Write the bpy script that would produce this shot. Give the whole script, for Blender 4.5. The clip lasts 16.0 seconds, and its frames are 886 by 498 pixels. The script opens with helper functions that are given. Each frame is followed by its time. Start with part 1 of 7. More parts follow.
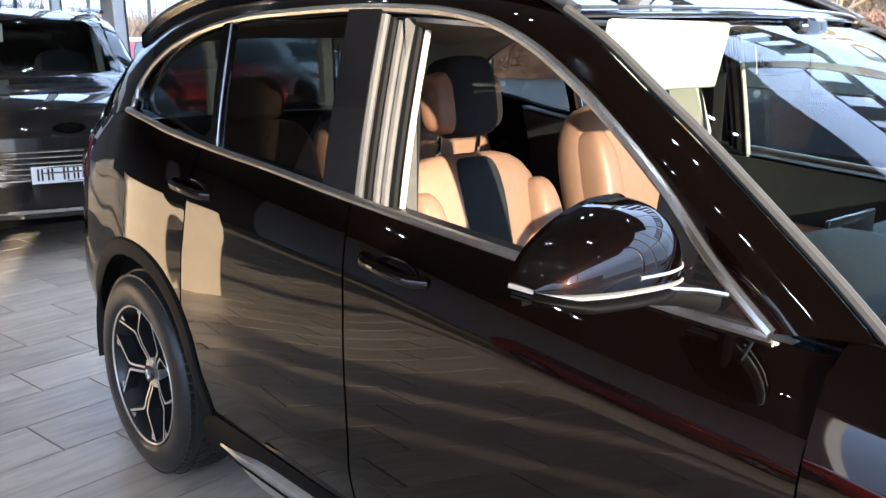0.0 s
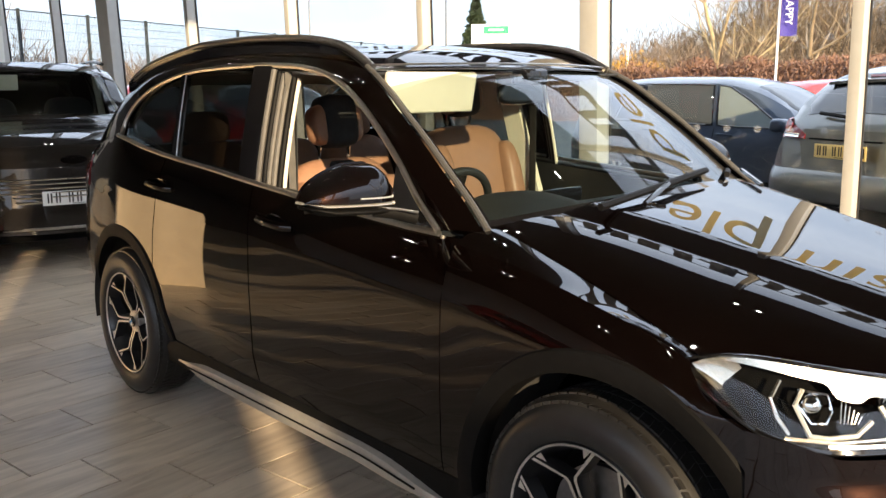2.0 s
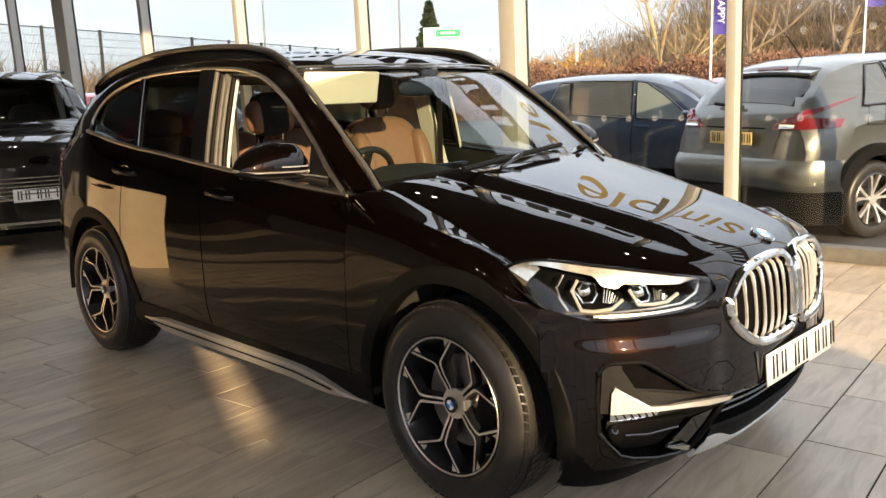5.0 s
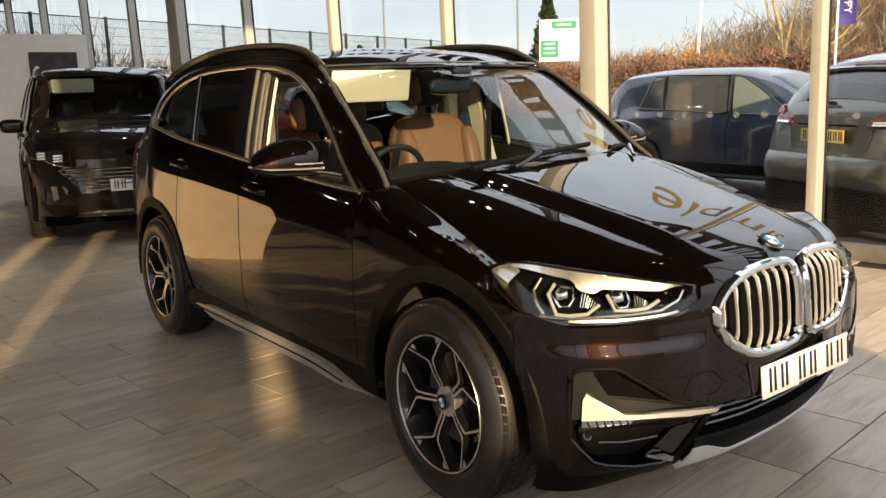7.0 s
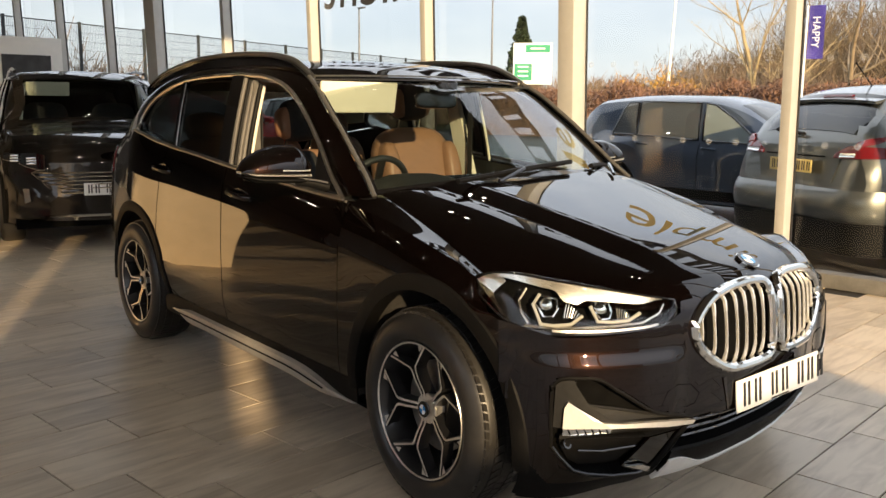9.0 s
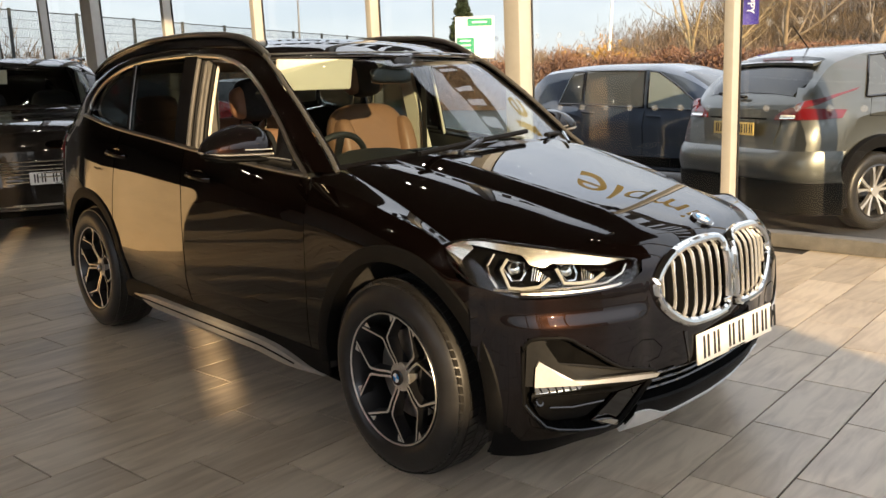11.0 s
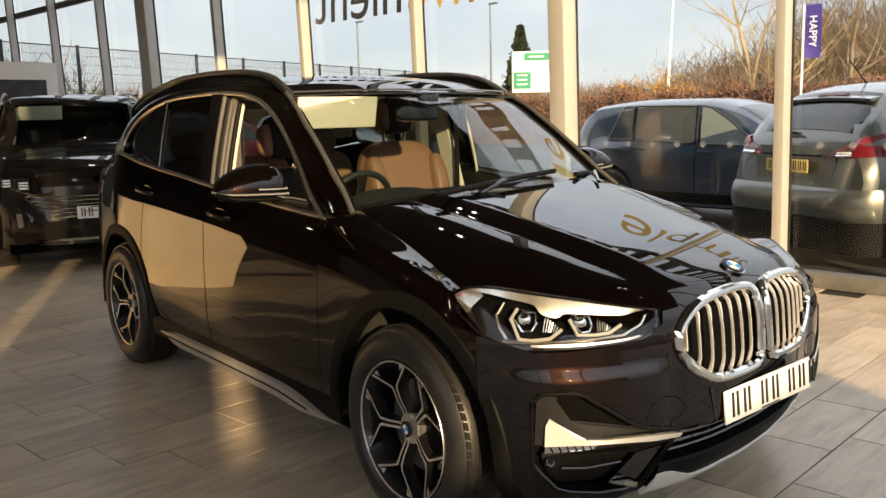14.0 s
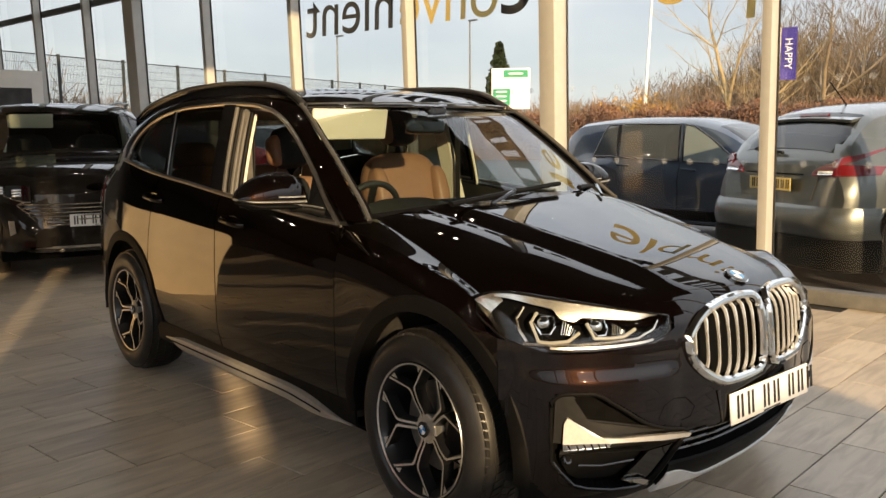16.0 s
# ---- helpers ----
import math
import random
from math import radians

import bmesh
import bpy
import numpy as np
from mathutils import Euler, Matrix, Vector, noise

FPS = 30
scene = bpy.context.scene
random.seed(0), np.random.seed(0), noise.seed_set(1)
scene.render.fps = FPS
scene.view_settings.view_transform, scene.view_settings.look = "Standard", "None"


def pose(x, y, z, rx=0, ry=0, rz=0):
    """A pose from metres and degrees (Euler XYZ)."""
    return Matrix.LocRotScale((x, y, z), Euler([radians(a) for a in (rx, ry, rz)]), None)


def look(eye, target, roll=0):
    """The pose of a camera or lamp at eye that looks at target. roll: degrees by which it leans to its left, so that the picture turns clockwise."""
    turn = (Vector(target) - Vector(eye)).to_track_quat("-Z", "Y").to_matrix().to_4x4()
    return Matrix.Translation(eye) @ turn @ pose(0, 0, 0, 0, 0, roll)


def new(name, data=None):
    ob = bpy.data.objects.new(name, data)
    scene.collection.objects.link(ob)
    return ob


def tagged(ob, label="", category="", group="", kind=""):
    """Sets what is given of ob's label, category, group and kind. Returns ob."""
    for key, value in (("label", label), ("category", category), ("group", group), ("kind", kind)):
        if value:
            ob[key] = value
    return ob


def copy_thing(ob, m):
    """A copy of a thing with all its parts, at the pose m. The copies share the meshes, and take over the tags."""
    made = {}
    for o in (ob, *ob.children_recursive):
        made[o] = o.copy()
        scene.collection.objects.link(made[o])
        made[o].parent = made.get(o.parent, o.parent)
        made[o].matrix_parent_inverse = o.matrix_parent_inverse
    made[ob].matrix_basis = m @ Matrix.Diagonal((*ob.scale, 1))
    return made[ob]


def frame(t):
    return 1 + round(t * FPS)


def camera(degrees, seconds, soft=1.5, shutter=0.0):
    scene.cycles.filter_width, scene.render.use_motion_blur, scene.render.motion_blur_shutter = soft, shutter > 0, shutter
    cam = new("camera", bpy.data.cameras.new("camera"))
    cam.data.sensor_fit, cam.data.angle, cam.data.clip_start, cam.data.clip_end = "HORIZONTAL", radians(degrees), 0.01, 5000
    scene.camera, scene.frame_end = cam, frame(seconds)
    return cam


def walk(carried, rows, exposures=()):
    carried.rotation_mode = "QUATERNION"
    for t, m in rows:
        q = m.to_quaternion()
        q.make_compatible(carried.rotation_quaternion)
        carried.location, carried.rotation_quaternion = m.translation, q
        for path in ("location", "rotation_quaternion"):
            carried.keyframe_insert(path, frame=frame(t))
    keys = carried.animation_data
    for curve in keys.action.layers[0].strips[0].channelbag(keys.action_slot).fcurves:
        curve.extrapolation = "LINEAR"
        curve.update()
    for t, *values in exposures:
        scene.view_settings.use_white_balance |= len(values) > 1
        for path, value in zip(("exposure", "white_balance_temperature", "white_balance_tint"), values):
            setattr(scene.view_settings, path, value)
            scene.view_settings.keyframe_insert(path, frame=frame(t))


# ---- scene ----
cam = camera(53.9, 16.0)
PATH = [
    (0, (1.296, -1.92, 1.389), (-0.156, -0.624, 0.928), 0.1),
    (0.5, (1.616, -2.016, 1.405), (0.145, -0.715, 1.025), -0.4),
    (1, (1.954, -2.15, 1.385), (0.494, -0.829, 1.034), -1.0),
    (1.5, (2.267, -2.245, 1.376), (0.8, -0.939, 0.999), -0.6),
    (2, (2.503, -2.367, 1.381), (1.036, -1.057, 1.016), -0.5),
    (2.5, (2.722, -2.597, 1.346), (1.282, -1.266, 0.953), -1.5),
    (3, (2.88, -2.685, 1.355), (1.453, -1.344, 0.948), -1.1),
    (3.5, (3.086, -2.777, 1.334), (1.674, -1.416, 0.945), -0.4),
    (4, (3.201, -2.837, 1.348), (1.818, -1.446, 0.956), -0.9),
    (4.2, (3.209, -2.84, 1.345), (1.834, -1.439, 0.962), -1.3),
    (6.3, (3.413, -2.496, 1.355), (1.873, -1.266, 1.018), -1.5),
    (6.5, (3.458, -2.483, 1.36), (1.893, -1.289, 1.004), -1.6),
    (7, (3.515, -2.455, 1.361), (1.932, -1.29, 0.991), -1.6),
    (7.5, (3.522, -2.448, 1.347), (1.953, -1.257, 1.002), -0.1),
    (8, (3.525, -2.443, 1.343), (1.971, -1.23, 1.006), 0.7),
    (10.3, (3.514, -2.674, 1.335), (2.004, -1.404, 1.006), -0.7),
    (10.5, (3.521, -2.67, 1.336), (2.028, -1.386, 0.988), -0.9),
    (11, (3.535, -2.623, 1.33), (2.074, -1.312, 0.949), -1.3),
    (11.5, (3.527, -2.505, 1.338), (2.06, -1.201, 0.954), -1.7),
    (12, (3.525, -2.416, 1.337), (2.022, -1.153, 0.956), -2.2),
    (12.5, (3.506, -2.414, 1.349), (1.967, -1.184, 1.002), -2.1),
    (13, (3.486, -2.404, 1.34), (1.937, -1.184, 1.006), -2.5),
    (13.5, (3.494, -2.408, 1.346), (1.941, -1.194, 1.01), -2.3),
    (14, (3.53, -2.425, 1.344), (1.975, -1.205, 1.04), -1.3),
    (14.5, (3.542, -2.478, 1.341), (2.003, -1.23, 1.073), -0.3),
    (15, (3.531, -2.537, 1.344), (2.015, -1.258, 1.088), 0.1),
    (15.5, (3.531, -2.589, 1.336), (2.02, -1.306, 1.068), -0.1),
    (16, (3.532, -2.609, 1.337), (2.009, -1.341, 1.066), -0.4),
]
EXPOSURE = [
    (0.0, 2.27, 5000, 8), (0.6, 2.00, 5250, 8), (1.0, 1.70, 5600, 8), (1.5, 1.50, 6000, 8), (2.5, 1.40, 6350, 8), (3.5, 1.45, 6550, 8), (4.2, 1.40, 6700, 8),
    (6.3, 0.95, 7050, 8), (8.0, 0.92, 7050, 8), (10.5, 0.97, 6900, 8), (12.5, 0.90, 7000, 8), (14.0, 0.84, 7150, 8), (15.0, 0.78, 7250, 8), (16.0, 0.75, 7250, 8),
]
walk(cam, [(t, look(eye, target, roll)) for t, eye, target, roll in PATH], EXPOSURE)

# ---- world, sun and exposure ----
SUN_FROM = Vector((0.905, -0.375, 0.245)).normalized()   # towards the sun: low, from the end of the hall
sun_el = math.asin(SUN_FROM.z)
sun_az = math.atan2(SUN_FROM.x, SUN_FROM.y)             # from +y, clockwise
world = bpy.data.worlds.new("sky")
scene.world = world
world.use_nodes = True
wn = world.node_tree.nodes
wl = world.node_tree.links
sky = wn.new("ShaderNodeTexSky")
sky.sky_type = "NISHITA"
sky.sun_disc = False
sky.sun_elevation = sun_el
sky.sun_rotation = sun_az
sky.dust_density = 0.4
sky.ozone_density = 2.5
sky.air_density = 1.0
# thin, even cloud over the clear sky
geo = wn.new("ShaderNodeTexCoord")
stretch = wn.new("ShaderNodeMapping")
stretch.inputs["Scale"].default_value = (1.0, 1.0, 3.5)
wl.new(geo.outputs["Generated"], stretch.inputs[0])
puff = wn.new("ShaderNodeTexNoise")
puff.inputs["Scale"].default_value = 2.6
puff.inputs["Detail"].default_value = 7.0
puff.inputs["Roughness"].default_value = 0.62
wl.new(stretch.outputs[0], puff.inputs["Vector"])
cloud = wn.new("ShaderNodeValToRGB")
cloud.color_ramp.elements[0].position = 0.35
cloud.color_ramp.elements[0].color = (0.56, 0.61, 0.74, 1)
cloud.color_ramp.elements[1].position = 0.70
cloud.color_ramp.elements[1].color = (0.80, 0.82, 0.90, 1)
wl.new(puff.outputs[0], cloud.inputs[0])
boost = wn.new("ShaderNodeVectorMath")
boost.operation = "SCALE"
boost.inputs["Scale"].default_value = 4.2
# the cloud layer brightens overhead
split = wn.new("ShaderNodeSeparateXYZ")
wl.new(geo.outputs["Generated"], split.inputs[0])
rise = wn.new("ShaderNodeMapRange")
rise.interpolation_type = "SMOOTHSTEP"
rise.inputs["From Min"].default_value = 0.10
rise.inputs["From Max"].default_value = 0.45
rise.inputs["To Min"].default_value = 5.6
rise.inputs["To Max"].default_value = 13.5
wl.new(split.outputs[2], rise.inputs[0])
wl.new(rise.outputs[0], boost.inputs["Scale"])
wl.new(cloud.outputs[0], boost.inputs[0])
veil = wn.new("ShaderNodeMix")
veil.data_type = "RGBA"
veil.inputs["Factor"].default_value = 0.86
wl.new(sky.outputs[0], veil.inputs[6])
wl.new(boost.outputs[0], veil.inputs[7])
wl.new(veil.outputs[2], wn["Background"].inputs[0])
wn["Background"].inputs[1].default_value = 0.12

sun = new("sun", bpy.data.lights.new("sun", "SUN"))
sun.data.energy = 5.0
sun.data.angle = radians(0.6)
sun.data.color = (1.0, 0.74, 0.45)
sun.matrix_world = look(SUN_FROM * 40, (0, 0, 0))


# ---- materials ----
def mat(name, color, rough=0.5, metal=0.0, coat=0.0, noise_scale=0.0, noise_amt=0.0, bump=0.0, bump_scale=200.0, spec=0.5, trans=0.0, alpha=1.0, emit=None, ior=1.45, rand=0.0):
    m = bpy.data.materials.new(name)
    m.use_nodes = True
    nt = m.node_tree
    b = nt.nodes["Principled BSDF"]
    c = (*color, 1.0)
    b.inputs["Base Color"].default_value = c
    b.inputs["Roughness"].default_value = rough
    b.inputs["Metallic"].default_value = metal
    b.inputs["Coat Weight"].default_value = coat
    b.inputs["Coat Roughness"].default_value = 0.02
    b.inputs["Specular IOR Level"].default_value = spec
    b.inputs["Transmission Weight"].default_value = trans
    b.inputs["IOR"].default_value = ior
    if emit:
        b.inputs["Emission Color"].default_value = (*emit[0], 1.0)
        b.inputs["Emission Strength"].default_value = emit[1]
    tc = nt.nodes.new("ShaderNodeTexCoord")
    if noise_amt > 0:
        n1 = nt.nodes.new("ShaderNodeTexNoise")
        n1.inputs["Scale"].default_value = noise_scale
        n1.inputs["Detail"].default_value = 6.0
        n2 = nt.nodes.new("ShaderNodeTexNoise")
        n2.inputs["Scale"].default_value = noise_scale * 9.0
        n2.inputs["Detail"].default_value = 3.0
        nt.links.new(tc.outputs["Object"], n1.inputs["Vector"])
        nt.links.new(tc.outputs["Object"], n2.inputs["Vector"])
        add = nt.nodes.new("ShaderNodeMath")
        add.operation = "MULTIPLY_ADD"
        add.inputs[1].default_value = 0.4
        nt.links.new(n2.outputs[0], add.inputs[0])
        nt.links.new(n1.outputs[0], add.inputs[2])
        ramp = nt.nodes.new("ShaderNodeValToRGB")
        ramp.color_ramp.elements[0].position = 0.45
        ramp.color_ramp.elements[1].position = 0.95
        ramp.color_ramp.elements[0].color = (*[v * (1 - noise_amt) for v in color], 1)
        ramp.color_ramp.elements[1].color = (*[min(1, v * (1 + noise_amt)) for v in color], 1)
        nt.links.new(add.outputs[0], ramp.inputs[0])
        out = ramp.outputs[0]
        if rand > 0:
            oi = nt.nodes.new("ShaderNodeObjectInfo")
            hsv = nt.nodes.new("ShaderNodeHueSaturation")
            mr = nt.nodes.new("ShaderNodeMapRange")
            mr.inputs["To Min"].default_value = 1 - rand
            mr.inputs["To Max"].default_value = 1 + rand
            nt.links.new(oi.outputs["Random"], mr.inputs[0])
            nt.links.new(mr.outputs[0], hsv.inputs["Value"])
            nt.links.new(out, hsv.inputs["Color"])
            out = hsv.outputs[0]
        nt.links.new(out, b.inputs["Base Color"])
        rr = nt.nodes.new("ShaderNodeMapRange")
        rr.inputs["To Min"].default_value = max(0.0, rough - 0.08)
        rr.inputs["To Max"].default_value = min(1.0, rough + 0.08)
        nt.links.new(n2.outputs[0], rr.inputs[0])
        nt.links.new(rr.outputs[0], b.inputs["Roughness"])
    if bump > 0:
        nb = nt.nodes.new("ShaderNodeTexNoise")
        nb.inputs["Scale"].default_value = bump_scale
        nb.inputs["Detail"].default_value = 3.0
        nt.links.new(tc.outputs["Object"], nb.inputs["Vector"])
        bp = nt.nodes.new("ShaderNodeBump")
        bp.inputs["Strength"].default_value = bump
        bp.inputs["Distance"].default_value = 0.002
        nt.links.new(nb.outputs[0], bp.inputs["Height"])
        nt.links.new(bp.outputs[0], b.inputs["Normal"])
    return m


def flake_paint(name, color, flake, rough=0.32, metal=0.25, edge=1.0):
    """Metallic car paint: dark base with small bright flakes under a clear coat."""
    m = mat(name, color, rough, metal, 1.0, spec=0.06)
    nt = m.node_tree
    b = nt.nodes["Principled BSDF"]
    tc = nt.nodes.new("ShaderNodeTexCoord")
    v = nt.nodes.new("ShaderNodeTexVoronoi")
    v.inputs["Scale"].default_value = 900.0
    nt.links.new(tc.outputs["Object"], v.inputs["Vector"])
    ramp = nt.nodes.new("ShaderNodeValToRGB")
    ramp.color_ramp.elements[0].color = (*color, 1)
    ramp.color_ramp.elements[1].color = (*flake, 1)
    nt.links.new(v.outputs["Color"], ramp.inputs[0])
    nt.links.new(ramp.outputs[0], b.inputs["Base Color"])
    b.inputs["Coat IOR"].default_value = 1.45
    b.inputs["Specular Tint"].default_value = (edge, edge, edge, 1)
    return m


def glass(name, tint=(0.9, 0.95, 0.93), dark=0.0):
    """Thin pane: mostly clear (or smoked by `dark`), with the mirror gloss that glass has at its angle."""
    m = bpy.data.materials.new(name)
    m.use_nodes = True
    nt = m.node_tree
    nt.nodes.remove(nt.nodes["Principled BSDF"])
    tr = nt.nodes.new("ShaderNodeBsdfTransparent")
    tr.inputs[0].default_value = (*[c * (1 - dark) for c in tint], 1)
    gl = nt.nodes.new("ShaderNodeBsdfGlossy")
    gl.inputs["Roughness"].default_value = 0.01
    lw = nt.nodes.new("ShaderNodeLayerWeight")
    lw.inputs[0].default_value = 0.5
    pw = nt.nodes.new("ShaderNodeMath")
    pw.operation = "POWER"
    pw.inputs[1].default_value = 4.6
    nt.links.new(lw.outputs["Facing"], pw.inputs[0])
    fr = nt.nodes.new("ShaderNodeMapRange")
    fr.inputs["To Min"].default_value = 0.045
    nt.links.new(pw.outputs[0], fr.inputs[0])
    mx = nt.nodes.new("ShaderNodeMixShader")
    nt.links.new(fr.outputs[0], mx.inputs[0])
    nt.links.new(tr.outputs[0], mx.inputs[1])
    nt.links.new(gl.outputs[0], mx.inputs[2])
    nt.links.new(mx.outputs[0], nt.nodes["Material Output"].inputs[0])
    return m


def film_vinyl(name, color, clear):
    """Thin sticker on glass: part clear, part lit from both sides."""
    m = bpy.data.materials.new(name)
    m.use_nodes = True
    nt = m.node_tree
    b = nt.nodes["Principled BSDF"]
    b.inputs["Base Color"].default_value = (*color, 1)
    b.inputs["Roughness"].default_value = 0.6
    tl = nt.nodes.new("ShaderNodeBsdfTranslucent")
    tl.inputs[0].default_value = (*color, 1)
    half = nt.nodes.new("ShaderNodeMixShader")
    nt.links.new(b.outputs[0], half.inputs[1])
    nt.links.new(tl.outputs[0], half.inputs[2])
    tr = nt.nodes.new("ShaderNodeBsdfTransparent")
    mx = nt.nodes.new("ShaderNodeMixShader")
    mx.inputs[0].default_value = clear
    nt.links.new(half.outputs[0], mx.inputs[1])
    nt.links.new(tr.outputs[0], mx.inputs[2])
    nt.links.new(mx.outputs[0], nt.nodes["Material Output"].inputs[0])
    return m


def wood_tile():
    """Grey-brown porcelain plank with a wood print: grain along its length, different on each tile."""
    m = bpy.data.materials.new("wood_look_tile")
    m.use_nodes = True
    nt = m.node_tree
    b = nt.nodes["Principled BSDF"]
    geo = nt.nodes.new("ShaderNodeTexCoord")
    oi = nt.nodes.new("ShaderNodeObjectInfo")
    isl = nt.nodes.new("ShaderNodeNewGeometry")
    add = nt.nodes.new("ShaderNodeMath")
    nt.links.new(oi.outputs["Random"], add.inputs[0])
    nt.links.new(isl.outputs["Random Per Island"], add.inputs[1])
    mul = nt.nodes.new("ShaderNodeVectorMath")
    mul.operation = "SCALE"
    mul.inputs[0].default_value = (37.0, 91.0, 13.0)
    nt.links.new(add.outputs[0], mul.inputs["Scale"])
    off = nt.nodes.new("ShaderNodeVectorMath")
    nt.links.new(geo.outputs["Object"], off.inputs[0])
    nt.links.new(mul.outputs[0], off.inputs[1])
    mp = nt.nodes.new("ShaderNodeMapping")
    mp.inputs["Scale"].default_value = (9.0, 1.3, 1.0)
    nt.links.new(off.outputs[0], mp.inputs[0])
    n1 = nt.nodes.new("ShaderNodeTexNoise")
    n1.inputs["Scale"].default_value = 2.2
    n1.inputs["Detail"].default_value = 7.0
    n1.inputs["Distortion"].default_value = 0.8
    nt.links.new(mp.outputs[0], n1.inputs["Vector"])
    n2 = nt.nodes.new("ShaderNodeTexNoise")
    n2.inputs["Scale"].default_value = 2.4
    n2.inputs["Detail"].default_value = 4.0
    nt.links.new(off.outputs[0], n2.inputs["Vector"])
    mixf = nt.nodes.new("ShaderNodeMath")
    mixf.operation = "MULTIPLY_ADD"
    mixf.inputs[1].default_value = 0.7
    nt.links.new(n2.outputs[0], mixf.inputs[0])
    nt.links.new(n1.outputs[0], mixf.inputs[2])
    ramp = nt.nodes.new("ShaderNodeValToRGB")
    e = ramp.color_ramp.elements
    e[0].position, e[0].color = 0.55, (0.40, 0.32, 0.233, 1)
    e[1].position, e[1].color = 1.15, (0.64, 0.54, 0.415, 1)
    nt.links.new(mixf.outputs[0], ramp.inputs[0])
    hsv = nt.nodes.new("ShaderNodeHueSaturation")
    mr = nt.nodes.new("ShaderNodeMapRange")
    mr.inputs["From Max"].default_value = 2.0
    mr.inputs["To Min"].default_value = 0.80
    mr.inputs["To Max"].default_value = 1.16
    nt.links.new(add.outputs[0], mr.inputs[0])
    nt.links.new(mr.outputs[0], hsv.inputs["Value"])
    nt.links.new(ramp.outputs[0], hsv.inputs["Color"])
    nt.links.new(hsv.outputs[0], b.inputs["Base Color"])
    rr = nt.nodes.new("ShaderNodeMapRange")
    rr.inputs["To Min"].default_value = 0.24
    rr.inputs["To Max"].default_value = 0.46
    nt.links.new(n2.outputs[0], rr.inputs[0])
    nt.links.new(rr.outputs[0], b.inputs["Roughness"])
    bp = nt.nodes.new("ShaderNodeBump")
    bp.inputs["Strength"].default_value = 0.12
    bp.inputs["Distance"].default_value = 0.001
    nt.links.new(n1.outputs[0], bp.inputs["Height"])
    nt.links.new(bp.outputs[0], b.inputs["Normal"])
    return m


M_PAINT = flake_paint("dark_brown_paint", (0.0016, 0.0009, 0.0008), (0.0110, 0.0052, 0.0036), 0.36, 0.85, 0.04)
M_SILVERPAINT = flake_paint("silver_grey_paint", (0.078, 0.082, 0.077), (0.158, 0.165, 0.154), 0.32, 0.7)
M_GREYPAINT = flake_paint("dark_blue_grey_paint", (0.028, 0.040, 0.060), (0.07, 0.09, 0.125))
M_BRONZEPAINT = flake_paint("dark_grey_paint", (0.009, 0.008, 0.0073), (0.036, 0.031, 0.027), 0.32, 0.6, 0.2)
M_REDPAINT = mat("red_paint", (0.45, 0.02, 0.02), 0.3, 0.0, 1.0)
M_WHITEPAINT = mat("white_paint", (0.75, 0.75, 0.75), 0.3, 0.0, 1.0)
M_CLAD = mat("black_plastic_cladding", (0.0045, 0.0043, 0.0042), 0.55, 0, 0, 60, 0.25, 0.15, 500, spec=0.11)
M_CLADGREY = mat("matt_grey_plastic", (0.009, 0.009, 0.009), 0.55, 0, 0, 60, 0.25, 0.2, 500, spec=0.2)
M_LINER = mat("felt_arch_liner", (0.03, 0.028, 0.026), 0.9, 0, 0, 40, 0.3, 0.4, 300)
M_GLOSSBLACK = mat("gloss_black", (0.006, 0.006, 0.007), 0.12, 0, 0.6)
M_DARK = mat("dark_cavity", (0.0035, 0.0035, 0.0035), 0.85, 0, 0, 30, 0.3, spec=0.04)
M_CHROME = mat("chrome", (0.78, 0.78, 0.76), 0.07, 1.0)
M_SATIN = mat("satin_aluminium", (0.52, 0.50, 0.47), 0.30, 1.0, 0, 40, 0.12)
M_FIN = mat("brushed_silver_trim", (0.72, 0.71, 0.68), 0.38, 0.75, 0, 80, 0.06)
M_SKID = mat("silver_skid_paint", (0.74, 0.74, 0.73), 0.40, 0.1, 0, 50, 0.06)
M_RUBBER = mat("tyre_rubber", (0.019, 0.018, 0.017), 0.38, 0, 0, 25, 0.25, 0.12, 300, spec=0.45)
M_RIMFACE = mat("machined_rim", (0.72, 0.69, 0.64), 0.30, 0.8, 0, 60, 0.08)
M_RIMDARK = mat("dark_rim", (0.035, 0.035, 0.037), 0.32, 0.6, 0.4)
M_DISC = mat("brake_disc", (0.25, 0.24, 0.23), 0.4, 1.0, 0, 50, 0.15)
M_GLASS = glass("clear_glass", (0.93, 0.96, 0.95))
M_WSGLASS = glass("windscreen_glass", (0.64, 0.70, 0.68))
M_TINT = glass("tinted_car_glass", (0.60, 0.66, 0.64), 0.74)
M_PANE = glass("glazing_pane", (0.95, 0.97, 0.97))
M_LENS = glass("lamp_lens", (0.95, 0.96, 0.97))
M_REDLENS = mat("red_lamp_lens", (0.12, 0.006, 0.008), 0.12, 0, 1.0)
# light rings: pale colour and faint emission stand in for a white reflection
M_RINGSHEEN = mat("pale_ring_faint_glow", (0.42, 0.40, 0.34), 0.30, 0.35, emit=((1.0, 0.88, 0.65), 0.06))
M_BROW = mat("bright_lamp_reflector", (0.80, 0.76, 0.66), 0.24, 1.0, 0, 60, 0.10)
M_LEATHER = mat("tan_leather", (0.27, 0.148, 0.092), 0.42, 0, 0, 35, 0.09, 0.25, 420)
M_BLACKCLOTH = mat("black_seat_cloth", (0.012, 0.012, 0.013), 0.8, 0, 0, 60, 0.3, 0.3, 600)
M_CREAM = mat("cream_lining", (0.70, 0.66, 0.55), 0.8, 0, 0, 30, 0.06, 0.2, 700)
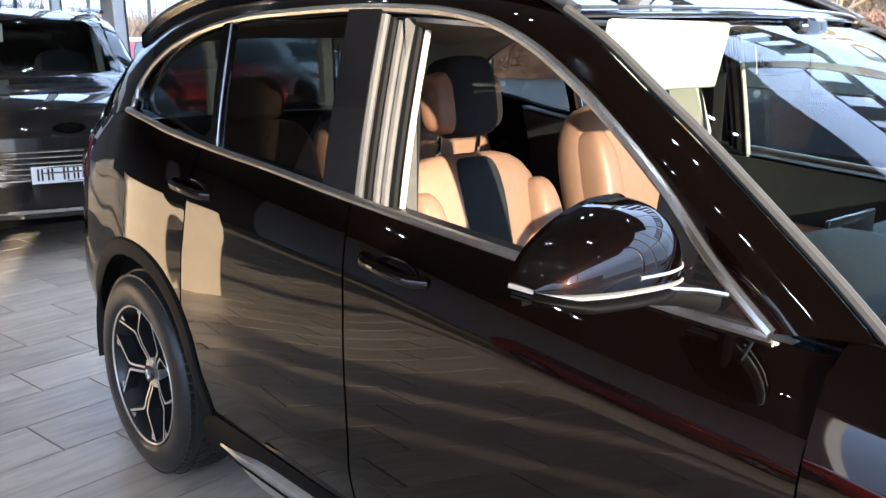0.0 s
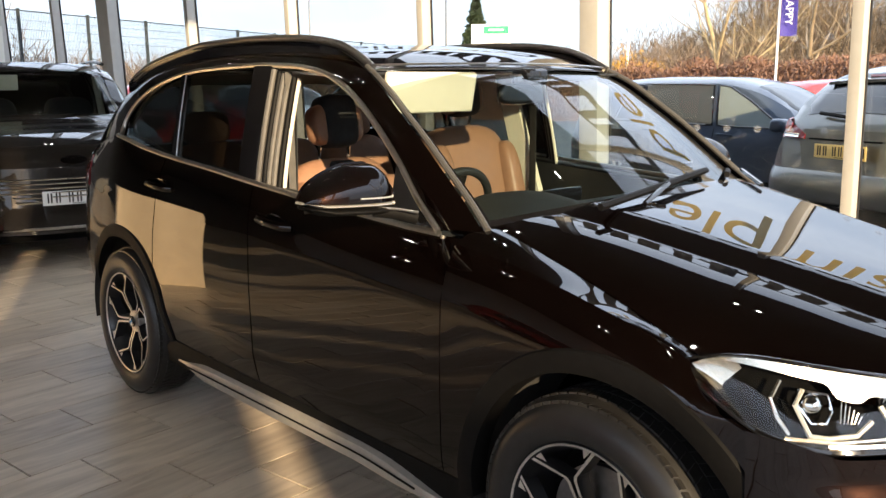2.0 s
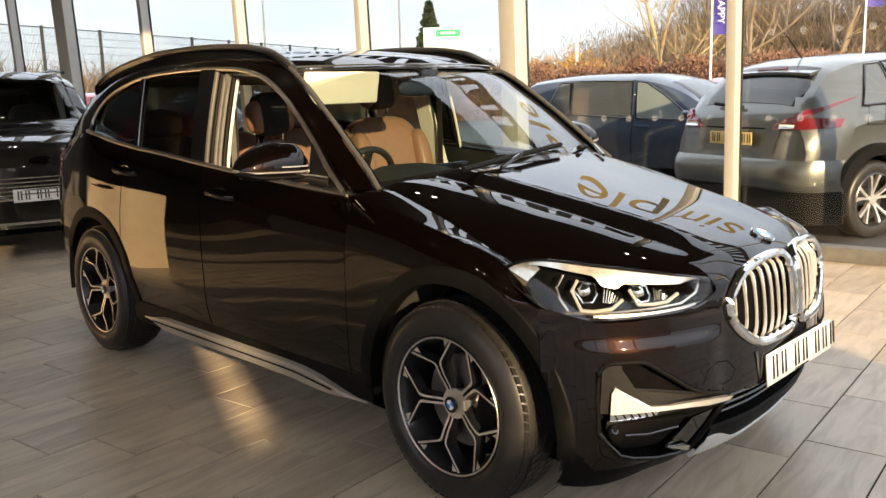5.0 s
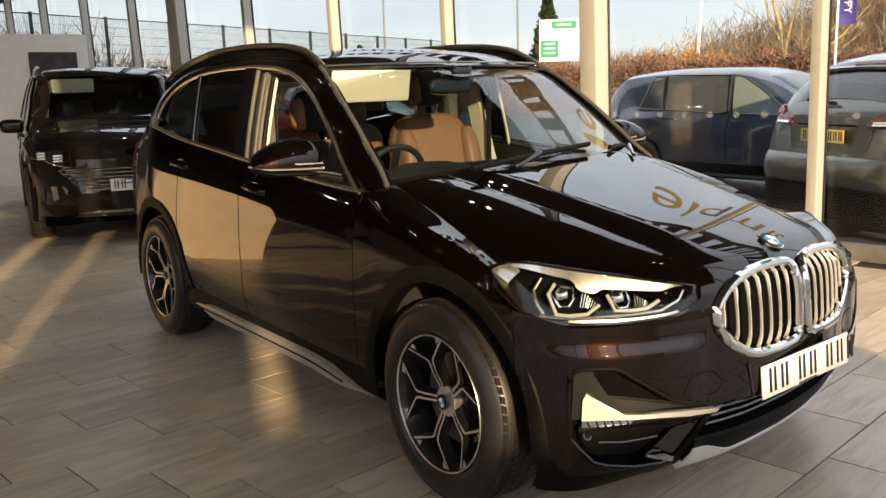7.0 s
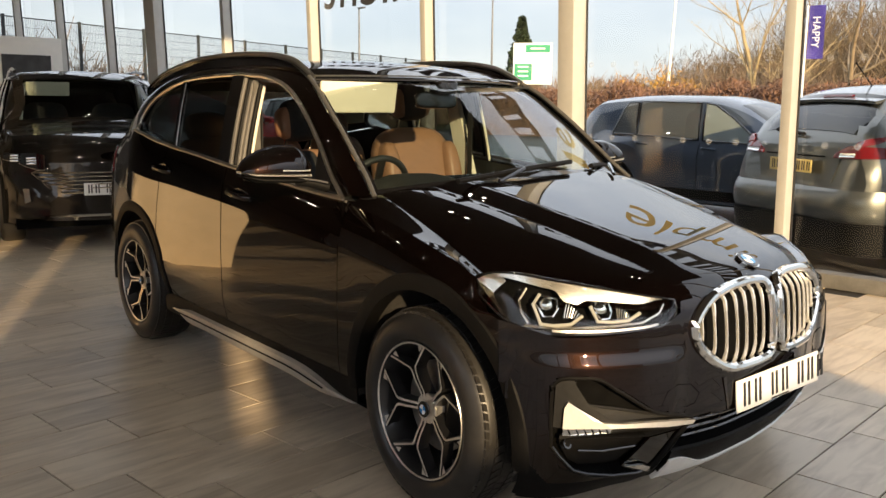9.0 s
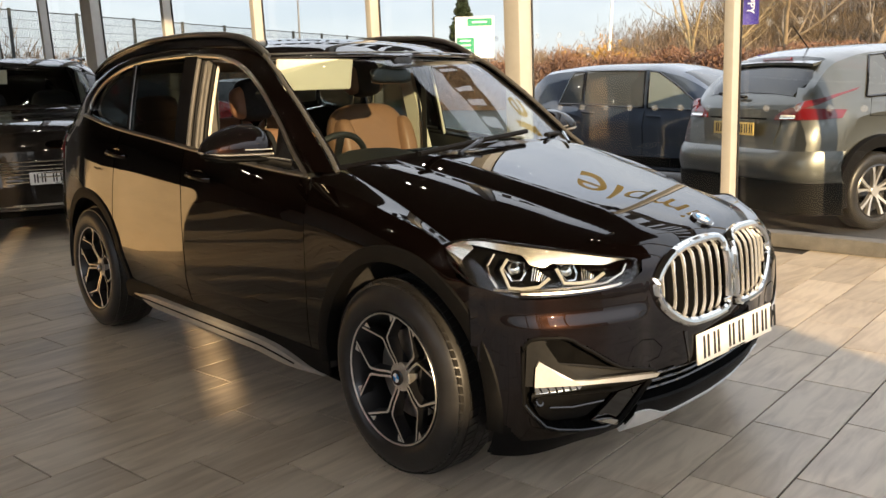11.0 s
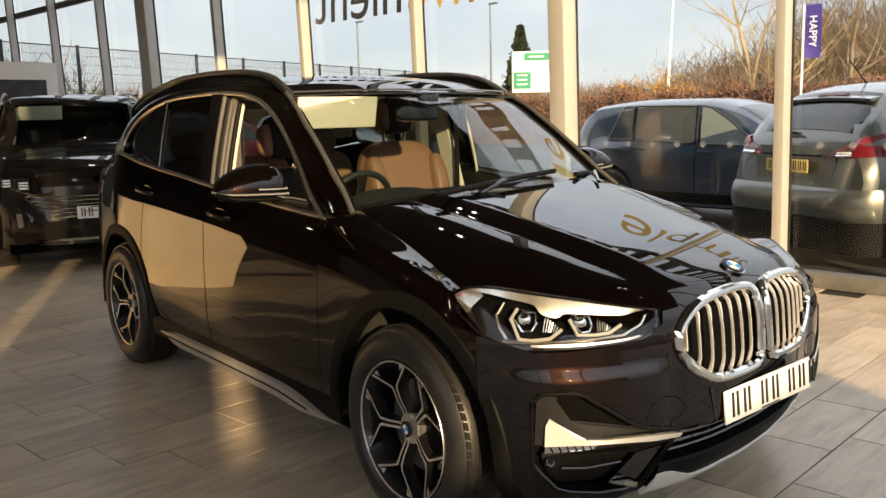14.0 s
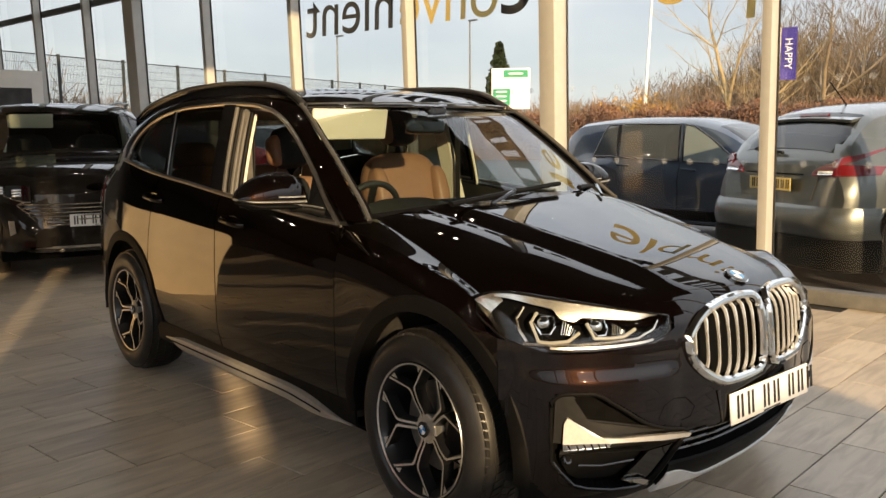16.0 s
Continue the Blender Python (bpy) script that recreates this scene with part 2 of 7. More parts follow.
M_DASH = mat("charcoal_dash", (0.020, 0.021, 0.021), 0.55, 0, 0, 40, 0.2, 0.3, 500)
M_PLATEW = mat("white_number_plate", (0.80, 0.80, 0.78), 0.35, 0, 0.3)
M_PLATEY = mat("yellow_number_plate", (0.70, 0.53, 0.19), 0.35, 0, 0.3)
M_INK = mat("plate_black", (0.008, 0.008, 0.008), 0.4)
M_BADGEBLUE = mat("badge_blue", (0.03, 0.22, 0.55), 0.2, 0, 1)
M_WHITE = mat("badge_white", (0.8, 0.8, 0.8), 0.2, 0, 1)
M_FRAME = mat("grey_powder_coat", (0.50, 0.49, 0.46), 0.38, 0.25, 0, 12, 0.05)
M_FRAMEDARK = mat("dark_grey_powder_coat", (0.075, 0.08, 0.085), 0.4, 0.2, 0, 12, 0.1)
M_WALLWHITE = mat("white_wall_paint", (0.74, 0.73, 0.70), 0.6, 0, 0, 6, 0.05, 0.1, 150)
M_WALLGREY = mat("grey_wall_paint", (0.10, 0.098, 0.095), 0.7, 0, 0, 6, 0.08, 0.1, 150)
M_REFLBOARD = mat("tan_reflection_board", (0.78, 0.62, 0.42), 0.55, 0, 0, 6, 0.08, 0.1, 150)
M_CEIL = mat("ceiling_tile_grey", (0.075, 0.073, 0.07), 0.85, 0, 0, 8, 0.08)
M_GROUT = mat("dark_grout", (0.016, 0.014, 0.012), 0.85, 0, 0, 40, 0.25)
M_TILE = wood_tile()
M_ASPHALT = mat("wet_asphalt", (0.055, 0.056, 0.058), 0.62, 0, 0, 1.2, 0.3, 0.5, 90)


# ---- mesh helpers ----
def mesh_from(name, verts, faces, material, smooth=True, sharp=35):
    me = bpy.data.meshes.new(name)
    me.from_pydata([tuple(float(c) for c in v) for v in verts], [], faces)
    me.materials.append(material)
    me.update()
    if smooth:
        me.polygons.foreach_set("use_smooth", [True] * len(me.polygons))
        me.set_sharp_from_angle(angle=radians(sharp))
    return me


def put(name, me, parent=None, label="", m=None):
    ob = new(name, me)
    if m is not None:
        ob.matrix_basis = m
    if parent is not None:
        ob.parent = parent
    if label:
        tagged(ob, label)
    return ob


def part(name, bm, material, parent, label="", smooth=True, sharp=35):
    """Links a bmesh as one mesh object under a thing or a part."""
    bmesh.ops.recalc_face_normals(bm, faces=bm.faces)
    me = bpy.data.meshes.new(name)
    bm.to_mesh(me)
    bm.free()
    me.materials.append(material)
    if smooth:
        me.polygons.foreach_set("use_smooth", [True] * len(me.polygons))
        me.set_sharp_from_angle(angle=radians(sharp))
    return put(name, me, parent, label)


def thing(name, label, category, m=None, group="", kind=""):
    ob = new(name)
    if m is not None:
        ob.matrix_basis = m
    return tagged(ob, label, category, group, kind)


def spline(xs, ys):
    """Smooth curve through points (monotone slopes)."""
    xs, ys = np.array(xs, float), np.array(ys, float)
    h, d = np.diff(xs), np.diff(ys) / np.diff(xs)
    m = np.zeros(len(xs))
    m[0], m[-1] = d[0], d[-1]
    for i in range(1, len(xs) - 1):
        m[i] = 0 if d[i - 1] * d[i] <= 0 else 2 * d[i - 1] * d[i] / (d[i - 1] + d[i])

    def f(x):
        x = np.clip(x, xs[0], xs[-1])
        i = np.clip(np.searchsorted(xs, x) - 1, 0, len(h) - 1)
        t = (x - xs[i]) / h[i]
        return (ys[i] * (2 * t**3 - 3 * t**2 + 1) + h[i] * m[i] * (t**3 - 2 * t**2 + t)
                + ys[i + 1] * (-2 * t**3 + 3 * t**2) + h[i] * m[i + 1] * (t**3 - t**2))
    return f


def along(points, n):
    """n points spaced evenly by length on a smooth curve through 3D points."""
    p = np.array(points, float)
    s = np.concatenate([[0], np.cumsum(np.linalg.norm(np.diff(p, axis=0), axis=1))])
    fine = np.linspace(0, s[-1], 12 * len(p))
    c = np.stack([spline(s, p[:, k])(fine) for k in range(p.shape[1])], 1)
    s2 = np.concatenate([[0], np.cumsum(np.linalg.norm(np.diff(c, axis=0), axis=1))])
    q = np.linspace(0, s2[-1], n)
    return np.stack([np.interp(q, s2, c[:, k]) for k in range(p.shape[1])], 1)


def sheet(P, thick=0.0, flip=False):
    """Verts and faces of a grid of points (nu, nv, 3); with thick, a returned rim behind its edge."""
    nu, nv = P.shape[:2]
    verts = list(P.reshape(-1, 3))
    idx = np.arange(nu * nv).reshape(nu, nv)
    faces = []
    for i in range(nu - 1):
        for j in range(nv - 1):
            f = [idx[i, j], idx[i + 1, j], idx[i + 1, j + 1], idx[i, j + 1]]
            faces.append([int(k) for k in (f[::-1] if flip else f)])
    if thick:
        du, dv = np.gradient(P, axis=0), np.gradient(P, axis=1)
        nrm = np.cross(du, dv)
        nrm /= np.linalg.norm(nrm, axis=2, keepdims=True) + 1e-9
        if flip:
            nrm = -nrm
        ring = ([(i, 0) for i in range(nu)] + [(nu - 1, j) for j in range(1, nv)]
                + [(i, nv - 1) for i in range(nu - 2, -1, -1)] + [(0, j) for j in range(nv - 2, 0, -1)])
        base = len(verts)
        for i, j in ring:
            verts.append(P[i, j] - nrm[i, j] * thick)
        k = len(ring)
        for a in range(k):
            b = (a + 1) % k
            f = [int(idx[ring[a]]), base + a, base + b, int(idx[ring[b]])]
            faces.append(f[::-1] if flip else f)
    return verts, faces


def patch(name, P, material, parent, thick=0.012, flip=False, label="", sharp=40):
    v, f = sheet(np.asarray(P, float), thick, flip)
    return put(name, mesh_from(name, v, f, material, True, sharp), parent, label)


def box_bm(sx, sy, sz, at=(0, 0, 0), bevel=0.0, seg=2, bm=None, m=None):
    bm = bm or bmesh.new()
    t = bmesh.new()
    bmesh.ops.create_cube(t, size=1.0)
    bmesh.ops.scale(t, vec=(sx, sy, sz), verts=t.verts)
    if bevel:
        bmesh.ops.bevel(t, geom=t.edges[:], offset=bevel, segments=seg, profile=0.6, affect="EDGES")
    bmesh.ops.translate(t, vec=at, verts=t.verts)
    if m is not None:
        bmesh.ops.transform(t, matrix=m, verts=t.verts)
    me = bpy.data.meshes.new("tmp")
    t.to_mesh(me)
    t.free()
    bm.from_mesh(me)
    bpy.data.meshes.remove(me)
    return bm


def cyl_bm(r1, r2, depth, at=(0, 0, 0), seg=24, bm=None, m=None, bevel=0.0):
    bm = bm or bmesh.new()
    t = bmesh.new()
    bmesh.ops.create_cone(t, cap_ends=True, segments=seg, radius1=r1, radius2=r2, depth=depth)
    if bevel:
        es = [e for e in t.edges if len(e.link_faces) == 2 and any(len(f.verts) > 4 for f in e.link_faces)]
        bmesh.ops.bevel(t, geom=es, offset=bevel, segments=2, affect="EDGES")
    if m is not None:
        bmesh.ops.transform(t, matrix=m, verts=t.verts)
    bmesh.ops.translate(t, vec=at, verts=t.verts)
    me = bpy.data.meshes.new("tmp")
    t.to_mesh(me)
    t.free()
    bm.from_mesh(me)
    bpy.data.meshes.remove(me)
    return bm


def tube(points, r, seg=8, closed=False, flat=1.0):
    """Verts and faces of a round (or flattened) bar along 3D points."""
    p = np.array(points, float)
    n = len(p)
    verts, faces = [], []
    up0 = np.array([0, 0, 1.0])
    for i in range(n):
        a, b = p[(i - 1) % n if closed else max(i - 1, 0)], p[(i + 1) % n if closed else min(i + 1, n - 1)]
        t = (b - a) / (np.linalg.norm(b - a) + 1e-9)
        up = up0 if abs(t[2]) < 0.95 else np.array([1.0, 0, 0])
        s = np.cross(t, up)
        s /= np.linalg.norm(s)
        u = np.cross(s, t)
        rr = r[i] if hasattr(r, "__len__") else r
        for k in range(seg):
            w = 2 * math.pi * k / seg
            verts.append(p[i] + rr * (math.cos(w) * s * flat + math.sin(w) * u))
    for i in range(n if closed else n - 1):
        j = (i + 1) % n
        for k in range(seg):
            l = (k + 1) % seg
            faces.append([i * seg + k, i * seg + l, j * seg + l, j * seg + k])
    if not closed:
        faces.append(list(range(seg))[::-1])
        faces.append([(n - 1) * seg + k for k in range(seg)])
    return verts, faces


def bar(name, points, r, material, parent, seg=8, closed=False, flat=1.0, label=""):
    v, f = tube(points, r, seg, closed, flat)
    return put(name, mesh_from(name, v, f, material), parent, label)


def revolve(profile, seg=48):
    """Verts and faces of a (radius, height) profile turned round the y axis."""
    verts, faces = [], []
    k = len(profile)
    for i in range(seg):
        w = 2 * math.pi * i / seg
        for r, h in profile:
            verts.append((r * math.cos(w), h, r * math.sin(w)))
    for i in range(seg):
        j = (i + 1) % seg
        for a in range(k - 1):
            faces.append([i * k + a, i * k + a + 1, j * k + a + 1, j * k + a])
    return verts, faces


def slab(outline, place, depth=0.006, name="", material=None, parent=None, label=""):
    """A thin plate over an outline of (a, b) pairs, laid by place(a, b, offset)."""
    n = len(outline)
    bm = bmesh.new()
    top = [bm.verts.new(place(a, b, depth)) for a, b in outline]
    bot = [bm.verts.new(place(a, b, 0.0)) for a, b in outline]
    f = bm.faces.new(top)
    for i in range(n):
        j = (i + 1) % n
        bm.faces.new([top[i], bot[i], bot[j], top[j]])
    bmesh.ops.triangulate(bm, faces=[f])
    return part(name, bm, material, parent, label, True, 30)


def inside(poly, a, b):
    """Whether points lie in a polygon."""
    a, b = np.asarray(a, float), np.asarray(b, float)
    res = np.zeros(a.shape, bool)
    n = len(poly)
    for i in range(n):
        (x1, y1), (x2, y2) = poly[i], poly[(i + 1) % n]
        cond = ((y1 > b) != (y2 > b)) & (a < (x2 - x1) * (b - y1) / ((y2 - y1) + 1e-12) + x1)
        res ^= cond
    return res


# ---- the hall: floor, glazing, walls, ceiling ----
HALL = pose(0.5, 3.75, 0, 0, 0, 7)      # x along the glazed front, y outwards
# mullions along the front: x, width, depth
BARS = [(7.16, 0.075, 0.14), (5.22, 0.075, 0.14), (3.28, 0.075, 0.14), (1.34, 0.075, 0.14), (-0.61, 0.075, 0.14), (-2.70, 0.17, 0.21), (-4.49, 0.075, 0.14),
        (-6.43, 0.075, 0.14), (-8.34, 0.075, 0.14), (-10.46, 0.30, 0.17), (-11.82, 0.075, 0.14), (-13.72, 0.075, 0.14), (-15.66, 0.075, 0.14), (-17.6, 0.075, 0.14), (-19.4, 0.075, 0.14)]
X_LEFT, X_RIGHT, DEPTH, TOP = -19.5, 9.6, -13.0, 5.2
STEP, HIGH = 2.3, 7.6                  # past x = STEP the ceiling rises to HIGH


LEAN = 0.034
M_GASKET = mat("black_gasket", (0.012, 0.012, 0.012), 0.7)


def glass_y(z):
    """Distance of the panes from the hall's front line at height z."""
    return 0.06 - LEAN * (z - 1.2)


M_SILLGREY = mat("worn_grey_sill", (0.15, 0.145, 0.135), 0.5, 0.1, 0, 10, 0.2)


def setting(name, bm, material, label, category, m=HALL, smooth=False):
    ob = part(name, bm, material, None, "", smooth)
    ob.matrix_basis = m
    return tagged(ob, label, category, "", "structure")


def hall_shell():
    setting("floor", box_bm(X_RIGHT - X_LEFT + 0.4, -DEPTH + 0.3, 0.2, ((X_LEFT + X_RIGHT) / 2, DEPTH / 2 + 0.1, -0.106)), M_GROUT,
            "dark grout bed under wood-look floor tiles", "floor")
    setting("ceiling", box_bm(STEP - X_LEFT + 0.2, -DEPTH + 0.3, 0.2, ((X_LEFT - 0.2 + STEP) / 2, DEPTH / 2, TOP + 0.1)), M_CEIL,
            "plain dark grey showroom ceiling", "ceiling")
    # unseen step in the ceiling, added so the sun reaches the mullions
    setting("ceiling", box_bm(X_RIGHT - STEP + 0.2, -DEPTH + 0.3, 0.2, ((STEP + X_RIGHT + 0.2) / 2, DEPTH / 2, HIGH + 0.1)), M_CEIL,
            "unseen higher dark grey ceiling added to let the sun in", "ceiling")
    setting("upstand", box_bm(0.15, -DEPTH + 0.3, HIGH - TOP - 0.2, (STEP - 0.075, DEPTH / 2, (TOP + 0.2 + HIGH) / 2)), M_CEIL,
            "unseen dark upstand added where the ceiling steps up for the sun", "upstand")
    # front: low sill, mullions, transoms and panes
    setting("window_sill", box_bm(X_RIGHT - X_LEFT, 0.16, 0.11, ((X_LEFT + X_RIGHT) / 2, 0.08, 0.055), 0.008), M_SILLGREY,
            "grey powder-coated sill along the glazing", "sill", smooth=True)
    # x of each bar's inner left edge, its width and depth; the glazing leans in a little towards its head
    for x, wide, deep in BARS:
        top = TOP if x < STEP else HIGH
        bm = box_bm(wide, deep, top - 0.11, (x + wide / 2, -0.10 + deep / 2, (top + 0.11) / 2), 0.004)
        for v in bm.verts:
            v.co.y -= LEAN * (v.co.z - 1.2)
        setting("mullion", bm, M_FRAME, "tall pale grey aluminium window mullion", "mullion", smooth=True)
        bm = box_bm(0.010, 0.02, TOP - 0.115, (x + wide + 0.0055, -0.10 + deep - 0.012, (TOP + 0.11) / 2))
        for v in bm.verts:
            v.co.y -= LEAN * (v.co.z - 1.2)
        setting("gasket", bm, M_GASKET, "black rubber gasket beside a mullion", "gasket")
    xs = [b[0] + b[1] / 2 for b in BARS]
    for z in (3.40,):
        setting("transom", box_bm(X_RIGHT - X_LEFT, 0.10, 0.09, ((X_LEFT + X_RIGHT) / 2, 0.10 - LEAN * (z - 1.2), z), 0.006), M_FRAMEDARK,
                "dark grey window transom bar", "transom", smooth=True)
    for a, b in zip(xs[1:], xs[:-1]):
        win = thing("window_1", "large clear showroom window pane", "window", HALL, "front windows", "structure")
        p = put("pane", mesh_from("pane", *sheet(np.array([[(a + 0.03, glass_y(0.11), 0.11), (a + 0.03, glass_y(TOP), TOP)], [(b - 0.03, glass_y(0.11), 0.11), (b - 0.03, glass_y(TOP), TOP)]])), M_PANE, False), win)
        p.visible_shadow = False
    # left end: an unseen solid grey wall, added to darken the car's reflections
    setting("wall_left", box_bm(0.2, -DEPTH + 0.2, TOP, (X_LEFT - 0.1, DEPTH / 2, TOP / 2)), M_WALLGREY, "unseen grey end wall added to darken reflections", "wall")
    # unseen back wall, added; its high window opening lets the sun in
    def wall(name, x0, x1, y0, y1, z0, z1):
        setting(name, box_bm(x1 - x0, y1 - y0, z1 - z0, ((x0 + x1) / 2, (y0 + y1) / 2, (z0 + z1) / 2)), M_WALLWHITE, "unseen white wall piece added to shape the sunlight", "wall")
    wall("wall_back", X_LEFT - 0.2, -4.6, DEPTH - 0.2, DEPTH, 0, TOP)
    wall("wall_back", -4.6, 9.46, DEPTH - 0.2, DEPTH, 0, 1.0)
    wall("wall_back", -4.6, 9.46, DEPTH - 0.2, DEPTH, 5.0, TOP)
    wall("wall_back", 9.46, X_RIGHT + 0.2, DEPTH - 0.2, DEPTH, 0, TOP)
    wall("wall_back", STEP, X_RIGHT + 0.2, DEPTH - 0.2, DEPTH, TOP, HIGH)
    for x in (-1.2, 2.3, 5.8):
        wall("wall_back", x - 0.09, x + 0.09, DEPTH - 0.2, DEPTH, 1.0, 5.0)
    # unseen end wall, added: solid piers, tall gaps sized to shape sun shafts
    for y0, y1, z0, z1 in ((-13.0, -12.88, 0, TOP), (-12.88, -12.66, 0, 2.4), (-12.66, -12.22, 0, TOP), (-12.22, -12.06, 0, 2.75), (-12.06, -10.70, 0, TOP),
                           (-10.70, -10.46, 0, 2.97), (-10.46, -10.0, 0, 3.36), (-10.0, -7.6, 0, 2.88), (-7.6, -7.3, 0, TOP), (-7.3, -3.6, 0, 2.30), (-3.6, 0.0, 0, 0.30), (-13.0, 0.0, HIGH - 0.1, HIGH)):
        z1 = HIGH - 0.1 if z1 == TOP else z1
        wall("wall_end", X_RIGHT, X_RIGHT + 0.15 + 0.004 * z1, y0, y1, z0, z1)


hall_shell()



# ---- the dark brown car ----
M_SILL = mat("champagne_silver_sill", (0.44, 0.41, 0.36), 0.34, 0.55, 0, 40, 0.08)
W_SIDE = spline([-2.27, -2.20, -2.08, -1.9, -1.6, -1.335, -0.9, -0.2, 0.8, 1.1, 1.335, 1.6, 1.76], [0.58, 0.68, 0.765, 0.825, 0.875, 0.902, 0.886, 0.886, 0.886, 0.895, 0.905, 0.893, 0.872])
BELT = spline([-2.27, -2.08, -1.8, -1.6, -1.46, -1.32, -1.15, -0.9, -0.64, -0.31, 0.07, 0.36, 0.63, 0.80], [1.03, 1.08, 1.13, 1.16, 1.175, 1.16, 1.13, 1.10, 1.08, 1.05, 1.02, 1.0, 0.985, 0.98])
ZC = spline([0.6, 0.75, 0.9, 1.1, 1.4, 1.7, 1.9, 1.975, 2.03, 2.08], [1.085, 1.078, 1.066, 1.036, 0.978, 0.918, 0.876, 0.853, 0.812, 0.75])
FTOP = spline([0.80, 1.0, 1.3, 1.546, 1.63, 1.76], [0.975, 0.955, 0.90, 0.826, 0.757, 0.703])   # upper edge of the front wing's side


def smoothstep(a, b, x):
    t = np.clip((x - a) / (b - a), 0, 1)
    return t * t * (3 - 2 * t)


def side_top(x):
    return np.where(np.asarray(x) < 0.80, BELT(np.minimum(x, 0.80)), FTOP(np.maximum(x, 0.80)))


def side_y(x, z):
    """Half width of the flank at x, z."""
    x, z = np.asarray(x, float), np.asarray(z, float)
    z1 = np.where(x < 0.83, 0.815 + (0.83 - x) * 0.052, 0.815 - (x - 0.83) * 0.09)
    z2 = 0.40 + (0.83 - x) * 0.06
    zt = side_top(x)
    low = 0.030 * np.clip((z2 - z) / 0.15, 0, 2) ** 1.3
    t = np.clip((z - z2) / (z1 - z2), 0, 1)
    lean = 0.030 * smoothstep(1.0, -0.4, x)
    mid = -0.005 * np.sin(np.pi * t) * (1 - smoothstep(0.75, 1.0, x)) + lean * t
    k = np.clip((z - z1) / np.maximum(zt - z1, 0.02), 0, 1.15)
    topin = np.where(x < 0.83, 0.088, 0.055)
    up = lean + (topin - lean) * (0.25 * k + 0.75 * k ** 2)
    return W_SIDE(x) - np.where(z < z2, low, np.where(z < z1, mid, up))


def hood_z(x, y):
    y = np.abs(y)
    xe = x + 0.125 * (y / 0.6) ** 2 * smoothstep(1.45, 1.95, x)
    edge = 0.43 - 0.13 * (x - 0.9)
    fall = np.clip((y - edge) / 0.105, 0, 1)
    dome = 0.026 * (1 - (0.25 * fall ** 2 + 0.75 * fall)) * smoothstep(2.05, 1.7, x)
    out = np.maximum(y - edge - 0.105, 0)
    return ZC(xe) - 0.020 * (y / 0.8) ** 2 - 0.75 * out ** 2 + dome - 0.020


PLAN = spline([0, 0.2, 0.36, 0.457, 0.6, 0.72, 0.80, 0.85, 0.875, 0.89], [2.094, 2.087, 2.066, 2.046, 2.010, 1.955, 1.895, 1.83, 1.775, 1.72])
RAKE = spline([0.18, 0.25, 0.32, 0.45, 0.55, 0.65, 0.72, 0.78, 0.84], [0.17, 0.09, 0.045, 0.0, 0.002, 0.008, 0.016, 0.034, 0.085])
KIDNEY = [(0.028, 0.60), (0.024, 0.70), (0.028, 0.772), (0.055, 0.797), (0.13, 0.803), (0.22, 0.800), (0.310, 0.786), (0.380, 0.752), (0.418, 0.700), (0.410, 0.662), (0.318, 0.580), (0.25, 0.560), (0.14, 0.558), (0.06, 0.563), (0.036, 0.575)]
FOG = [(0.828, 0.560), (0.815, 0.582), (0.792, 0.587), (0.744, 0.586), (0.679, 0.547), (0.567, 0.474), (0.435, 0.438), (0.412, 0.426), (0.436, 0.404), (0.457, 0.371), (0.468, 0.345), (0.488, 0.275), (0.546, 0.258), (0.640, 0.268), (0.729, 0.290), (0.767, 0.305), (0.805, 0.350), (0.825, 0.383), (0.830, 0.480)]
INTAKE = [(0.0, 0.425), (0.30, 0.425), (0.40, 0.43), (0.455, 0.42), (0.49, 0.365), (0.51, 0.325), (0.40, 0.318), (0.0, 0.325)]


DRAWN = spline([-1.0, -0.40, 0.0, 0.20, 0.40, 0.50, 0.60, 0.70, 0.80, 0.95], [0, 0, 0.030, 0.055, 0.085, 0.10, 0.115, 0.125, 0.12, 0.10])


def drawn_in(p):
    """The passenger-side front corner is rounder: points there are drawn back."""
    x, y, z = p
    low = 0.040 * smoothstep(0.42, 0.78, y) * smoothstep(1.0, 1.6, x) * smoothstep(0.60, 0.80, z)
    return (x - float(DRAWN(y)) * float(smoothstep(0.1, 1.7, x)), y, z - float(low))


def draw_all(P):
    return np.array([[drawn_in(p) for p in row] for row in P])


def nose(y, z, off=0.0):
    """A point of the front fascia, moved outwards by off."""
    s = -1.0 if y < 0 else 1.0
    a = abs(y)
    e = 0.004
    f = lambda a, z: float(PLAN(a) - RAKE(z) * (1 - 0.55 * smoothstep(0.55, 0.88, a)) + 0.014 * smoothstep(0.66, 0.61, z) * smoothstep(0.42, 0.52, a) * smoothstep(0.89, 0.83, a))
    dx_da = (f(min(a + e, 0.89), z) - f(max(a - e, 0), z)) / (min(a + e, 0.89) - max(a - e, 0))
    dx_dz = (f(a, z + e) - f(a, z - e)) / (2 * e)
    n = np.array([1.0, -dx_da, -dx_dz])
    n /= np.linalg.norm(n)
    return drawn_in((f(a, z) + off * n[0], s * (a + off * n[1]), z + off * n[2]))


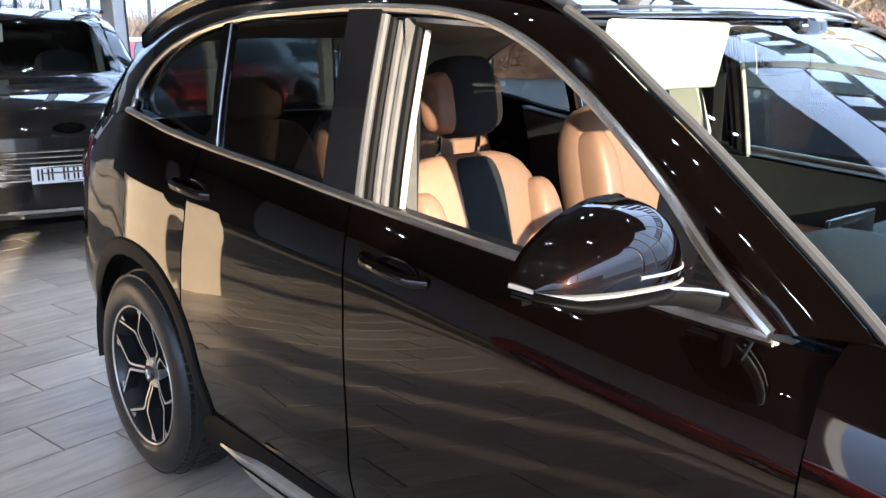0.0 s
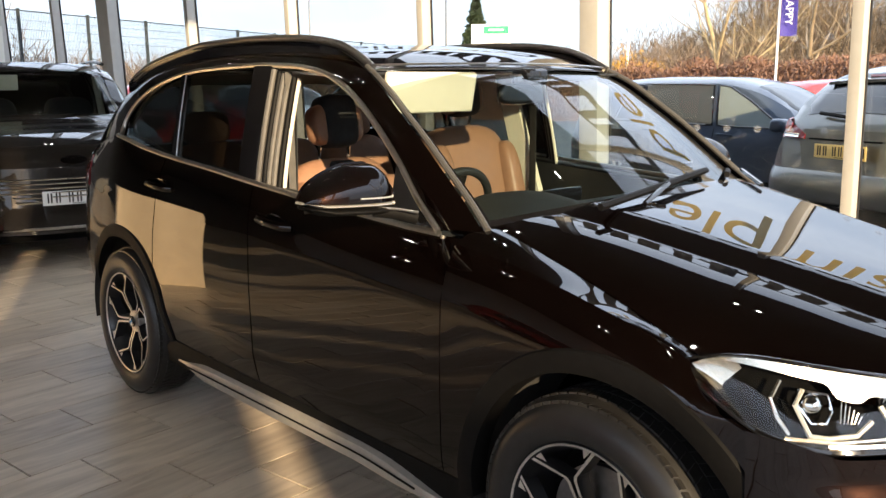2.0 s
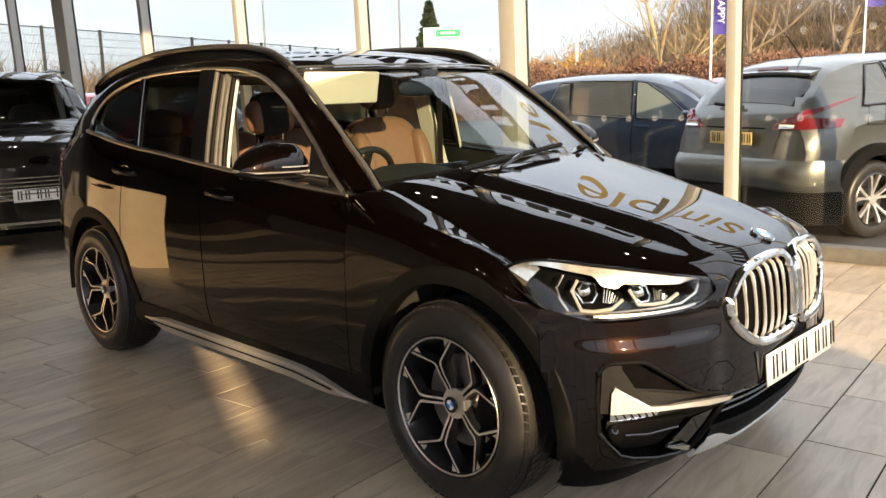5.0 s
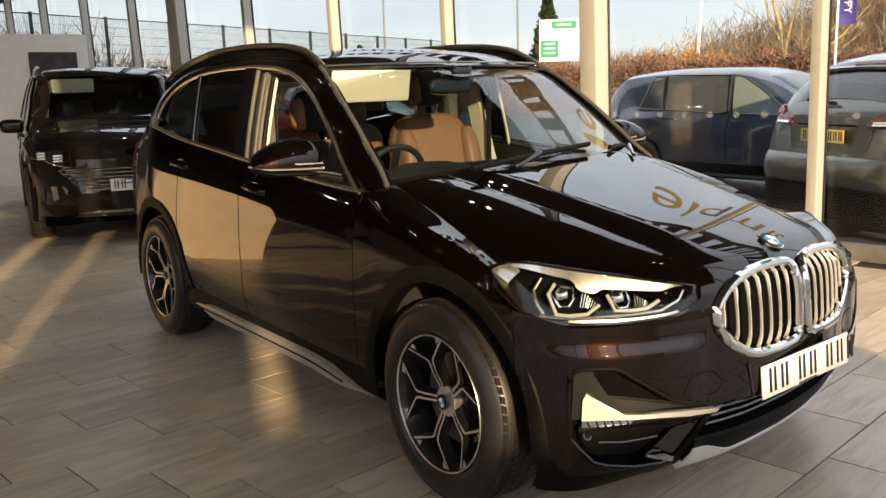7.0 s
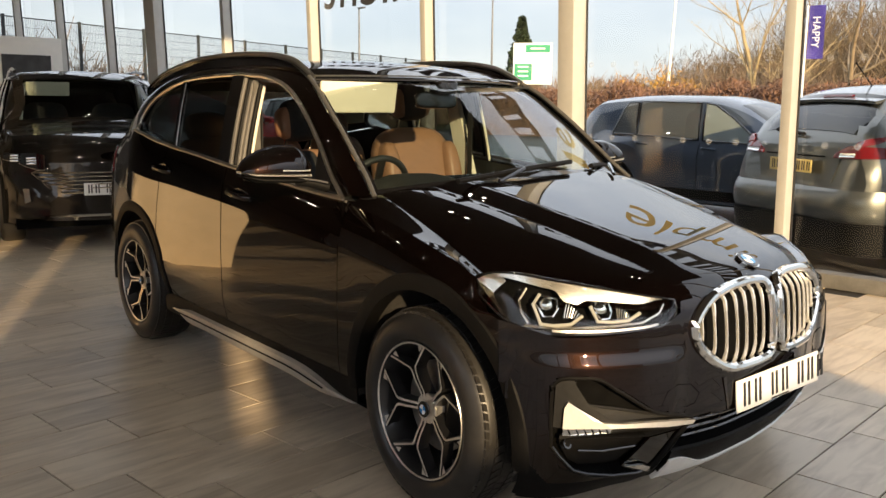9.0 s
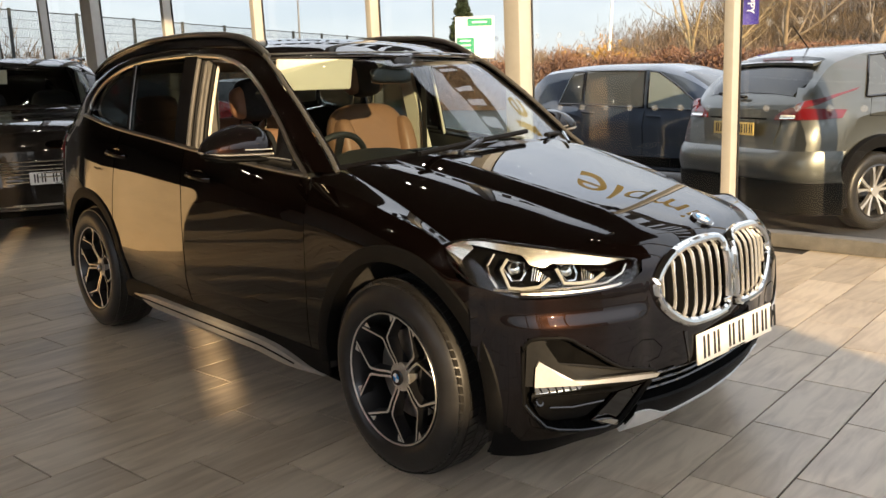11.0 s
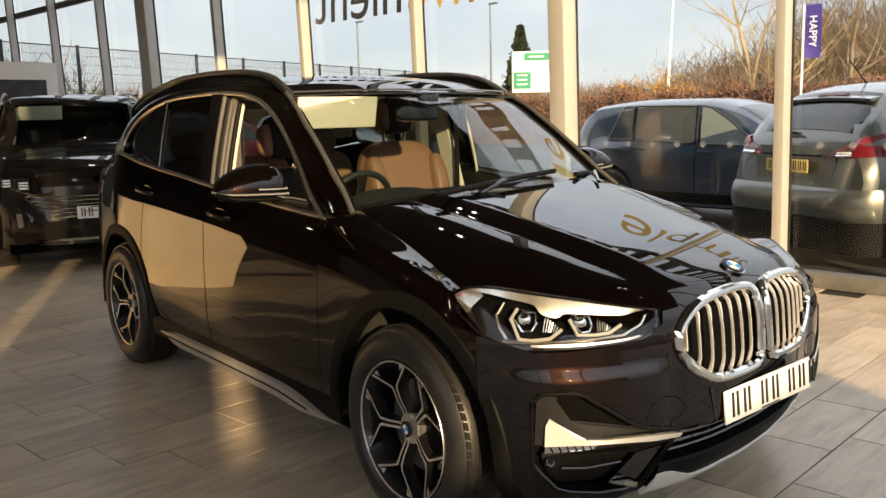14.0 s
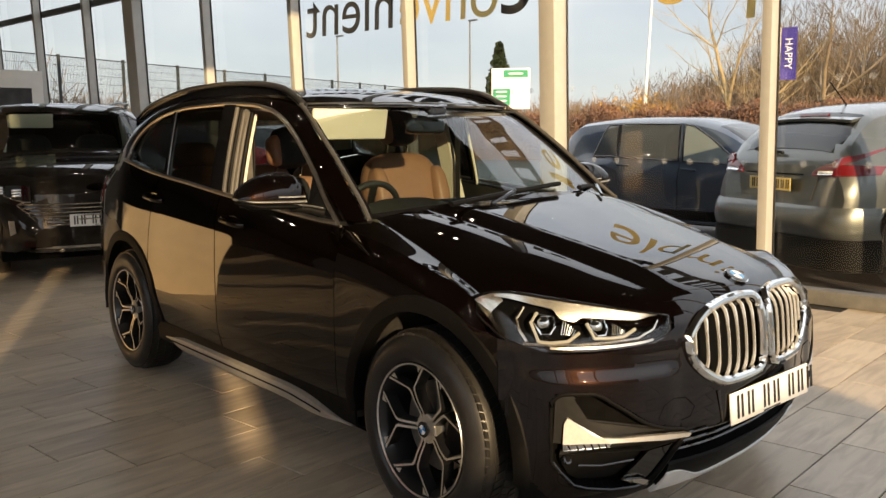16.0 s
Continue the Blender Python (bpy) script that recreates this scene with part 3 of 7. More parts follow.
HL_UP = [(1.546, 0.838, 0.824), (1.62, 0.832, 0.848), (1.69, 0.812, 0.855), (1.78, 0.745, 0.842), (1.87, 0.648, 0.822), (1.945, 0.545, 0.800), (1.995, 0.455, 0.782)]
HL_LO = [(1.546, 0.848, 0.806), (1.627, 0.864, 0.763), (1.722, 0.862, 0.720), (1.838, 0.812, 0.699), (1.913, 0.727, 0.700), (1.979, 0.617, 0.706), (2.018, 0.514, 0.722), (2.014, 0.462, 0.752), (1.998, 0.455, 0.779)]
DLO_IN = [(0.735, 0.80, 0.992), (0.63, 0.785, 1.07), (0.53, 0.765, 1.16), (0.40, 0.738, 1.255), (0.28, 0.715, 1.33), (0.16, 0.70, 1.392), (0.04, 0.692, 1.432), (-0.13, 0.688, 1.456), (-0.40, 0.686, 1.466), (-0.80, 0.688, 1.458), (-1.06, 0.695, 1.432), (-1.28, 0.712, 1.378), (-1.42, 0.738, 1.30), (-1.468, 0.765, 1.225), (-1.45, 0.787, 1.185)]
DLO_OUT = [(0.865, 0.762, 1.0), (0.78, 0.738, 1.06), (0.655, 0.718, 1.15), (0.535, 0.698, 1.235), (0.42, 0.680, 1.31), (0.295, 0.657, 1.39), (0.178, 0.632, 1.446), (0.0, 0.60, 1.495), (-0.4, 0.59, 1.518), (-0.8, 0.59, 1.517), (-1.15, 0.595, 1.50), (-1.5, 0.60, 1.455), (-1.80, 0.615, 1.35), (-2.0, 0.645, 1.2), (-2.10, 0.67, 1.08)]
UP_TOP = spline([-1.47, -1.45, -1.42, -1.28, -1.06, -0.8, -0.4, -0.13, 0.04, 0.16, 0.28, 0.40, 0.53, 0.63, 0.735], [1.225, 1.265, 1.30, 1.378, 1.432, 1.458, 1.466, 1.456, 1.432, 1.392, 1.33, 1.255, 1.16, 1.07, 0.992])


def pane_y(x, z):
    """Half width of the side windows."""
    return 0.80 - 0.105 * (np.maximum(z - 1.0, 0) / 0.46) ** 1.25 - 0.012 * smoothstep(-0.9, -1.5, x)


def flank(name, xa, xb, zbot, ztop, s, material, parent, nu=40, nv=26, label="", thick=0.014):
    """A panel of the flank between two edges xa(z), xb(z) and two edges zbot(x), ztop(x)."""
    u, v = np.linspace(0, 1, nu), np.linspace(0, 1, nv)
    P = np.zeros((nu, nv, 3))
    for i, a in enumerate(u):
        xm = xa(0.7) * (1 - a) + xb(0.7) * a
        zb, zt = float(zbot(xm)), float(ztop(xm))
        for j, b in enumerate(v):
            z = zb + (zt - zb) * b
            x = xa(z) * (1 - a) + xb(z) * a
            P[i, j] = drawn_in((x, s * float(side_y(x, z)), z))
    return patch(name, P, material, parent, thick, s > 0, label)


def flank_y(x, z):
    """Half width of the flank or, past the front wing, of the bumper's corner."""
    y = float(side_y(min(max(x, -2.1), 1.75), max(z, 0.34)))
    if x > 1.66:
        lo, hi = 0.60, 0.89
        for _ in range(24):
            a = (lo + hi) / 2
            if PLAN(a) - RAKE(z) * (1 - 0.55 * smoothstep(0.55, 0.88, a)) > x:
                lo = a
            else:
                hi = a
        y = min(y, lo)
    return y


def arch(x, c, r, z0):
    d = np.abs(x - c)
    return np.where(d < r, 0.345 + np.sqrt(np.maximum(r * r - d * d, 0)), z0)


SPLIT = spline([0.2, 0.48, 0.71, 0.93, 1.07], [-0.172, -0.18, -0.207, -0.235, -0.275])
ARCH_R = 0.415
FRONT_ARCH = 1.357


def wheel_parts():
    """One alloy wheel round the y axis, outer face at -y; parts under an Empty."""
    w = new("wheel")
    R, hw = 0.338, 0.110
    tyre = put("tyre", mesh_from("tyre", *revolve([(0.232, -hw + 0.012), (0.243, -hw - 0.001), (0.256, -hw - 0.006), (0.285, -hw - 0.007), (0.308, -hw + 0.003), (0.324, -hw + 0.018), (0.333, -hw + 0.036), (R, -hw + 0.055), (R + 0.002, 0.0), (R, hw - 0.035), (0.325, hw), (0.28, hw + 0.008), (0.232, hw - 0.01)], 96), M_RUBBER, True, 50), w)
    v, f = [], []
    for row, (y0, y1) in enumerate(((-0.094, -0.066), (-0.060, -0.024), (-0.017, 0.017), (0.024, 0.060), (0.066, 0.094))):
        n = 72
        for k in range(n):
            a0, a1 = 2 * math.pi * (k + 0.1) / n, 2 * math.pi * (k + 0.9) / n
            sk = 0.03 * (1 if row % 2 else -1)
            r0 = R - 0.014 if row in (0, 4) else R - 0.002
            base = len(v)
            for rr in (r0 - 0.004, r0 + 0.006):
                for (a, y) in ((a0, y0), (a1, y0), (a1 + sk, y1), (a0 + sk, y1)):
                    v.append((rr * math.cos(a), y, rr * math.sin(a)))
            f += [[base + 4, base + 5, base + 6, base + 7]] + [[base + i, base + (i + 1) % 4, base + 4 + (i + 1) % 4, base + 4 + i] for i in range(4)]
    put("tread", mesh_from("tread", v, f, M_RUBBER, False), tyre)
    rim = put("rim", mesh_from("rim", *revolve([(0.236, -hw + 0.010), (0.231, -hw + 0.004), (0.224, -hw + 0.006), (0.220, -hw + 0.016), (0.208, -hw + 0.035), (0.200, 0.02), (0.21, hw - 0.01), (0.233, hw)], 72), M_RIMDARK, True, 40), w, "dark grey alloy rim")
    put("rim_lip", mesh_from("rim_lip", *revolve([(0.233, -hw + 0.008), (0.2295, -hw + 0.0015), (0.2255, -hw + 0.003), (0.2235, -hw + 0.010)], 72), M_RIMFACE), rim, "machined silver rim lip")
    put("brake_disc", mesh_from("brake_disc", *revolve([(0.03, -0.02), (0.155, -0.02), (0.155, 0.0), (0.03, 0.0)], 48), M_DISC, True, 30), w, "ventilated steel brake disc")
    part("brake_caliper", box_bm(0.09, 0.07, 0.16, (0.125, -0.02, 0.03), 0.015), M_CLAD, w)
    part("dust_shield", cyl_bm(0.198, 0.198, 0.01, (0, 0.035, 0), 40, m=pose(0, 0, 0, 90)), M_DARK, w)
    # five double spokes, each forked near the lip
    for k in range(5):
        a0 = radians(90 + 36 + 72 * k)
        sp = new("spoke")
        sp.parent = w

        def q(r, da, y):
            return (r * math.cos(a0 + radians(da)), y, r * math.sin(a0 + radians(da)))
        faces_m, body = bmesh.new(), bmesh.new()
        for sd in (-1, 1):
            line = [(0.034, 13.5 * sd, 0.0055), (0.060, 7.9 * sd, 0.0042), (0.100, 5.2 * sd, 0.0040), (0.134, 4.4 * sd, 0.0046), (0.146, 6.4 * sd, 0.0048), (0.2235, 27.0 * sd, 0.0050)]
            for ln in (line,):
                L = []
                for r, da, hw2 in ln:
                    yy = -hw + 0.012 + 0.028 * (1 - (r / 0.224)) + (0.006 if r < 0.07 else 0)
                    dd = math.degrees(hw2 / r)
                    L.append((q(r, da - dd, yy), q(r, da + dd, yy), q(r, da - dd * 1.9, yy + 0.042), q(r, da + dd * 1.9, yy + 0.042)))
                for bm2, lo in ((faces_m, False), (body, True)):
                    vs = [[bm2.verts.new(Vector(p) + (Vector((0, 0.0006, 0)) if lo and i < 2 else Vector())) for i, p in enumerate(row)] for row in L]
                    for a, b in zip(vs[:-1], vs[1:]):
                        if lo:
                            bm2.faces.new((a[0], b[0], b[2], a[2]))
                            bm2.faces.new((a[1], b[1], b[3], a[3]))
                            bm2.faces.new((a[0], b[0], b[1], a[1]))
                        else:
                            bm2.faces.new((a[0], b[0], b[1], a[1]))
            yy = -hw + 0.014
            tri = [q(0.2235, 18.0 * sd, yy), q(0.2235, 24.6 * sd, yy), q(0.196, 18.0 * sd, yy + 0.003)]
            faces_m.faces.new([faces_m.verts.new(p) for p in (tri[::-1] if sd > 0 else tri)])
        part("spoke_face", faces_m, M_RIMFACE, sp, "machined silver spoke face", True, 20)
        part("spoke_body", body, M_RIMDARK, sp, "dark painted spoke flank", True, 20)
    part("hub", cyl_bm(0.040, 0.052, 0.05, (0, -hw + 0.0665, 0), 32, m=pose(0, 0, 0, 90), bevel=0.003), M_RIMFACE, w, "machined silver hub")
    cap = part("hub_cap", cyl_bm(0.025, 0.028, 0.012, (0, -hw + 0.032, 0), 32, m=pose(0, 0, 0, 90), bevel=0.002), M_GLOSSBLACK, w, "round centre cap with blue and white quarters")
    for k, mm in enumerate((M_BADGEBLUE, M_WHITE, M_BADGEBLUE, M_WHITE)):
        v = [(0, -hw + 0.0245, 0)] + [(0.0165 * math.cos(radians(90 * k + 15 * i)), -hw + 0.0245, 0.0165 * math.sin(radians(90 * k + 15 * i))) for i in range(7)]
        put("quarter", mesh_from("quarter", v, [[0, i, i + 1] for i in range(1, 7)], mm, False), cap)
    return w


def brown_car():
    car = thing("car", "glossy dark brown SUV with tan leather seats and silver trim", "car")
    for s, side in ((-1, "right"), (1, "left")):
        z0 = lambda x: 0.345 + 0 * x
        quarter_bot = lambda x: arch(x, -1.335, ARCH_R, 0.36) + 0 * x
        flank("rear_wing", lambda z: -2.19, lambda z: -1.005 + 0.10 * max(0, z - 0.8), quarter_bot, BELT, s, M_PAINT, car, 60, 30)
        rear_bot = lambda x: np.maximum(arch(x, -1.335, ARCH_R, 0.345), 0.345)
        flank("rear_door", lambda z: -0.998 + 0.10 * max(0, z - 0.8), lambda z: float(SPLIT(z)) - 0.004, rear_bot, BELT, s, M_PAINT, car, 36, 30)
        flank("front_door", lambda z: float(SPLIT(z)) + 0.004, lambda z: 0.828 - 0.06 * max(0, z - 0.9), z0, lambda x: BELT(x) - 0.0, s, M_PAINT, car, 40, 30)
        flank("front_wing", lambda z: 0.832, lambda z: 1.756, lambda x: arch(x, FRONT_ARCH, 0.425, 0.345), FTOP, s, M_PAINT, car, 64, 30)
        # top of the wing, in to the bonnet's edge
        n = 34
        xs = np.linspace(0.834, 1.60, n)
        P = np.zeros((n, 6, 3))
        for i, x in enumerate(xs):
            zo, yo = float(FTOP(x)), float(side_y(x, FTOP(x)))
            yi = float(BON_W(x)) + 0.003
            yi = min(yi, yo - 0.004)
            for j, b in enumerate(np.linspace(0, 1, 6)):
                y = yo * (1 - b) + yi * b
                zi = float(hood_z(x, yi))
                P[i, j] = drawn_in((x, s * y, zo + (zi - zo) * (1 - (1 - b) ** 1.8)))
        patch("wing_top", P, M_PAINT, car, 0.012, s > 0)
        # roof side, pillars
        A, B = along(DLO_IN, 60), along(DLO_OUT, 60)
        P = np.zeros((60, 7, 3))
        for j, b in enumerate(np.linspace(0, 1, 7)):
            P[:, j] = A * (1 - b) + B * b
            P[:, j, 1] += 0.018 * math.sin(math.pi * b)
            P[:, j, 2] += 0.006 * math.sin(math.pi * b)
        P[:, :, 1] *= s
        patch("roof_side", draw_all(P), M_PAINT, car, 0.02, s < 0)
        # chrome line round the windows
        loop = [(x, s * (y + 0.003), z) for x, y, z in along(DLO_IN, 70)]
        low = [(x, s * (float(side_y(x, BELT(x))) + 0.004), float(BELT(x)) + 0.006) for x in np.linspace(-1.44, 0.735, 50)]
        bar("window_trim", loop + low, 0.010, M_SATIN, car, 8, True, label="satin aluminium window surround")
        # sill: black cladding and silver bar
        zs = np.linspace(-0.93, 0.93, 40)
        P = np.array([[(x, s * (yy + 0.0), zz) for yy, zz in ((float(side_y(x, 0.345)) + 0.002, 0.343), (0.872, 0.315), (0.866, 0.25), (0.80, 0.205), (0.70, 0.19))] for x in zs])
        patch("sill_cladding", P, M_CLAD, car, 0.01, s < 0)
        prof = [(0.868, 0.312), (0.888, 0.302), (0.892, 0.272), (0.884, 0.245), (0.864, 0.236)]
        xs = np.linspace(-0.83, 0.90, 40)
        P = np.array([[(x, s * (y - 0.02 * smoothstep(0.70, 0.90, x) - 0.02 * smoothstep(-0.6, -0.83, x)), 0.274 + (z - 0.274) * (1 - 0.85 * smoothstep(0.55, 0.90, x) - 0.8 * smoothstep(-0.55, -0.83, x)) - 0.03 * smoothstep(0.4, 0.9, x)) for y, z in prof] for x in xs])
        patch("sill_bar", P, M_SILL, car, 0.01, s < 0, label="brushed silver side sill bar")
        bar("sill_groove", [(x, s * (0.8935 - 0.02 * smoothstep(0.70, 0.90, x)), 0.280 - 0.03 * smoothstep(0.4, 0.9, x)) for x in np.linspace(-0.70, 0.72, 24)], 0.0032, M_CLAD, car, 6)
        # arch cladding
        for c in (-1.335, FRONT_ARCH):
            a = np.linspace(radians(-7 if c < 0 else -8), radians(186 if c < 0 else 184), 60)
            grow = 0.0 if c < 0 else 0.014
            P = np.zeros((60, 5, 3))
            for i, w in enumerate(a):
                for j, (r, dy) in enumerate(((0.448, 0.000), (0.444, 0.007), (0.415, 0.009), (0.392, 0.004), (0.388, -0.05))):
                    r += grow
                    x, z = c + r * math.cos(w), 0.345 + r * math.sin(w)
                    y = flank_y(c + max(r, 0.42) * math.cos(w), 0.345 + max(r, 0.42) * math.sin(w))
                    P[i, j] = drawn_in((x, s * (y + dy), z))
            patch("arch_cladding", P, M_CLAD, car, 0, s < 0)
            lin = np.array([[(c + (0.405 + grow) * math.cos(w), s * y, 0.345 + (0.405 + grow) * math.sin(w)) for y in (0.87, 0.75, 0.60)] for w in np.linspace(radians(-14), radians(188), 40)])
            patch("arch_liner", lin, M_LINER, car, 0)
    # bonnet, roof, windscreen
    n, k = 64, 121
    P = np.zeros((n, k, 3))
    for i, v in enumerate(np.linspace(0, 1, n)):
        for j, u in enumerate(np.linspace(-1, 1, k)):
            xr = 0.868 + 0.150 * (1 - u * u)
            xf = 2.045 - 0.055 * abs(u) ** 2
            x = xr + (xf - xr) * v
            y = u * float(BON_W(x))
            P[i, j] = drawn_in((x, y, float(hood_z(x, y))))
    patch("bonnet", P, M_PAINT, car, 0.02, False, sharp=50)
    E6 = along(DLO_OUT[6:12], 40)
    P = np.zeros((40, 25, 3))
    for i in range(40):
        x, ye, ze = E6[i]
        for j, u in enumerate(np.linspace(-1, 1, 25)):
            fr = max(0.0, 1 - i / 14.0)
            P[i, j] = (x + 0.13 * (1 - u * u) * fr - 0.10 * (1 - u * u) * max(0, (i - 26) / 13.0), u * ye, ze + 0.040 * (1 - abs(u) ** 2.4) - 0.03 * (1 - u * u) * fr ** 2 - 0.004)
    patch("roof", P, M_PAINT, car, 0.02, True)
    G = along(DLO_OUT[0:7], 24)
    P = np.zeros((24, 25, 3))
    for i in range(24):
        t = i / 23.0
        x, ye, ze = G[i]
        for j, u in enumerate(np.linspace(-1, 1, 25)):
            c = 1 - u * u
            P[i, j] = (x - 0.012 + (0.165 * (1 - t) + 0.130 * t) * c, u * (ye - 0.012), ze - 0.004 + (0.052 * (1 - t) + 0.006 * t) * c)
    patch("windscreen", draw_all(P), M_WSGLASS, car, 0, True, "clear raked windscreen")
    # rear screen and tailgate
    H = along(DLO_OUT[11:15], 20)
    P = np.zeros((20, 15, 3))
    for i in range(20):
        x, ye, ze = H[i]
        for j, u in enumerate(np.linspace(-1, 1, 15)):
            P[i, j] = (x - 0.10 * (1 - u * u), u * ye, ze + 0.012 * (1 - u * u))
    patch("rear_screen", P, M_TINT, car, 0.01, True)
    P = np.zeros((16, 21, 3))
    for i, z in enumerate(np.linspace(0.24, 1.08, 16)):
        for j, u in enumerate(np.linspace(-1, 1, 21)):
            a = abs(u)
            P[i, j] = (-2.19 - 0.085 * (1 - a ** 2.5) - 0.03 * math.sin(math.pi * min(1, (z - 0.24) / 0.5)), u * float(side_y(-2.19, z)), z)
    patch("tailgate", P, M_PAINT, car, 0.02, False)
    # front fascia with sunk grille, air intake and lamp recesses
    ya = np.concatenate([np.linspace(0, 0.80, 90), np.linspace(0.805, 0.89, 16)])
    for s in (-1, 1):
        P = np.zeros((len(ya), 76, 3))
        REC = np.zeros((len(ya), 76), bool)
        for i, a in enumerate(ya):
            if a < 0.455:
                zt = 0.80 - 0.02 * (a / 0.455) ** 2
            else:
                zt = float(np.interp(a, [0.455, 0.52, 0.625, 0.735, 0.82, 0.866, 0.89], [0.75, 0.722, 0.706, 0.700, 0.699, 0.720, 0.73]))
            for j, b in enumerate(np.linspace(0, 1, 76)):
                z = 0.20 + (zt - 0.20) * b
                d = 0.0
                if inside(KIDNEY, a, z):
                    d = -0.05
                elif inside(FOG, a, z):
                    d = -0.035
                elif inside(INTAKE, a, z):
                    d = -0.06
                P[i, j] = nose(s * a if a else 1e-9 * s, z, d)
                REC[i, j] = d < 0
        fb = patch("front_bumper", P, M_PAINT, car, 0, s > 0, sharp=40)
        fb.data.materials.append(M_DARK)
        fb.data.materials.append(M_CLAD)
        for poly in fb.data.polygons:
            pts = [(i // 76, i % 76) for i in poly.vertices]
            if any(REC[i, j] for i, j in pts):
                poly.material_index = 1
            elif all(P[i, j, 2] < 0.262 + 0.10 * smoothstep(0.80, 0.89, abs(P[i, j, 1])) for i, j in pts):
                poly.material_index = 2
        # the wheel arch is cut out of the bumper's corner
        bm = bmesh.new()
        bm.from_mesh(fb.data)
        cut = [f for f in bm.faces if math.hypot(f.calc_center_median().x - FRONT_ARCH, f.calc_center_median().z - 0.345) < 0.425 and abs(f.calc_center_median().y) > 0.6]
        bmesh.ops.delete(bm, geom=cut, context="FACES")
        bm.to_mesh(fb.data)
        bm.free()
    return car


BON_W = spline([0.86, 1.0, 1.3, 1.55, 1.69, 1.78, 1.87, 1.945, 1.99, 2.05], [0.715, 0.735, 0.765, 0.790, 0.795, 0.74, 0.642, 0.54, 0.452, 0.44])
CAR = brown_car()
WHEEL = wheel_parts()
WHEEL.parent = CAR
WHEEL.matrix_basis = pose(1.317, -0.776, 0.338, 0, 15, 0)
for wx, wy, turn in ((-1.335, -0.776, 0), (1.317, 0.776, 180), (-1.335, 0.776, 180)):
    copy_thing(WHEEL, pose(wx, wy, 0.338, 0, 13 if turn == 0 else 0, turn))


# ---- the brown car's lamps, grille, trim and cabin ----
def lamp_point(u, b, s, depth=0.0):
    """A point behind the headlamp's lens: u outer to inner end, b top to bottom."""
    i = min(max(u, 0), 1) * (len(LAMP_UP) - 1)
    k = min(int(i), len(LAMP_UP) - 2)
    f = i - k
    up = LAMP_UP[k] * (1 - f) + LAMP_UP[k + 1] * f
    lo = LAMP_LO[k] * (1 - f) + LAMP_LO[k + 1] * f
    p = up * (1 - b) + lo * b
    n = np.array([0.66, 0.66, 0.35]) * (1 - u) + np.array([0.93, 0.25, 0.25]) * u
    n /= np.linalg.norm(n)
    p = p + n * (0.012 * math.sin(math.pi * b) * math.sin(math.pi * u) ** 0.5 - depth)
    return drawn_in((p[0], s * p[1], p[2]))


LAMP_UP, LAMP_LO = along(HL_UP, 41), along(HL_LO, 41)


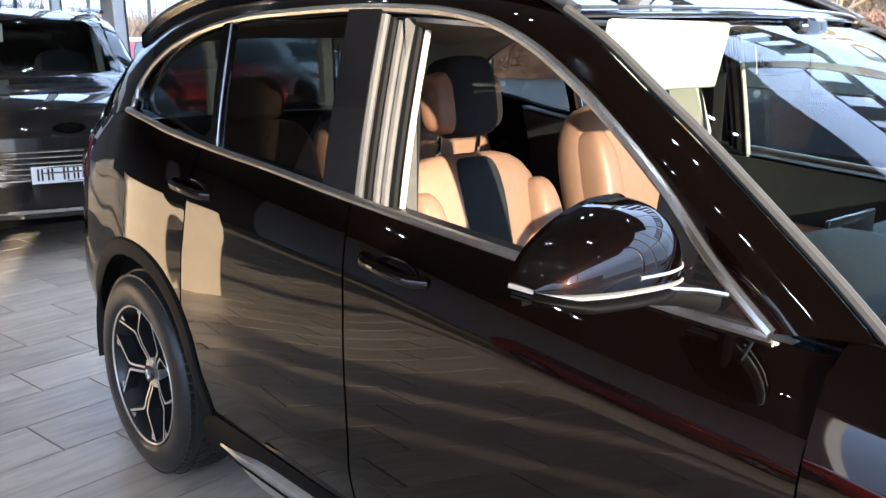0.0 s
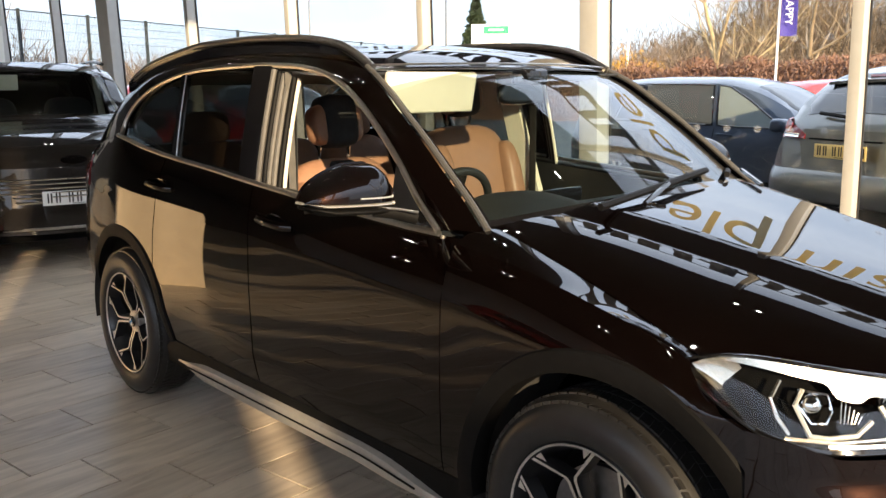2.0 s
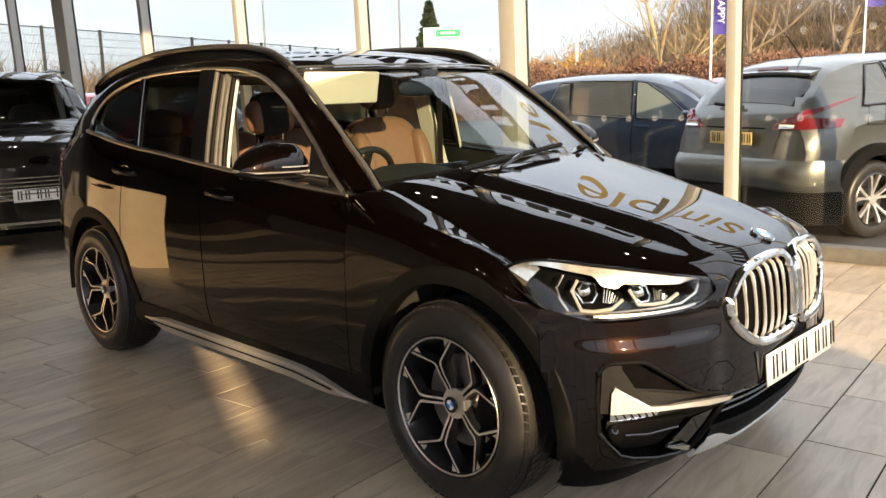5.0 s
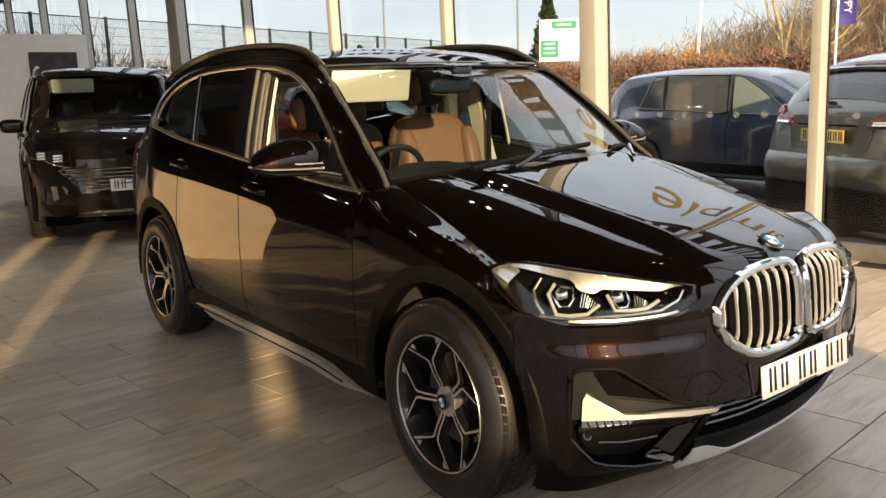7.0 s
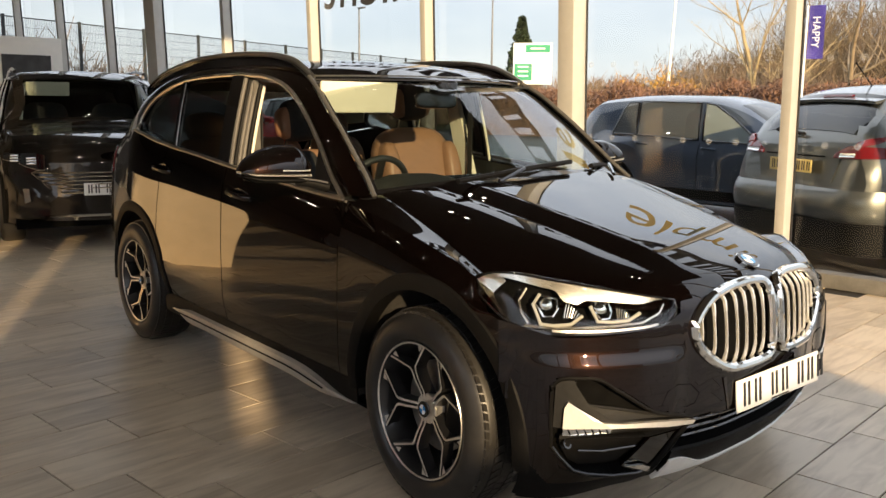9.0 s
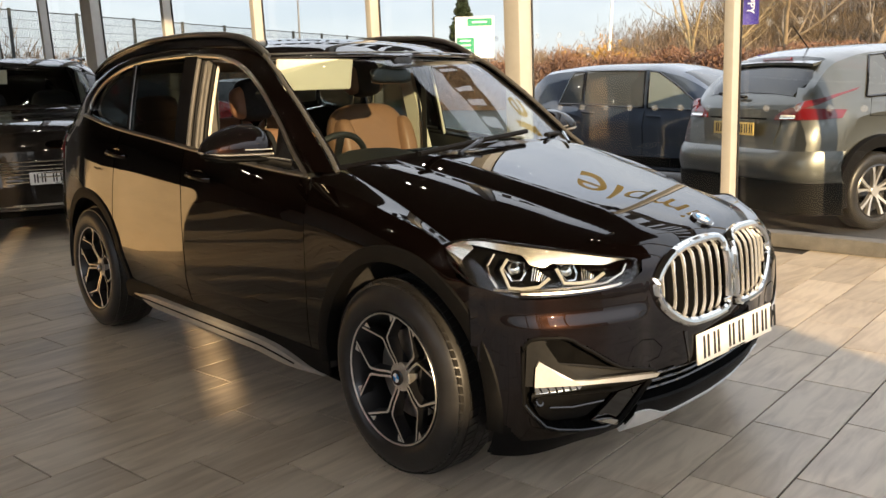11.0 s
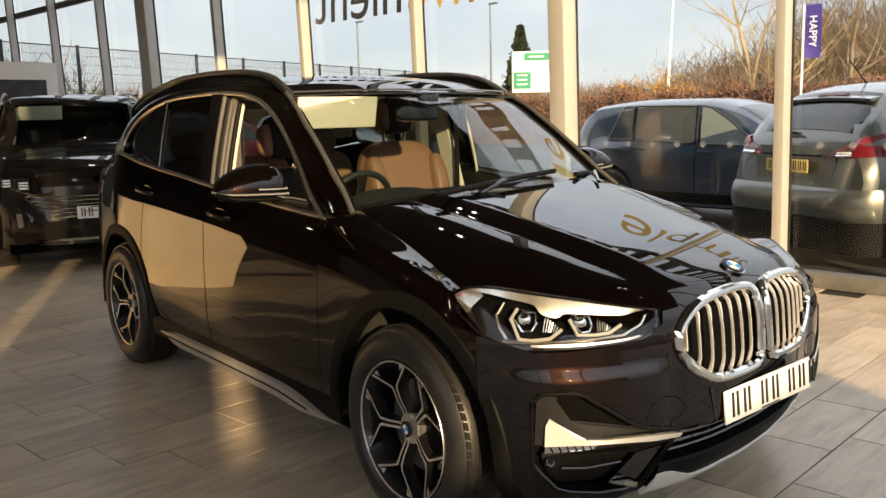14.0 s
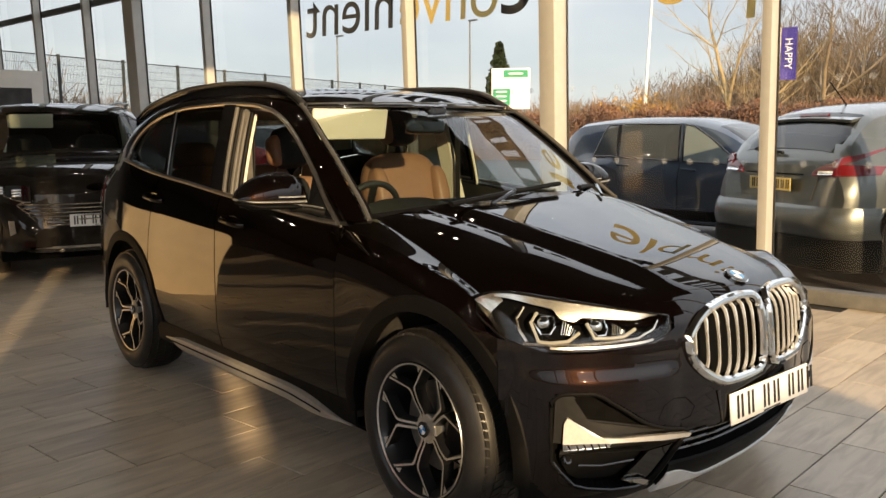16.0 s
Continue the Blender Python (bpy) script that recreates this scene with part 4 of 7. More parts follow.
def headlamp(s):
    hl = new("headlamp")
    hl.parent = CAR
    tagged(hl, "clear headlamp with two angular light rings")
    grid = lambda u0, u1, b0, b1, d, n=30, m=9: np.array([[lamp_point(u, b, s, d) for b in np.linspace(b0, b1, m)] for u in np.linspace(u0, u1, n)])
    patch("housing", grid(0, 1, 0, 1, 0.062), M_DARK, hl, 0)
    P = np.array([[lamp_point(u, b, s, d) for b, d in ((0, 0.0), (0, 0.062))] for u in np.linspace(0, 1, 40)])
    patch("housing_wall", P, M_GLOSSBLACK, hl, 0)
    P = np.array([[lamp_point(u, b, s, d) for b, d in ((1, 0.0), (1, 0.062))] for u in np.linspace(0, 1, 40)])
    patch("housing_wall", P, M_GLOSSBLACK, hl, 0)
    # pale reflector bezel: brow, outer corner and a thin lower line
    low = spline([0.10, 0.20, 0.34, 0.44, 0.48, 0.54, 0.58, 0.70, 0.82, 0.94, 1.0], [0.09, 0.12, 0.16, 0.19, 0.36, 0.40, 0.30, 0.29, 0.28, 0.09, 0.06])
    P = np.array([[lamp_point(u, b, s, 0.008 + 0.055 * b) for b in np.linspace(0.03, float(low(u)), 6)] for u in np.linspace(0.12, 0.97, 60)])
    patch("brow", P, M_BROW, hl, 0, label="bright silver brow strip")
    A = along([(0.16, 0.02, 0), (0.06, 0.12, 0), (0.015, 0.45, 0), (0.10, 0.70, 0), (0.20, 0.90, 0), (0.30, 0.965, 0), (0.46, 0.97, 0)], 40)
    B = along([(0.21, 0.17, 0), (0.18, 0.34, 0), (0.155, 0.56, 0), (0.19, 0.74, 0), (0.25, 0.86, 0), (0.33, 0.91, 0), (0.46, 0.90, 0)], 40)
    P = np.array([[lamp_point(a[0] * (1 - k) + b[0] * k, a[1] * (1 - k) + b[1] * k, s, 0.006 + 0.030 * k) for k in np.linspace(0, 1, 5)] for a, b in zip(A, B)])
    patch("corner_bezel", P, M_BROW, hl, 0, label="pale silver corner bezel")
    bar("lower_bezel", [lamp_point(u, b, s, 0.016) for u, b in ((0.33, 0.91), (0.46, 0.88), (0.68, 0.84), (0.79, 0.81), (0.88, 0.62), (0.93, 0.34))], 0.0042, M_BROW, hl, 6, label="pale silver lower bezel")
    P = np.array([[lamp_point(u, b, s, 0.020) for b in np.linspace(0.90, 0.965, 3)] for u in np.linspace(0.44, 0.86, 20)])
    patch("bezel_shelf", P, M_SATIN, hl, 0)
    guides = (((0.375, 0.30), (0.352, 0.50), (0.392, 0.82), (0.44, 0.83), (0.51, 0.79), (0.555, 0.62)), ((0.59, 0.42), (0.615, 0.73), (0.68, 0.745), (0.74, 0.72), (0.80, 0.54)))
    for ln in guides:
        bar("light_ring", [lamp_point(u, b, s, 0.020) for u, b in ln], 0.0052, M_RINGSHEEN, hl, 6, label="pale angular light ring with a faint added glow")
    bar("outer_ring", [lamp_point(u, b, s, 0.024) for u, b in ((0.315, 0.24), (0.29, 0.48), (0.31, 0.70), (0.345, 0.86))], 0.0042, M_BROW, hl, 6)
    for c, w in ((0.415, 0.10), (0.645, 0.09)):
        hex2 = [(-0.42, 0.30), (-0.50, 0.46), (-0.10, 0.68), (0.28, 0.66), (0.45, 0.50), (0.40, 0.32)]
        bar("inner_ring", [lamp_point(c + w * a, b, s, 0.034) for a, b in hex2], 0.0038, M_CHROME, hl, 6, True)
        q = Vector(lamp_point(c, 0.46, s, 0.050))
        bm = bmesh.new()
        bmesh.ops.create_uvsphere(bm, u_segments=20, v_segments=12, radius=0.024)
        bmesh.ops.translate(bm, vec=q, verts=bm.verts)
        part("projector", bm, M_CHROME, hl, "round projector lens")
        for k in range(6):
            bar("reflector_rib", [lamp_point(c + w * (0.85 + 0.10 * k), 0.36 + 0.04 * k, s, 0.040), lamp_point(c + w * (0.75 + 0.10 * k), 0.66, s, 0.046)], 0.0016, M_BROW, hl, 4)
    patch("lens", grid(0, 1, 0, 1, 0.0, 40, 12), M_LENS, hl, 0, s > 0, "clear outer lens")
    bar("lens_edge", [lamp_point(u, 0, s, 0.002) for u in np.linspace(0, 1, 40)] + [lamp_point(u, 1, s, 0.002) for u in np.linspace(1, 0, 40)], 0.0035, M_GLOSSBLACK, hl, 6, True)
    P = np.array([[lamp_point(u, b, s, -0.001) for b in (0.955, 1.0)] for u in np.linspace(0.1, 1, 40)])
    patch("lens_border", P, M_GLOSSBLACK, hl, 0)


def kidney(s):
    g = new("grille")
    g.parent = CAR
    tagged(g, "kidney grille with chrome frame and silver bars")
    ring = along([(a, b, 0) for a, b in KIDNEY + KIDNEY[:1]], 80)[:-1]
    bar("grille_frame", [nose(s * a, b, 0.004) for a, b, _ in ring], 0.0155, M_CHROME, g, 10, True, label="polished chrome frame")
    for k in range(7):
        a = 0.066 + 0.0525 * k
        zz = [b for b in np.linspace(0.54, 0.82, 141) if inside(KIDNEY, a, b)]
        z0, z1 = min(zz), max(zz)
        bm = bmesh.new()
        rows = []
        for t in np.linspace(0, 1, 11):
            z = z0 + (z1 - z0) * t
            w = 0.0036 + 0.0036 * smoothstep(0.72, 0.86, t) + 0.0040 * smoothstep(0.25, 0.1, t)
            pr = -0.004 - 0.012 * max(0, (t - 0.85) / 0.15) - 0.012 * max(0, (0.12 - t) / 0.12)
            aa = a - 0.012 * smoothstep(0.72, 0.95, t) + 0.008 * smoothstep(0.25, 0.05, t)
            rows.append([bm.verts.new(nose(s * (aa + dx), z, pr + d)) for dx, d in ((-w, -0.004), (-w * 0.5, 0.003), (w * 0.5, 0.003), (w, -0.004), (w * 0.7, -0.007), (-w * 0.7, -0.007))])
        for p, q in zip(rows[:-1], rows[1:]):
            for i in range(6):
                j = (i + 1) % 6
                bm.faces.new((p[i], p[j], q[j], q[i]))
        part("grille_bar", bm, M_FIN, g, "satin silver upright bar", True, 30)


def bars_plate(name, parent, m, material, groups, w=0.52, h=0.111, label="white number plate with black bars"):
    """A number plate in the xz plane facing -y: rounded board, thin border and blank bars for the characters."""
    pl = new(name)
    pl.parent = parent
    pl.matrix_basis = m
    tagged(pl, label)
    part("board", box_bm(w, 0.006, h, (0, 0, 0), 0.0025), material, pl)
    x = -w / 2 + 0.026
    for n in groups:
        for k in range(n):
            part("character_bar", box_bm(0.012, 0.002, 0.076, (x + 0.014, -0.0035, 0.002)), M_INK, pl, smooth=False)
            part("character_bar", box_bm(0.012, 0.002, 0.076, (x + 0.038, -0.0035, 0.002)), M_INK, pl, smooth=False)
            x += 0.061
        x += 0.033
    part("maker_line", box_bm(0.10, 0.002, 0.005, (0.0, -0.0035, -0.046)), M_INK, pl, smooth=False)
    return pl


def front_trim():
    for s in (-1, 1):
        at = lambda base: (lambda a, b, o: nose(s * a, b, o + base))
        ring = along([(a, b, 0) for a, b in FOG + FOG[:1]], 90)[:-1]
        bar("fog_surround", [nose(s * a, b, 0.0) for a, b, _ in ring], 0.006, M_CLAD, CAR, 6, True)
        slab([(0.822, 0.574), (0.790, 0.582), (0.781, 0.574), (0.796, 0.558), (0.751, 0.506), (0.704, 0.465), (0.681, 0.458), (0.53, 0.448), (0.44, 0.436), (0.529, 0.443), (0.666, 0.450), (0.717, 0.455), (0.744, 0.466), (0.771, 0.491), (0.800, 0.519), (0.809, 0.50), (0.812, 0.44), (0.826, 0.44)], at(-0.012), 0.010, "fog_frame", M_CLADGREY, CAR, "matt dark grey fog lamp frame")
        slab([(0.799, 0.519), (0.806, 0.50), (0.808, 0.44), (0.696, 0.44), (0.525, 0.426), (0.415, 0.414), (0.408, 0.425), (0.529, 0.443), (0.666, 0.451), (0.717, 0.456), (0.744, 0.467), (0.771, 0.492)], at(-0.006), 0.014, "bumper_blade", M_FIN, CAR, "pale silver bumper blade")
        slab([(0.807, 0.436), (0.689, 0.437), (0.695, 0.424), (0.751, 0.420), (0.807, 0.416)], at(-0.012), 0.010, "fog_lamp", M_CHROME, CAR, "slim chrome fog lamp")
        for k in range(6):
            a = 0.797 - 0.018 * k
            bar("fog_facet", [nose(s * a, 0.434, -0.001), nose(s * (a - 0.006), 0.421, -0.001)], 0.0022, M_CLAD, CAR, 5)
        bar("recess_divider", [nose(s * a, b, -0.010) for a, b in ((0.755, 0.506), (0.697, 0.496), (0.569, 0.466), (0.45, 0.441))], 0.0045, M_CLADGREY, CAR, 6)
        slab([(0.812, 0.416), (0.751, 0.419), (0.695, 0.423), (0.689, 0.438), (0.525, 0.425), (0.415, 0.413), (0.44, 0.398), (0.574, 0.394), (0.751, 0.410), (0.812, 0.404)], at(-0.014), 0.010, "blade_backing", M_CLADGREY, CAR)
        slab([(0.812, 0.403), (0.751, 0.409), (0.574, 0.393), (0.596, 0.355), (0.635, 0.312), (0.667, 0.308), (0.756, 0.315), (0.785, 0.336), (0.810, 0.383)], at(-0.032), 0.016, "lower_panel", M_CLAD, CAR)
        slab([(0.566, 0.392), (0.446, 0.396), (0.460, 0.371), (0.470, 0.345), (0.490, 0.278), (0.546, 0.262), (0.622, 0.300), (0.590, 0.350)], at(-0.016), 0.014, "bumper_fang", M_PAINT, CAR)
        slab([(0.616, 0.305), (0.552, 0.296), (0.489, 0.270), (0.505, 0.258), (0.565, 0.284)], at(0.000), 0.006, "bumper_tip", M_CHROME, CAR, "bright bumper lip")
        bar("panel_rib", [nose(s * a, b, -0.010) for a, b in ((0.765, 0.365), (0.70, 0.358), (0.60, 0.362))], 0.0035, M_GLOSSBLACK, CAR, 6)
        c = nose(s * 0.795, 0.385, -0.012)
        for r, mm in ((0.015, M_GLOSSBLACK), (0.009, M_CLAD)):
            part("parking_sensor", cyl_bm(r, r, 0.016 - r * 0.2, c, 20, m=pose(0, 0, 0, 0, 62, 0)), mm, CAR)
        ring = [(0.546, 0.491), (0.526, 0.529), (0.488, 0.544), (0.43, 0.535), (0.396, 0.504), (0.412, 0.475), (0.448, 0.469)]
        bar("tow_cover_seam", [nose(s * a, b, 0.0) for a, b in ring], 0.0014, M_DARK, CAR, 5, True)
        bar("bumper_edge", [nose(s * a, b, 0.000) for a, b in ((0.436, 0.404), (0.457, 0.371), (0.468, 0.345), (0.488, 0.285), (0.50, 0.265))], 0.010, M_CLAD, CAR, 8)
        bar("bumper_edge", [nose(s * a, b, 0.001) for a, b in ((0.823, 0.383), (0.805, 0.352), (0.767, 0.307), (0.729, 0.292), (0.640, 0.270), (0.546, 0.258), (0.490, 0.270))], 0.0055, M_GLOSSBLACK, CAR, 8)
        headlamp(s)
        kidney(s)
    # air intake bars, dark apron and silver skid plate
    for z in (0.345, 0.375, 0.405):
        bar("intake_bar", [nose(a, z, -0.022) for a in np.linspace(-0.47, 0.47, 21)], 0.006, M_GLOSSBLACK, CAR, 6)
    for a in np.linspace(-0.36, 0.36, 7):
        bar("intake_post", [nose(a, 0.325, -0.03), nose(a, 0.42, -0.03)], 0.004, M_GLOSSBLACK, CAR, 6)
    ys = np.linspace(-0.46, 0.46, 43)
    P = np.array([[nose(a, z, o) for z, o in ((0.330, 0.004), (0.325, 0.012), (0.290, 0.016), (0.250, 0.014))] for a in ys])
    patch("apron", P, M_CLAD, CAR, 0.012, True)
    zl = lambda a: 0.236 - 0.010 * smoothstep(0.25, 0.42, abs(a))
    zt = lambda a: 0.252 + 0.048 * smoothstep(0.26, 0.42, abs(a))
    P = np.array([[nose(a, zt(a) * (1 - b) + zl(a) * b, 0.020) for b in np.linspace(0, 1, 5)] for a in ys])
    patch("skid_plate", P, M_SKID, CAR, 0.014, True, "pale silver skid plate")
    bars_plate("number_plate", CAR, pose(2.085, -0.004, 0.471, 0, 0, 90) @ pose(0, 0, 0, -4, -2.0), M_PLATEW, (2, 2, 3), 0.475, 0.102)
    part("plate_holder", box_bm(0.03, 0.46, 0.09, (2.062, 0, 0.469), 0.006), M_CLAD, CAR)
    # round badge on the bonnet
    zb = float(hood_z(1.968, 0)) + 0.004
    badge = part("badge", cyl_bm(0.041, 0.041, 0.008, (0, 0, 0), 40, bevel=0.002), M_CHROME, CAR, "round blue and white badge with chrome edge")
    badge.matrix_basis = pose(1.968 - 0.028, 0, zb, 0, 27, 0)
    part("badge_ring", cyl_bm(0.038, 0.038, 0.003, (0, 0, 0.004), 40), M_GLOSSBLACK, badge)
    for k, mm in enumerate((M_BADGEBLUE, M_WHITE, M_BADGEBLUE, M_WHITE)):
        v = [(0, 0, 0.0065)] + [(0.0255 * math.cos(radians(90 * k + 15 * i)), 0.0255 * math.sin(radians(90 * k + 15 * i)), 0.0065) for i in range(7)]
        put("quarter", mesh_from("quarter", v, [[0, i, i + 1] for i in range(1, 7)], mm, False), badge)
    # black panel under the grille, between it and the plate
    slab([(a, z) for a, z in ((-0.30, 0.535), (-0.27, 0.428), (0.27, 0.428), (0.30, 0.535))], lambda a, b, o: nose(a, b, o + 0.001), 0.003, "plate_panel", M_PAINT, CAR)


def rounded_box(sx, sy, sz, k=3.0, n=14):
    """A cushion shape: a soft superellipsoid."""
    bm = bmesh.new()
    bmesh.ops.create_uvsphere(bm, u_segments=2 * n, v_segments=n, radius=1.0)
    for v in bm.verts:
        c = [math.copysign(abs(q) ** (1.0 / k * 1.6), q) for q in v.co]
        v.co = (c[0] * sx / 2, c[1] * sy / 2, c[2] * sz / 2)
    return bm


def cushion(name, size, m, material, parent, k=3.2, label=""):
    ob = part(name, rounded_box(*size, k), material, parent, label, True, 60)
    ob.matrix_basis = m
    return ob


def front_seat(y):
    seat = new("front_seat")
    seat.parent = CAR
    seat.matrix_basis = pose(0.13, y, -0.01) if y < 0 else pose(0.06, y, 0.09)
    tagged(seat, "tan leather front seat with black centre")
    cushion("seat_base", (0.54, 0.52, 0.17), pose(-0.12, 0, 0.60, 0, -8), M_LEATHER, seat)
    back = cushion("backrest", (0.17, 0.52, 0.68), pose(-0.435, 0, 0.785, 0, -14), M_LEATHER, seat, 3.0)
    for sd in (-1, 1):
        cushion("bolster", (0.15, 0.10, 0.50), pose(-0.375, sd * 0.205, 0.80, 0, -14, 0), M_LEATHER, seat, 2.6)
    if y < 0:
        cushion("centre_stripe", (0.10, 0.17, 0.66), pose(-0.395, 0, 0.79, 0, -14), M_BLACKCLOTH, seat, 4.0, "black cloth centre panel")
    cushion("headrest", (0.115, 0.235, 0.165), pose(-0.50, 0, 1.250, 0, -10), M_LEATHER, seat, 3.0)
    cushion("headrest_stripe", (0.123, 0.165, 0.205), pose(-0.497, 0, 1.262, 0, -10), M_BLACKCLOTH, seat, 3.6, "black headrest panel")
    for sd in (-1, 1):
        bar("headrest_post", [(-0.515, sd * 0.07, 1.10), (-0.505, sd * 0.07, 1.17)], 0.007, M_CHROME, seat, 8, label="chrome headrest post")
    bar("seat_seam", [(-0.36 + 0.0, -0.16, 0.62), (-0.385, -0.15, 0.85), (-0.42, -0.10, 0.99), (-0.425, 0.0, 1.02), (-0.42, 0.10, 0.99), (-0.385, 0.15, 0.85), (-0.36, 0.16, 0.62)], 0.003, M_CREAM, seat, 5)


def mirror_housing(dm, s):
    """Teardrop mirror: low at its outer tip, full towards the door, split by a bright strip."""
    TOPZ = spline([0, 0.06, 0.18, 0.4, 0.62, 0.82, 0.94, 1.0], [-0.022, 0.006, 0.030, 0.054, 0.066, 0.066, 0.050, 0.022])
    FRONT = spline([0, 0.06, 0.18, 0.4, 0.7, 0.9, 1.0], [0.000, 0.026, 0.045, 0.062, 0.070, 0.060, 0.038])
    MIDZ = lambda t: -0.026 - 0.010 * t

    def shell(t, k, zlo, zhi, grow=0.0):
        # k from the mirror side's lower edge, round the front, to its upper edge
        w = -math.pi / 2 + math.pi * k
        c, q = abs(math.cos(w)) ** 0.75, math.copysign(abs(math.sin(w)) ** 0.8, math.sin(w))
        x = -0.042 + (FRONT(t) + 0.042 + grow) * c
        z = (zlo + zhi) / 2 + (zhi - zlo) / 2 * q
        return (float(x), s * (0.138 - 0.262 * t + grow * (1 if t < 0.5 else -1)), float(z))
    ts = np.concatenate([np.linspace(0, 0.2, 9), np.linspace(0.25, 1, 22)])
    ks = np.linspace(0, 1, 25)
    P = np.array([[shell(t, 0.5 + k / 2, 2 * MIDZ(t) - float(TOPZ(t)), float(TOPZ(t))) for k in ks] for t in ts])
    patch("mirror_shell", P, M_PAINT, dm, 0.004, s < 0)
    P = np.array([[shell(t, k, MIDZ(t) - 0.014 * min(1, 6 * t), MIDZ(t), 0.002) for k in ks] for t in ts])
    patch("mirror_strip", P, M_FIN, dm, 0.003, s < 0, "bright silver strip")
    P = np.array([[shell(t, k, MIDZ(t) - 0.014 - 0.024 * min(1, 4 * t), MIDZ(t) - 0.012, -0.004) for k in ks] for t in ts])
    patch("mirror_base", P, M_CLAD, dm, 0.003, s < 0)
    P = np.array([[shell(t, k, MIDZ(t) + 0.002, MIDZ(t) + 0.022, 0.001) for k in np.linspace(0.3, 0.75, 9)] for t in np.linspace(0.50, 0.97, 12)])
    patch("indicator", P, M_FIN, dm, 0.002, s < 0, "clear indicator strip")
    back = [(t, float(TOPZ(t)) - 0.004) for t in np.linspace(0.04, 0.97, 16)] + [(t, MIDZ(t) - 0.032) for t in np.linspace(0.97, 0.08, 16)]
    v = [(-0.040, s * (0.136 - 0.258 * t), z) for t, z in back]
    put("mirror_back", mesh_from("mirror_back", v, [list(range(len(v)))], M_CLAD, False), dm)
    v = [(-0.043, s * (0.128 - 0.242 * t), -0.008 + 0.84 * (z + 0.008)) for t, z in back]
    put("mirror_face", mesh_from("mirror_face", v, [list(range(len(v)))], M_CHROME, False), dm, "silvered mirror face")
    bar("mirror_arm", [(0.02, -s * 0.07, -0.062), (0.04, -s * 0.13, -0.072), (0.06, -s * 0.19, -0.09)], 0.018, M_CLAD, dm, 10, flat=0.7)
    bar("arm_edge", [(0.04, -s * 0.07, -0.052), (0.07, -s * 0.13, -0.060), (0.09, -s * 0.17, -0.070)], 0.004, M_SATIN, dm, 6)


def cabin():
    part("belly_pan", box_bm(3.7, 1.50, 0.05, (-0.1, 0, 0.235), 0.01), M_DARK, CAR)
    part("cabin_floor", box_bm(2.6, 1.40, 0.03, (-0.55, 0, 0.36)), M_DASH, CAR)
    part("firewall", box_bm(0.04, 1.44, 0.62, (0.86, 0, 0.66)), M_DARK, CAR)
    part("boot_floor", box_bm(0.9, 1.20, 0.04, (-1.75, 0, 0.72)), M_DASH, CAR)
    front_seat(-0.37)
    front_seat(0.37)
    rear = new("rear_seat")
    rear.parent = CAR
    tagged(rear, "tan leather rear bench")
    cushion("bench", (0.52, 1.24, 0.17), pose(-0.98, 0, 0.60, 0, -6), M_LEATHER, rear, 4.5)
    for y in (-0.42, 0, 0.42):
        cushion("rear_backrest", (0.15, 0.42 if y else 0.36, 0.60), pose(-1.27, y, 0.84, 0, -18), M_LEATHER, rear, 3.6)
    for y in (-0.42, 0.42):
        cushion("rear_headrest", (0.10, 0.24, 0.15), pose(-1.37, y, 1.20, 0, -12), M_LEATHER, rear, 3.0)
    # dashboard with raised cowl
    xs = np.linspace(0.40, 0.84, 14)
    P = np.zeros((14, 25, 3))
    for i, x in enumerate(xs):
        for j, y in enumerate(np.linspace(-0.70, 0.70, 25)):
            cowl = 0.055 * math.exp(-((y + 0.37) / 0.19) ** 4) * smoothstep(0.85, 0.5, x)
            P[i, j] = (x + 0.11 * (1 - (y / 0.7) ** 2), y, 0.965 + 0.035 * smoothstep(0.40, 0.52, x) - 0.02 * smoothstep(0.6, 1.0, x) + cowl - 0.06 * (1 - smoothstep(0.40, 0.46, x)))
    patch("dashboard", P, M_DASH, CAR, 0.05, False, "charcoal dashboard")
    part("dash_front", box_bm(0.10, 1.38, 0.36, (0.47, 0, 0.78), 0.03), M_DASH, CAR)
    part("dash_screen", box_bm(0.012, 0.22, 0.085, (0.50, -0.02, 0.985), 0.003, m=None), M_GLOSSBLACK, CAR)
    part("centre_console", box_bm(0.85, 0.20, 0.24, (0.02, 0, 0.52), 0.03), M_DASH, CAR)
    w = new("steering_wheel")
    w.parent = CAR
    w.matrix_basis = pose(0.31, -0.37, 0.948, 0, -68, 0)
    tagged(w, "black leather steering wheel")
    bar("wheel_rim", [(0.168 * math.cos(a), 0.168 * math.sin(a), 0) for a in np.linspace(0, 2 * math.pi, 49)[:-1]], 0.0145, M_DASH, w, 10, True)
    bm = cyl_bm(0.062, 0.055, 0.05, (0, 0, 0.0), 24, bevel=0.008)
    part("wheel_hub", bm, M_DASH, w)
    for a in (0, 180, 270):
        v = (0.158 * math.cos(radians(a + 90)), 0.158 * math.sin(radians(a + 90)), 0)
        bar("wheel_spoke", [(0, 0, 0), v], 0.014, M_SATIN if a == 270 else M_DASH, w, 8, flat=1.4)
    # lining, sun visors, mirror, pillar trims
    E6 = along(DLO_OUT[7:12], 24)
    P = np.zeros((24, 13, 3))
    for i in range(24):
        x, ye, ze = E6[i]
        for j, u in enumerate(np.linspace(-1, 1, 13)):
            P[i, j] = (x + 0.04 * max(0, 1 - i / 8.0), u * (ye + 0.02), ze - 0.050 - 0.03 * abs(u) ** 4)
    patch("headlining", P, M_CREAM, CAR, 0.01, False, "cream fabric headlining")
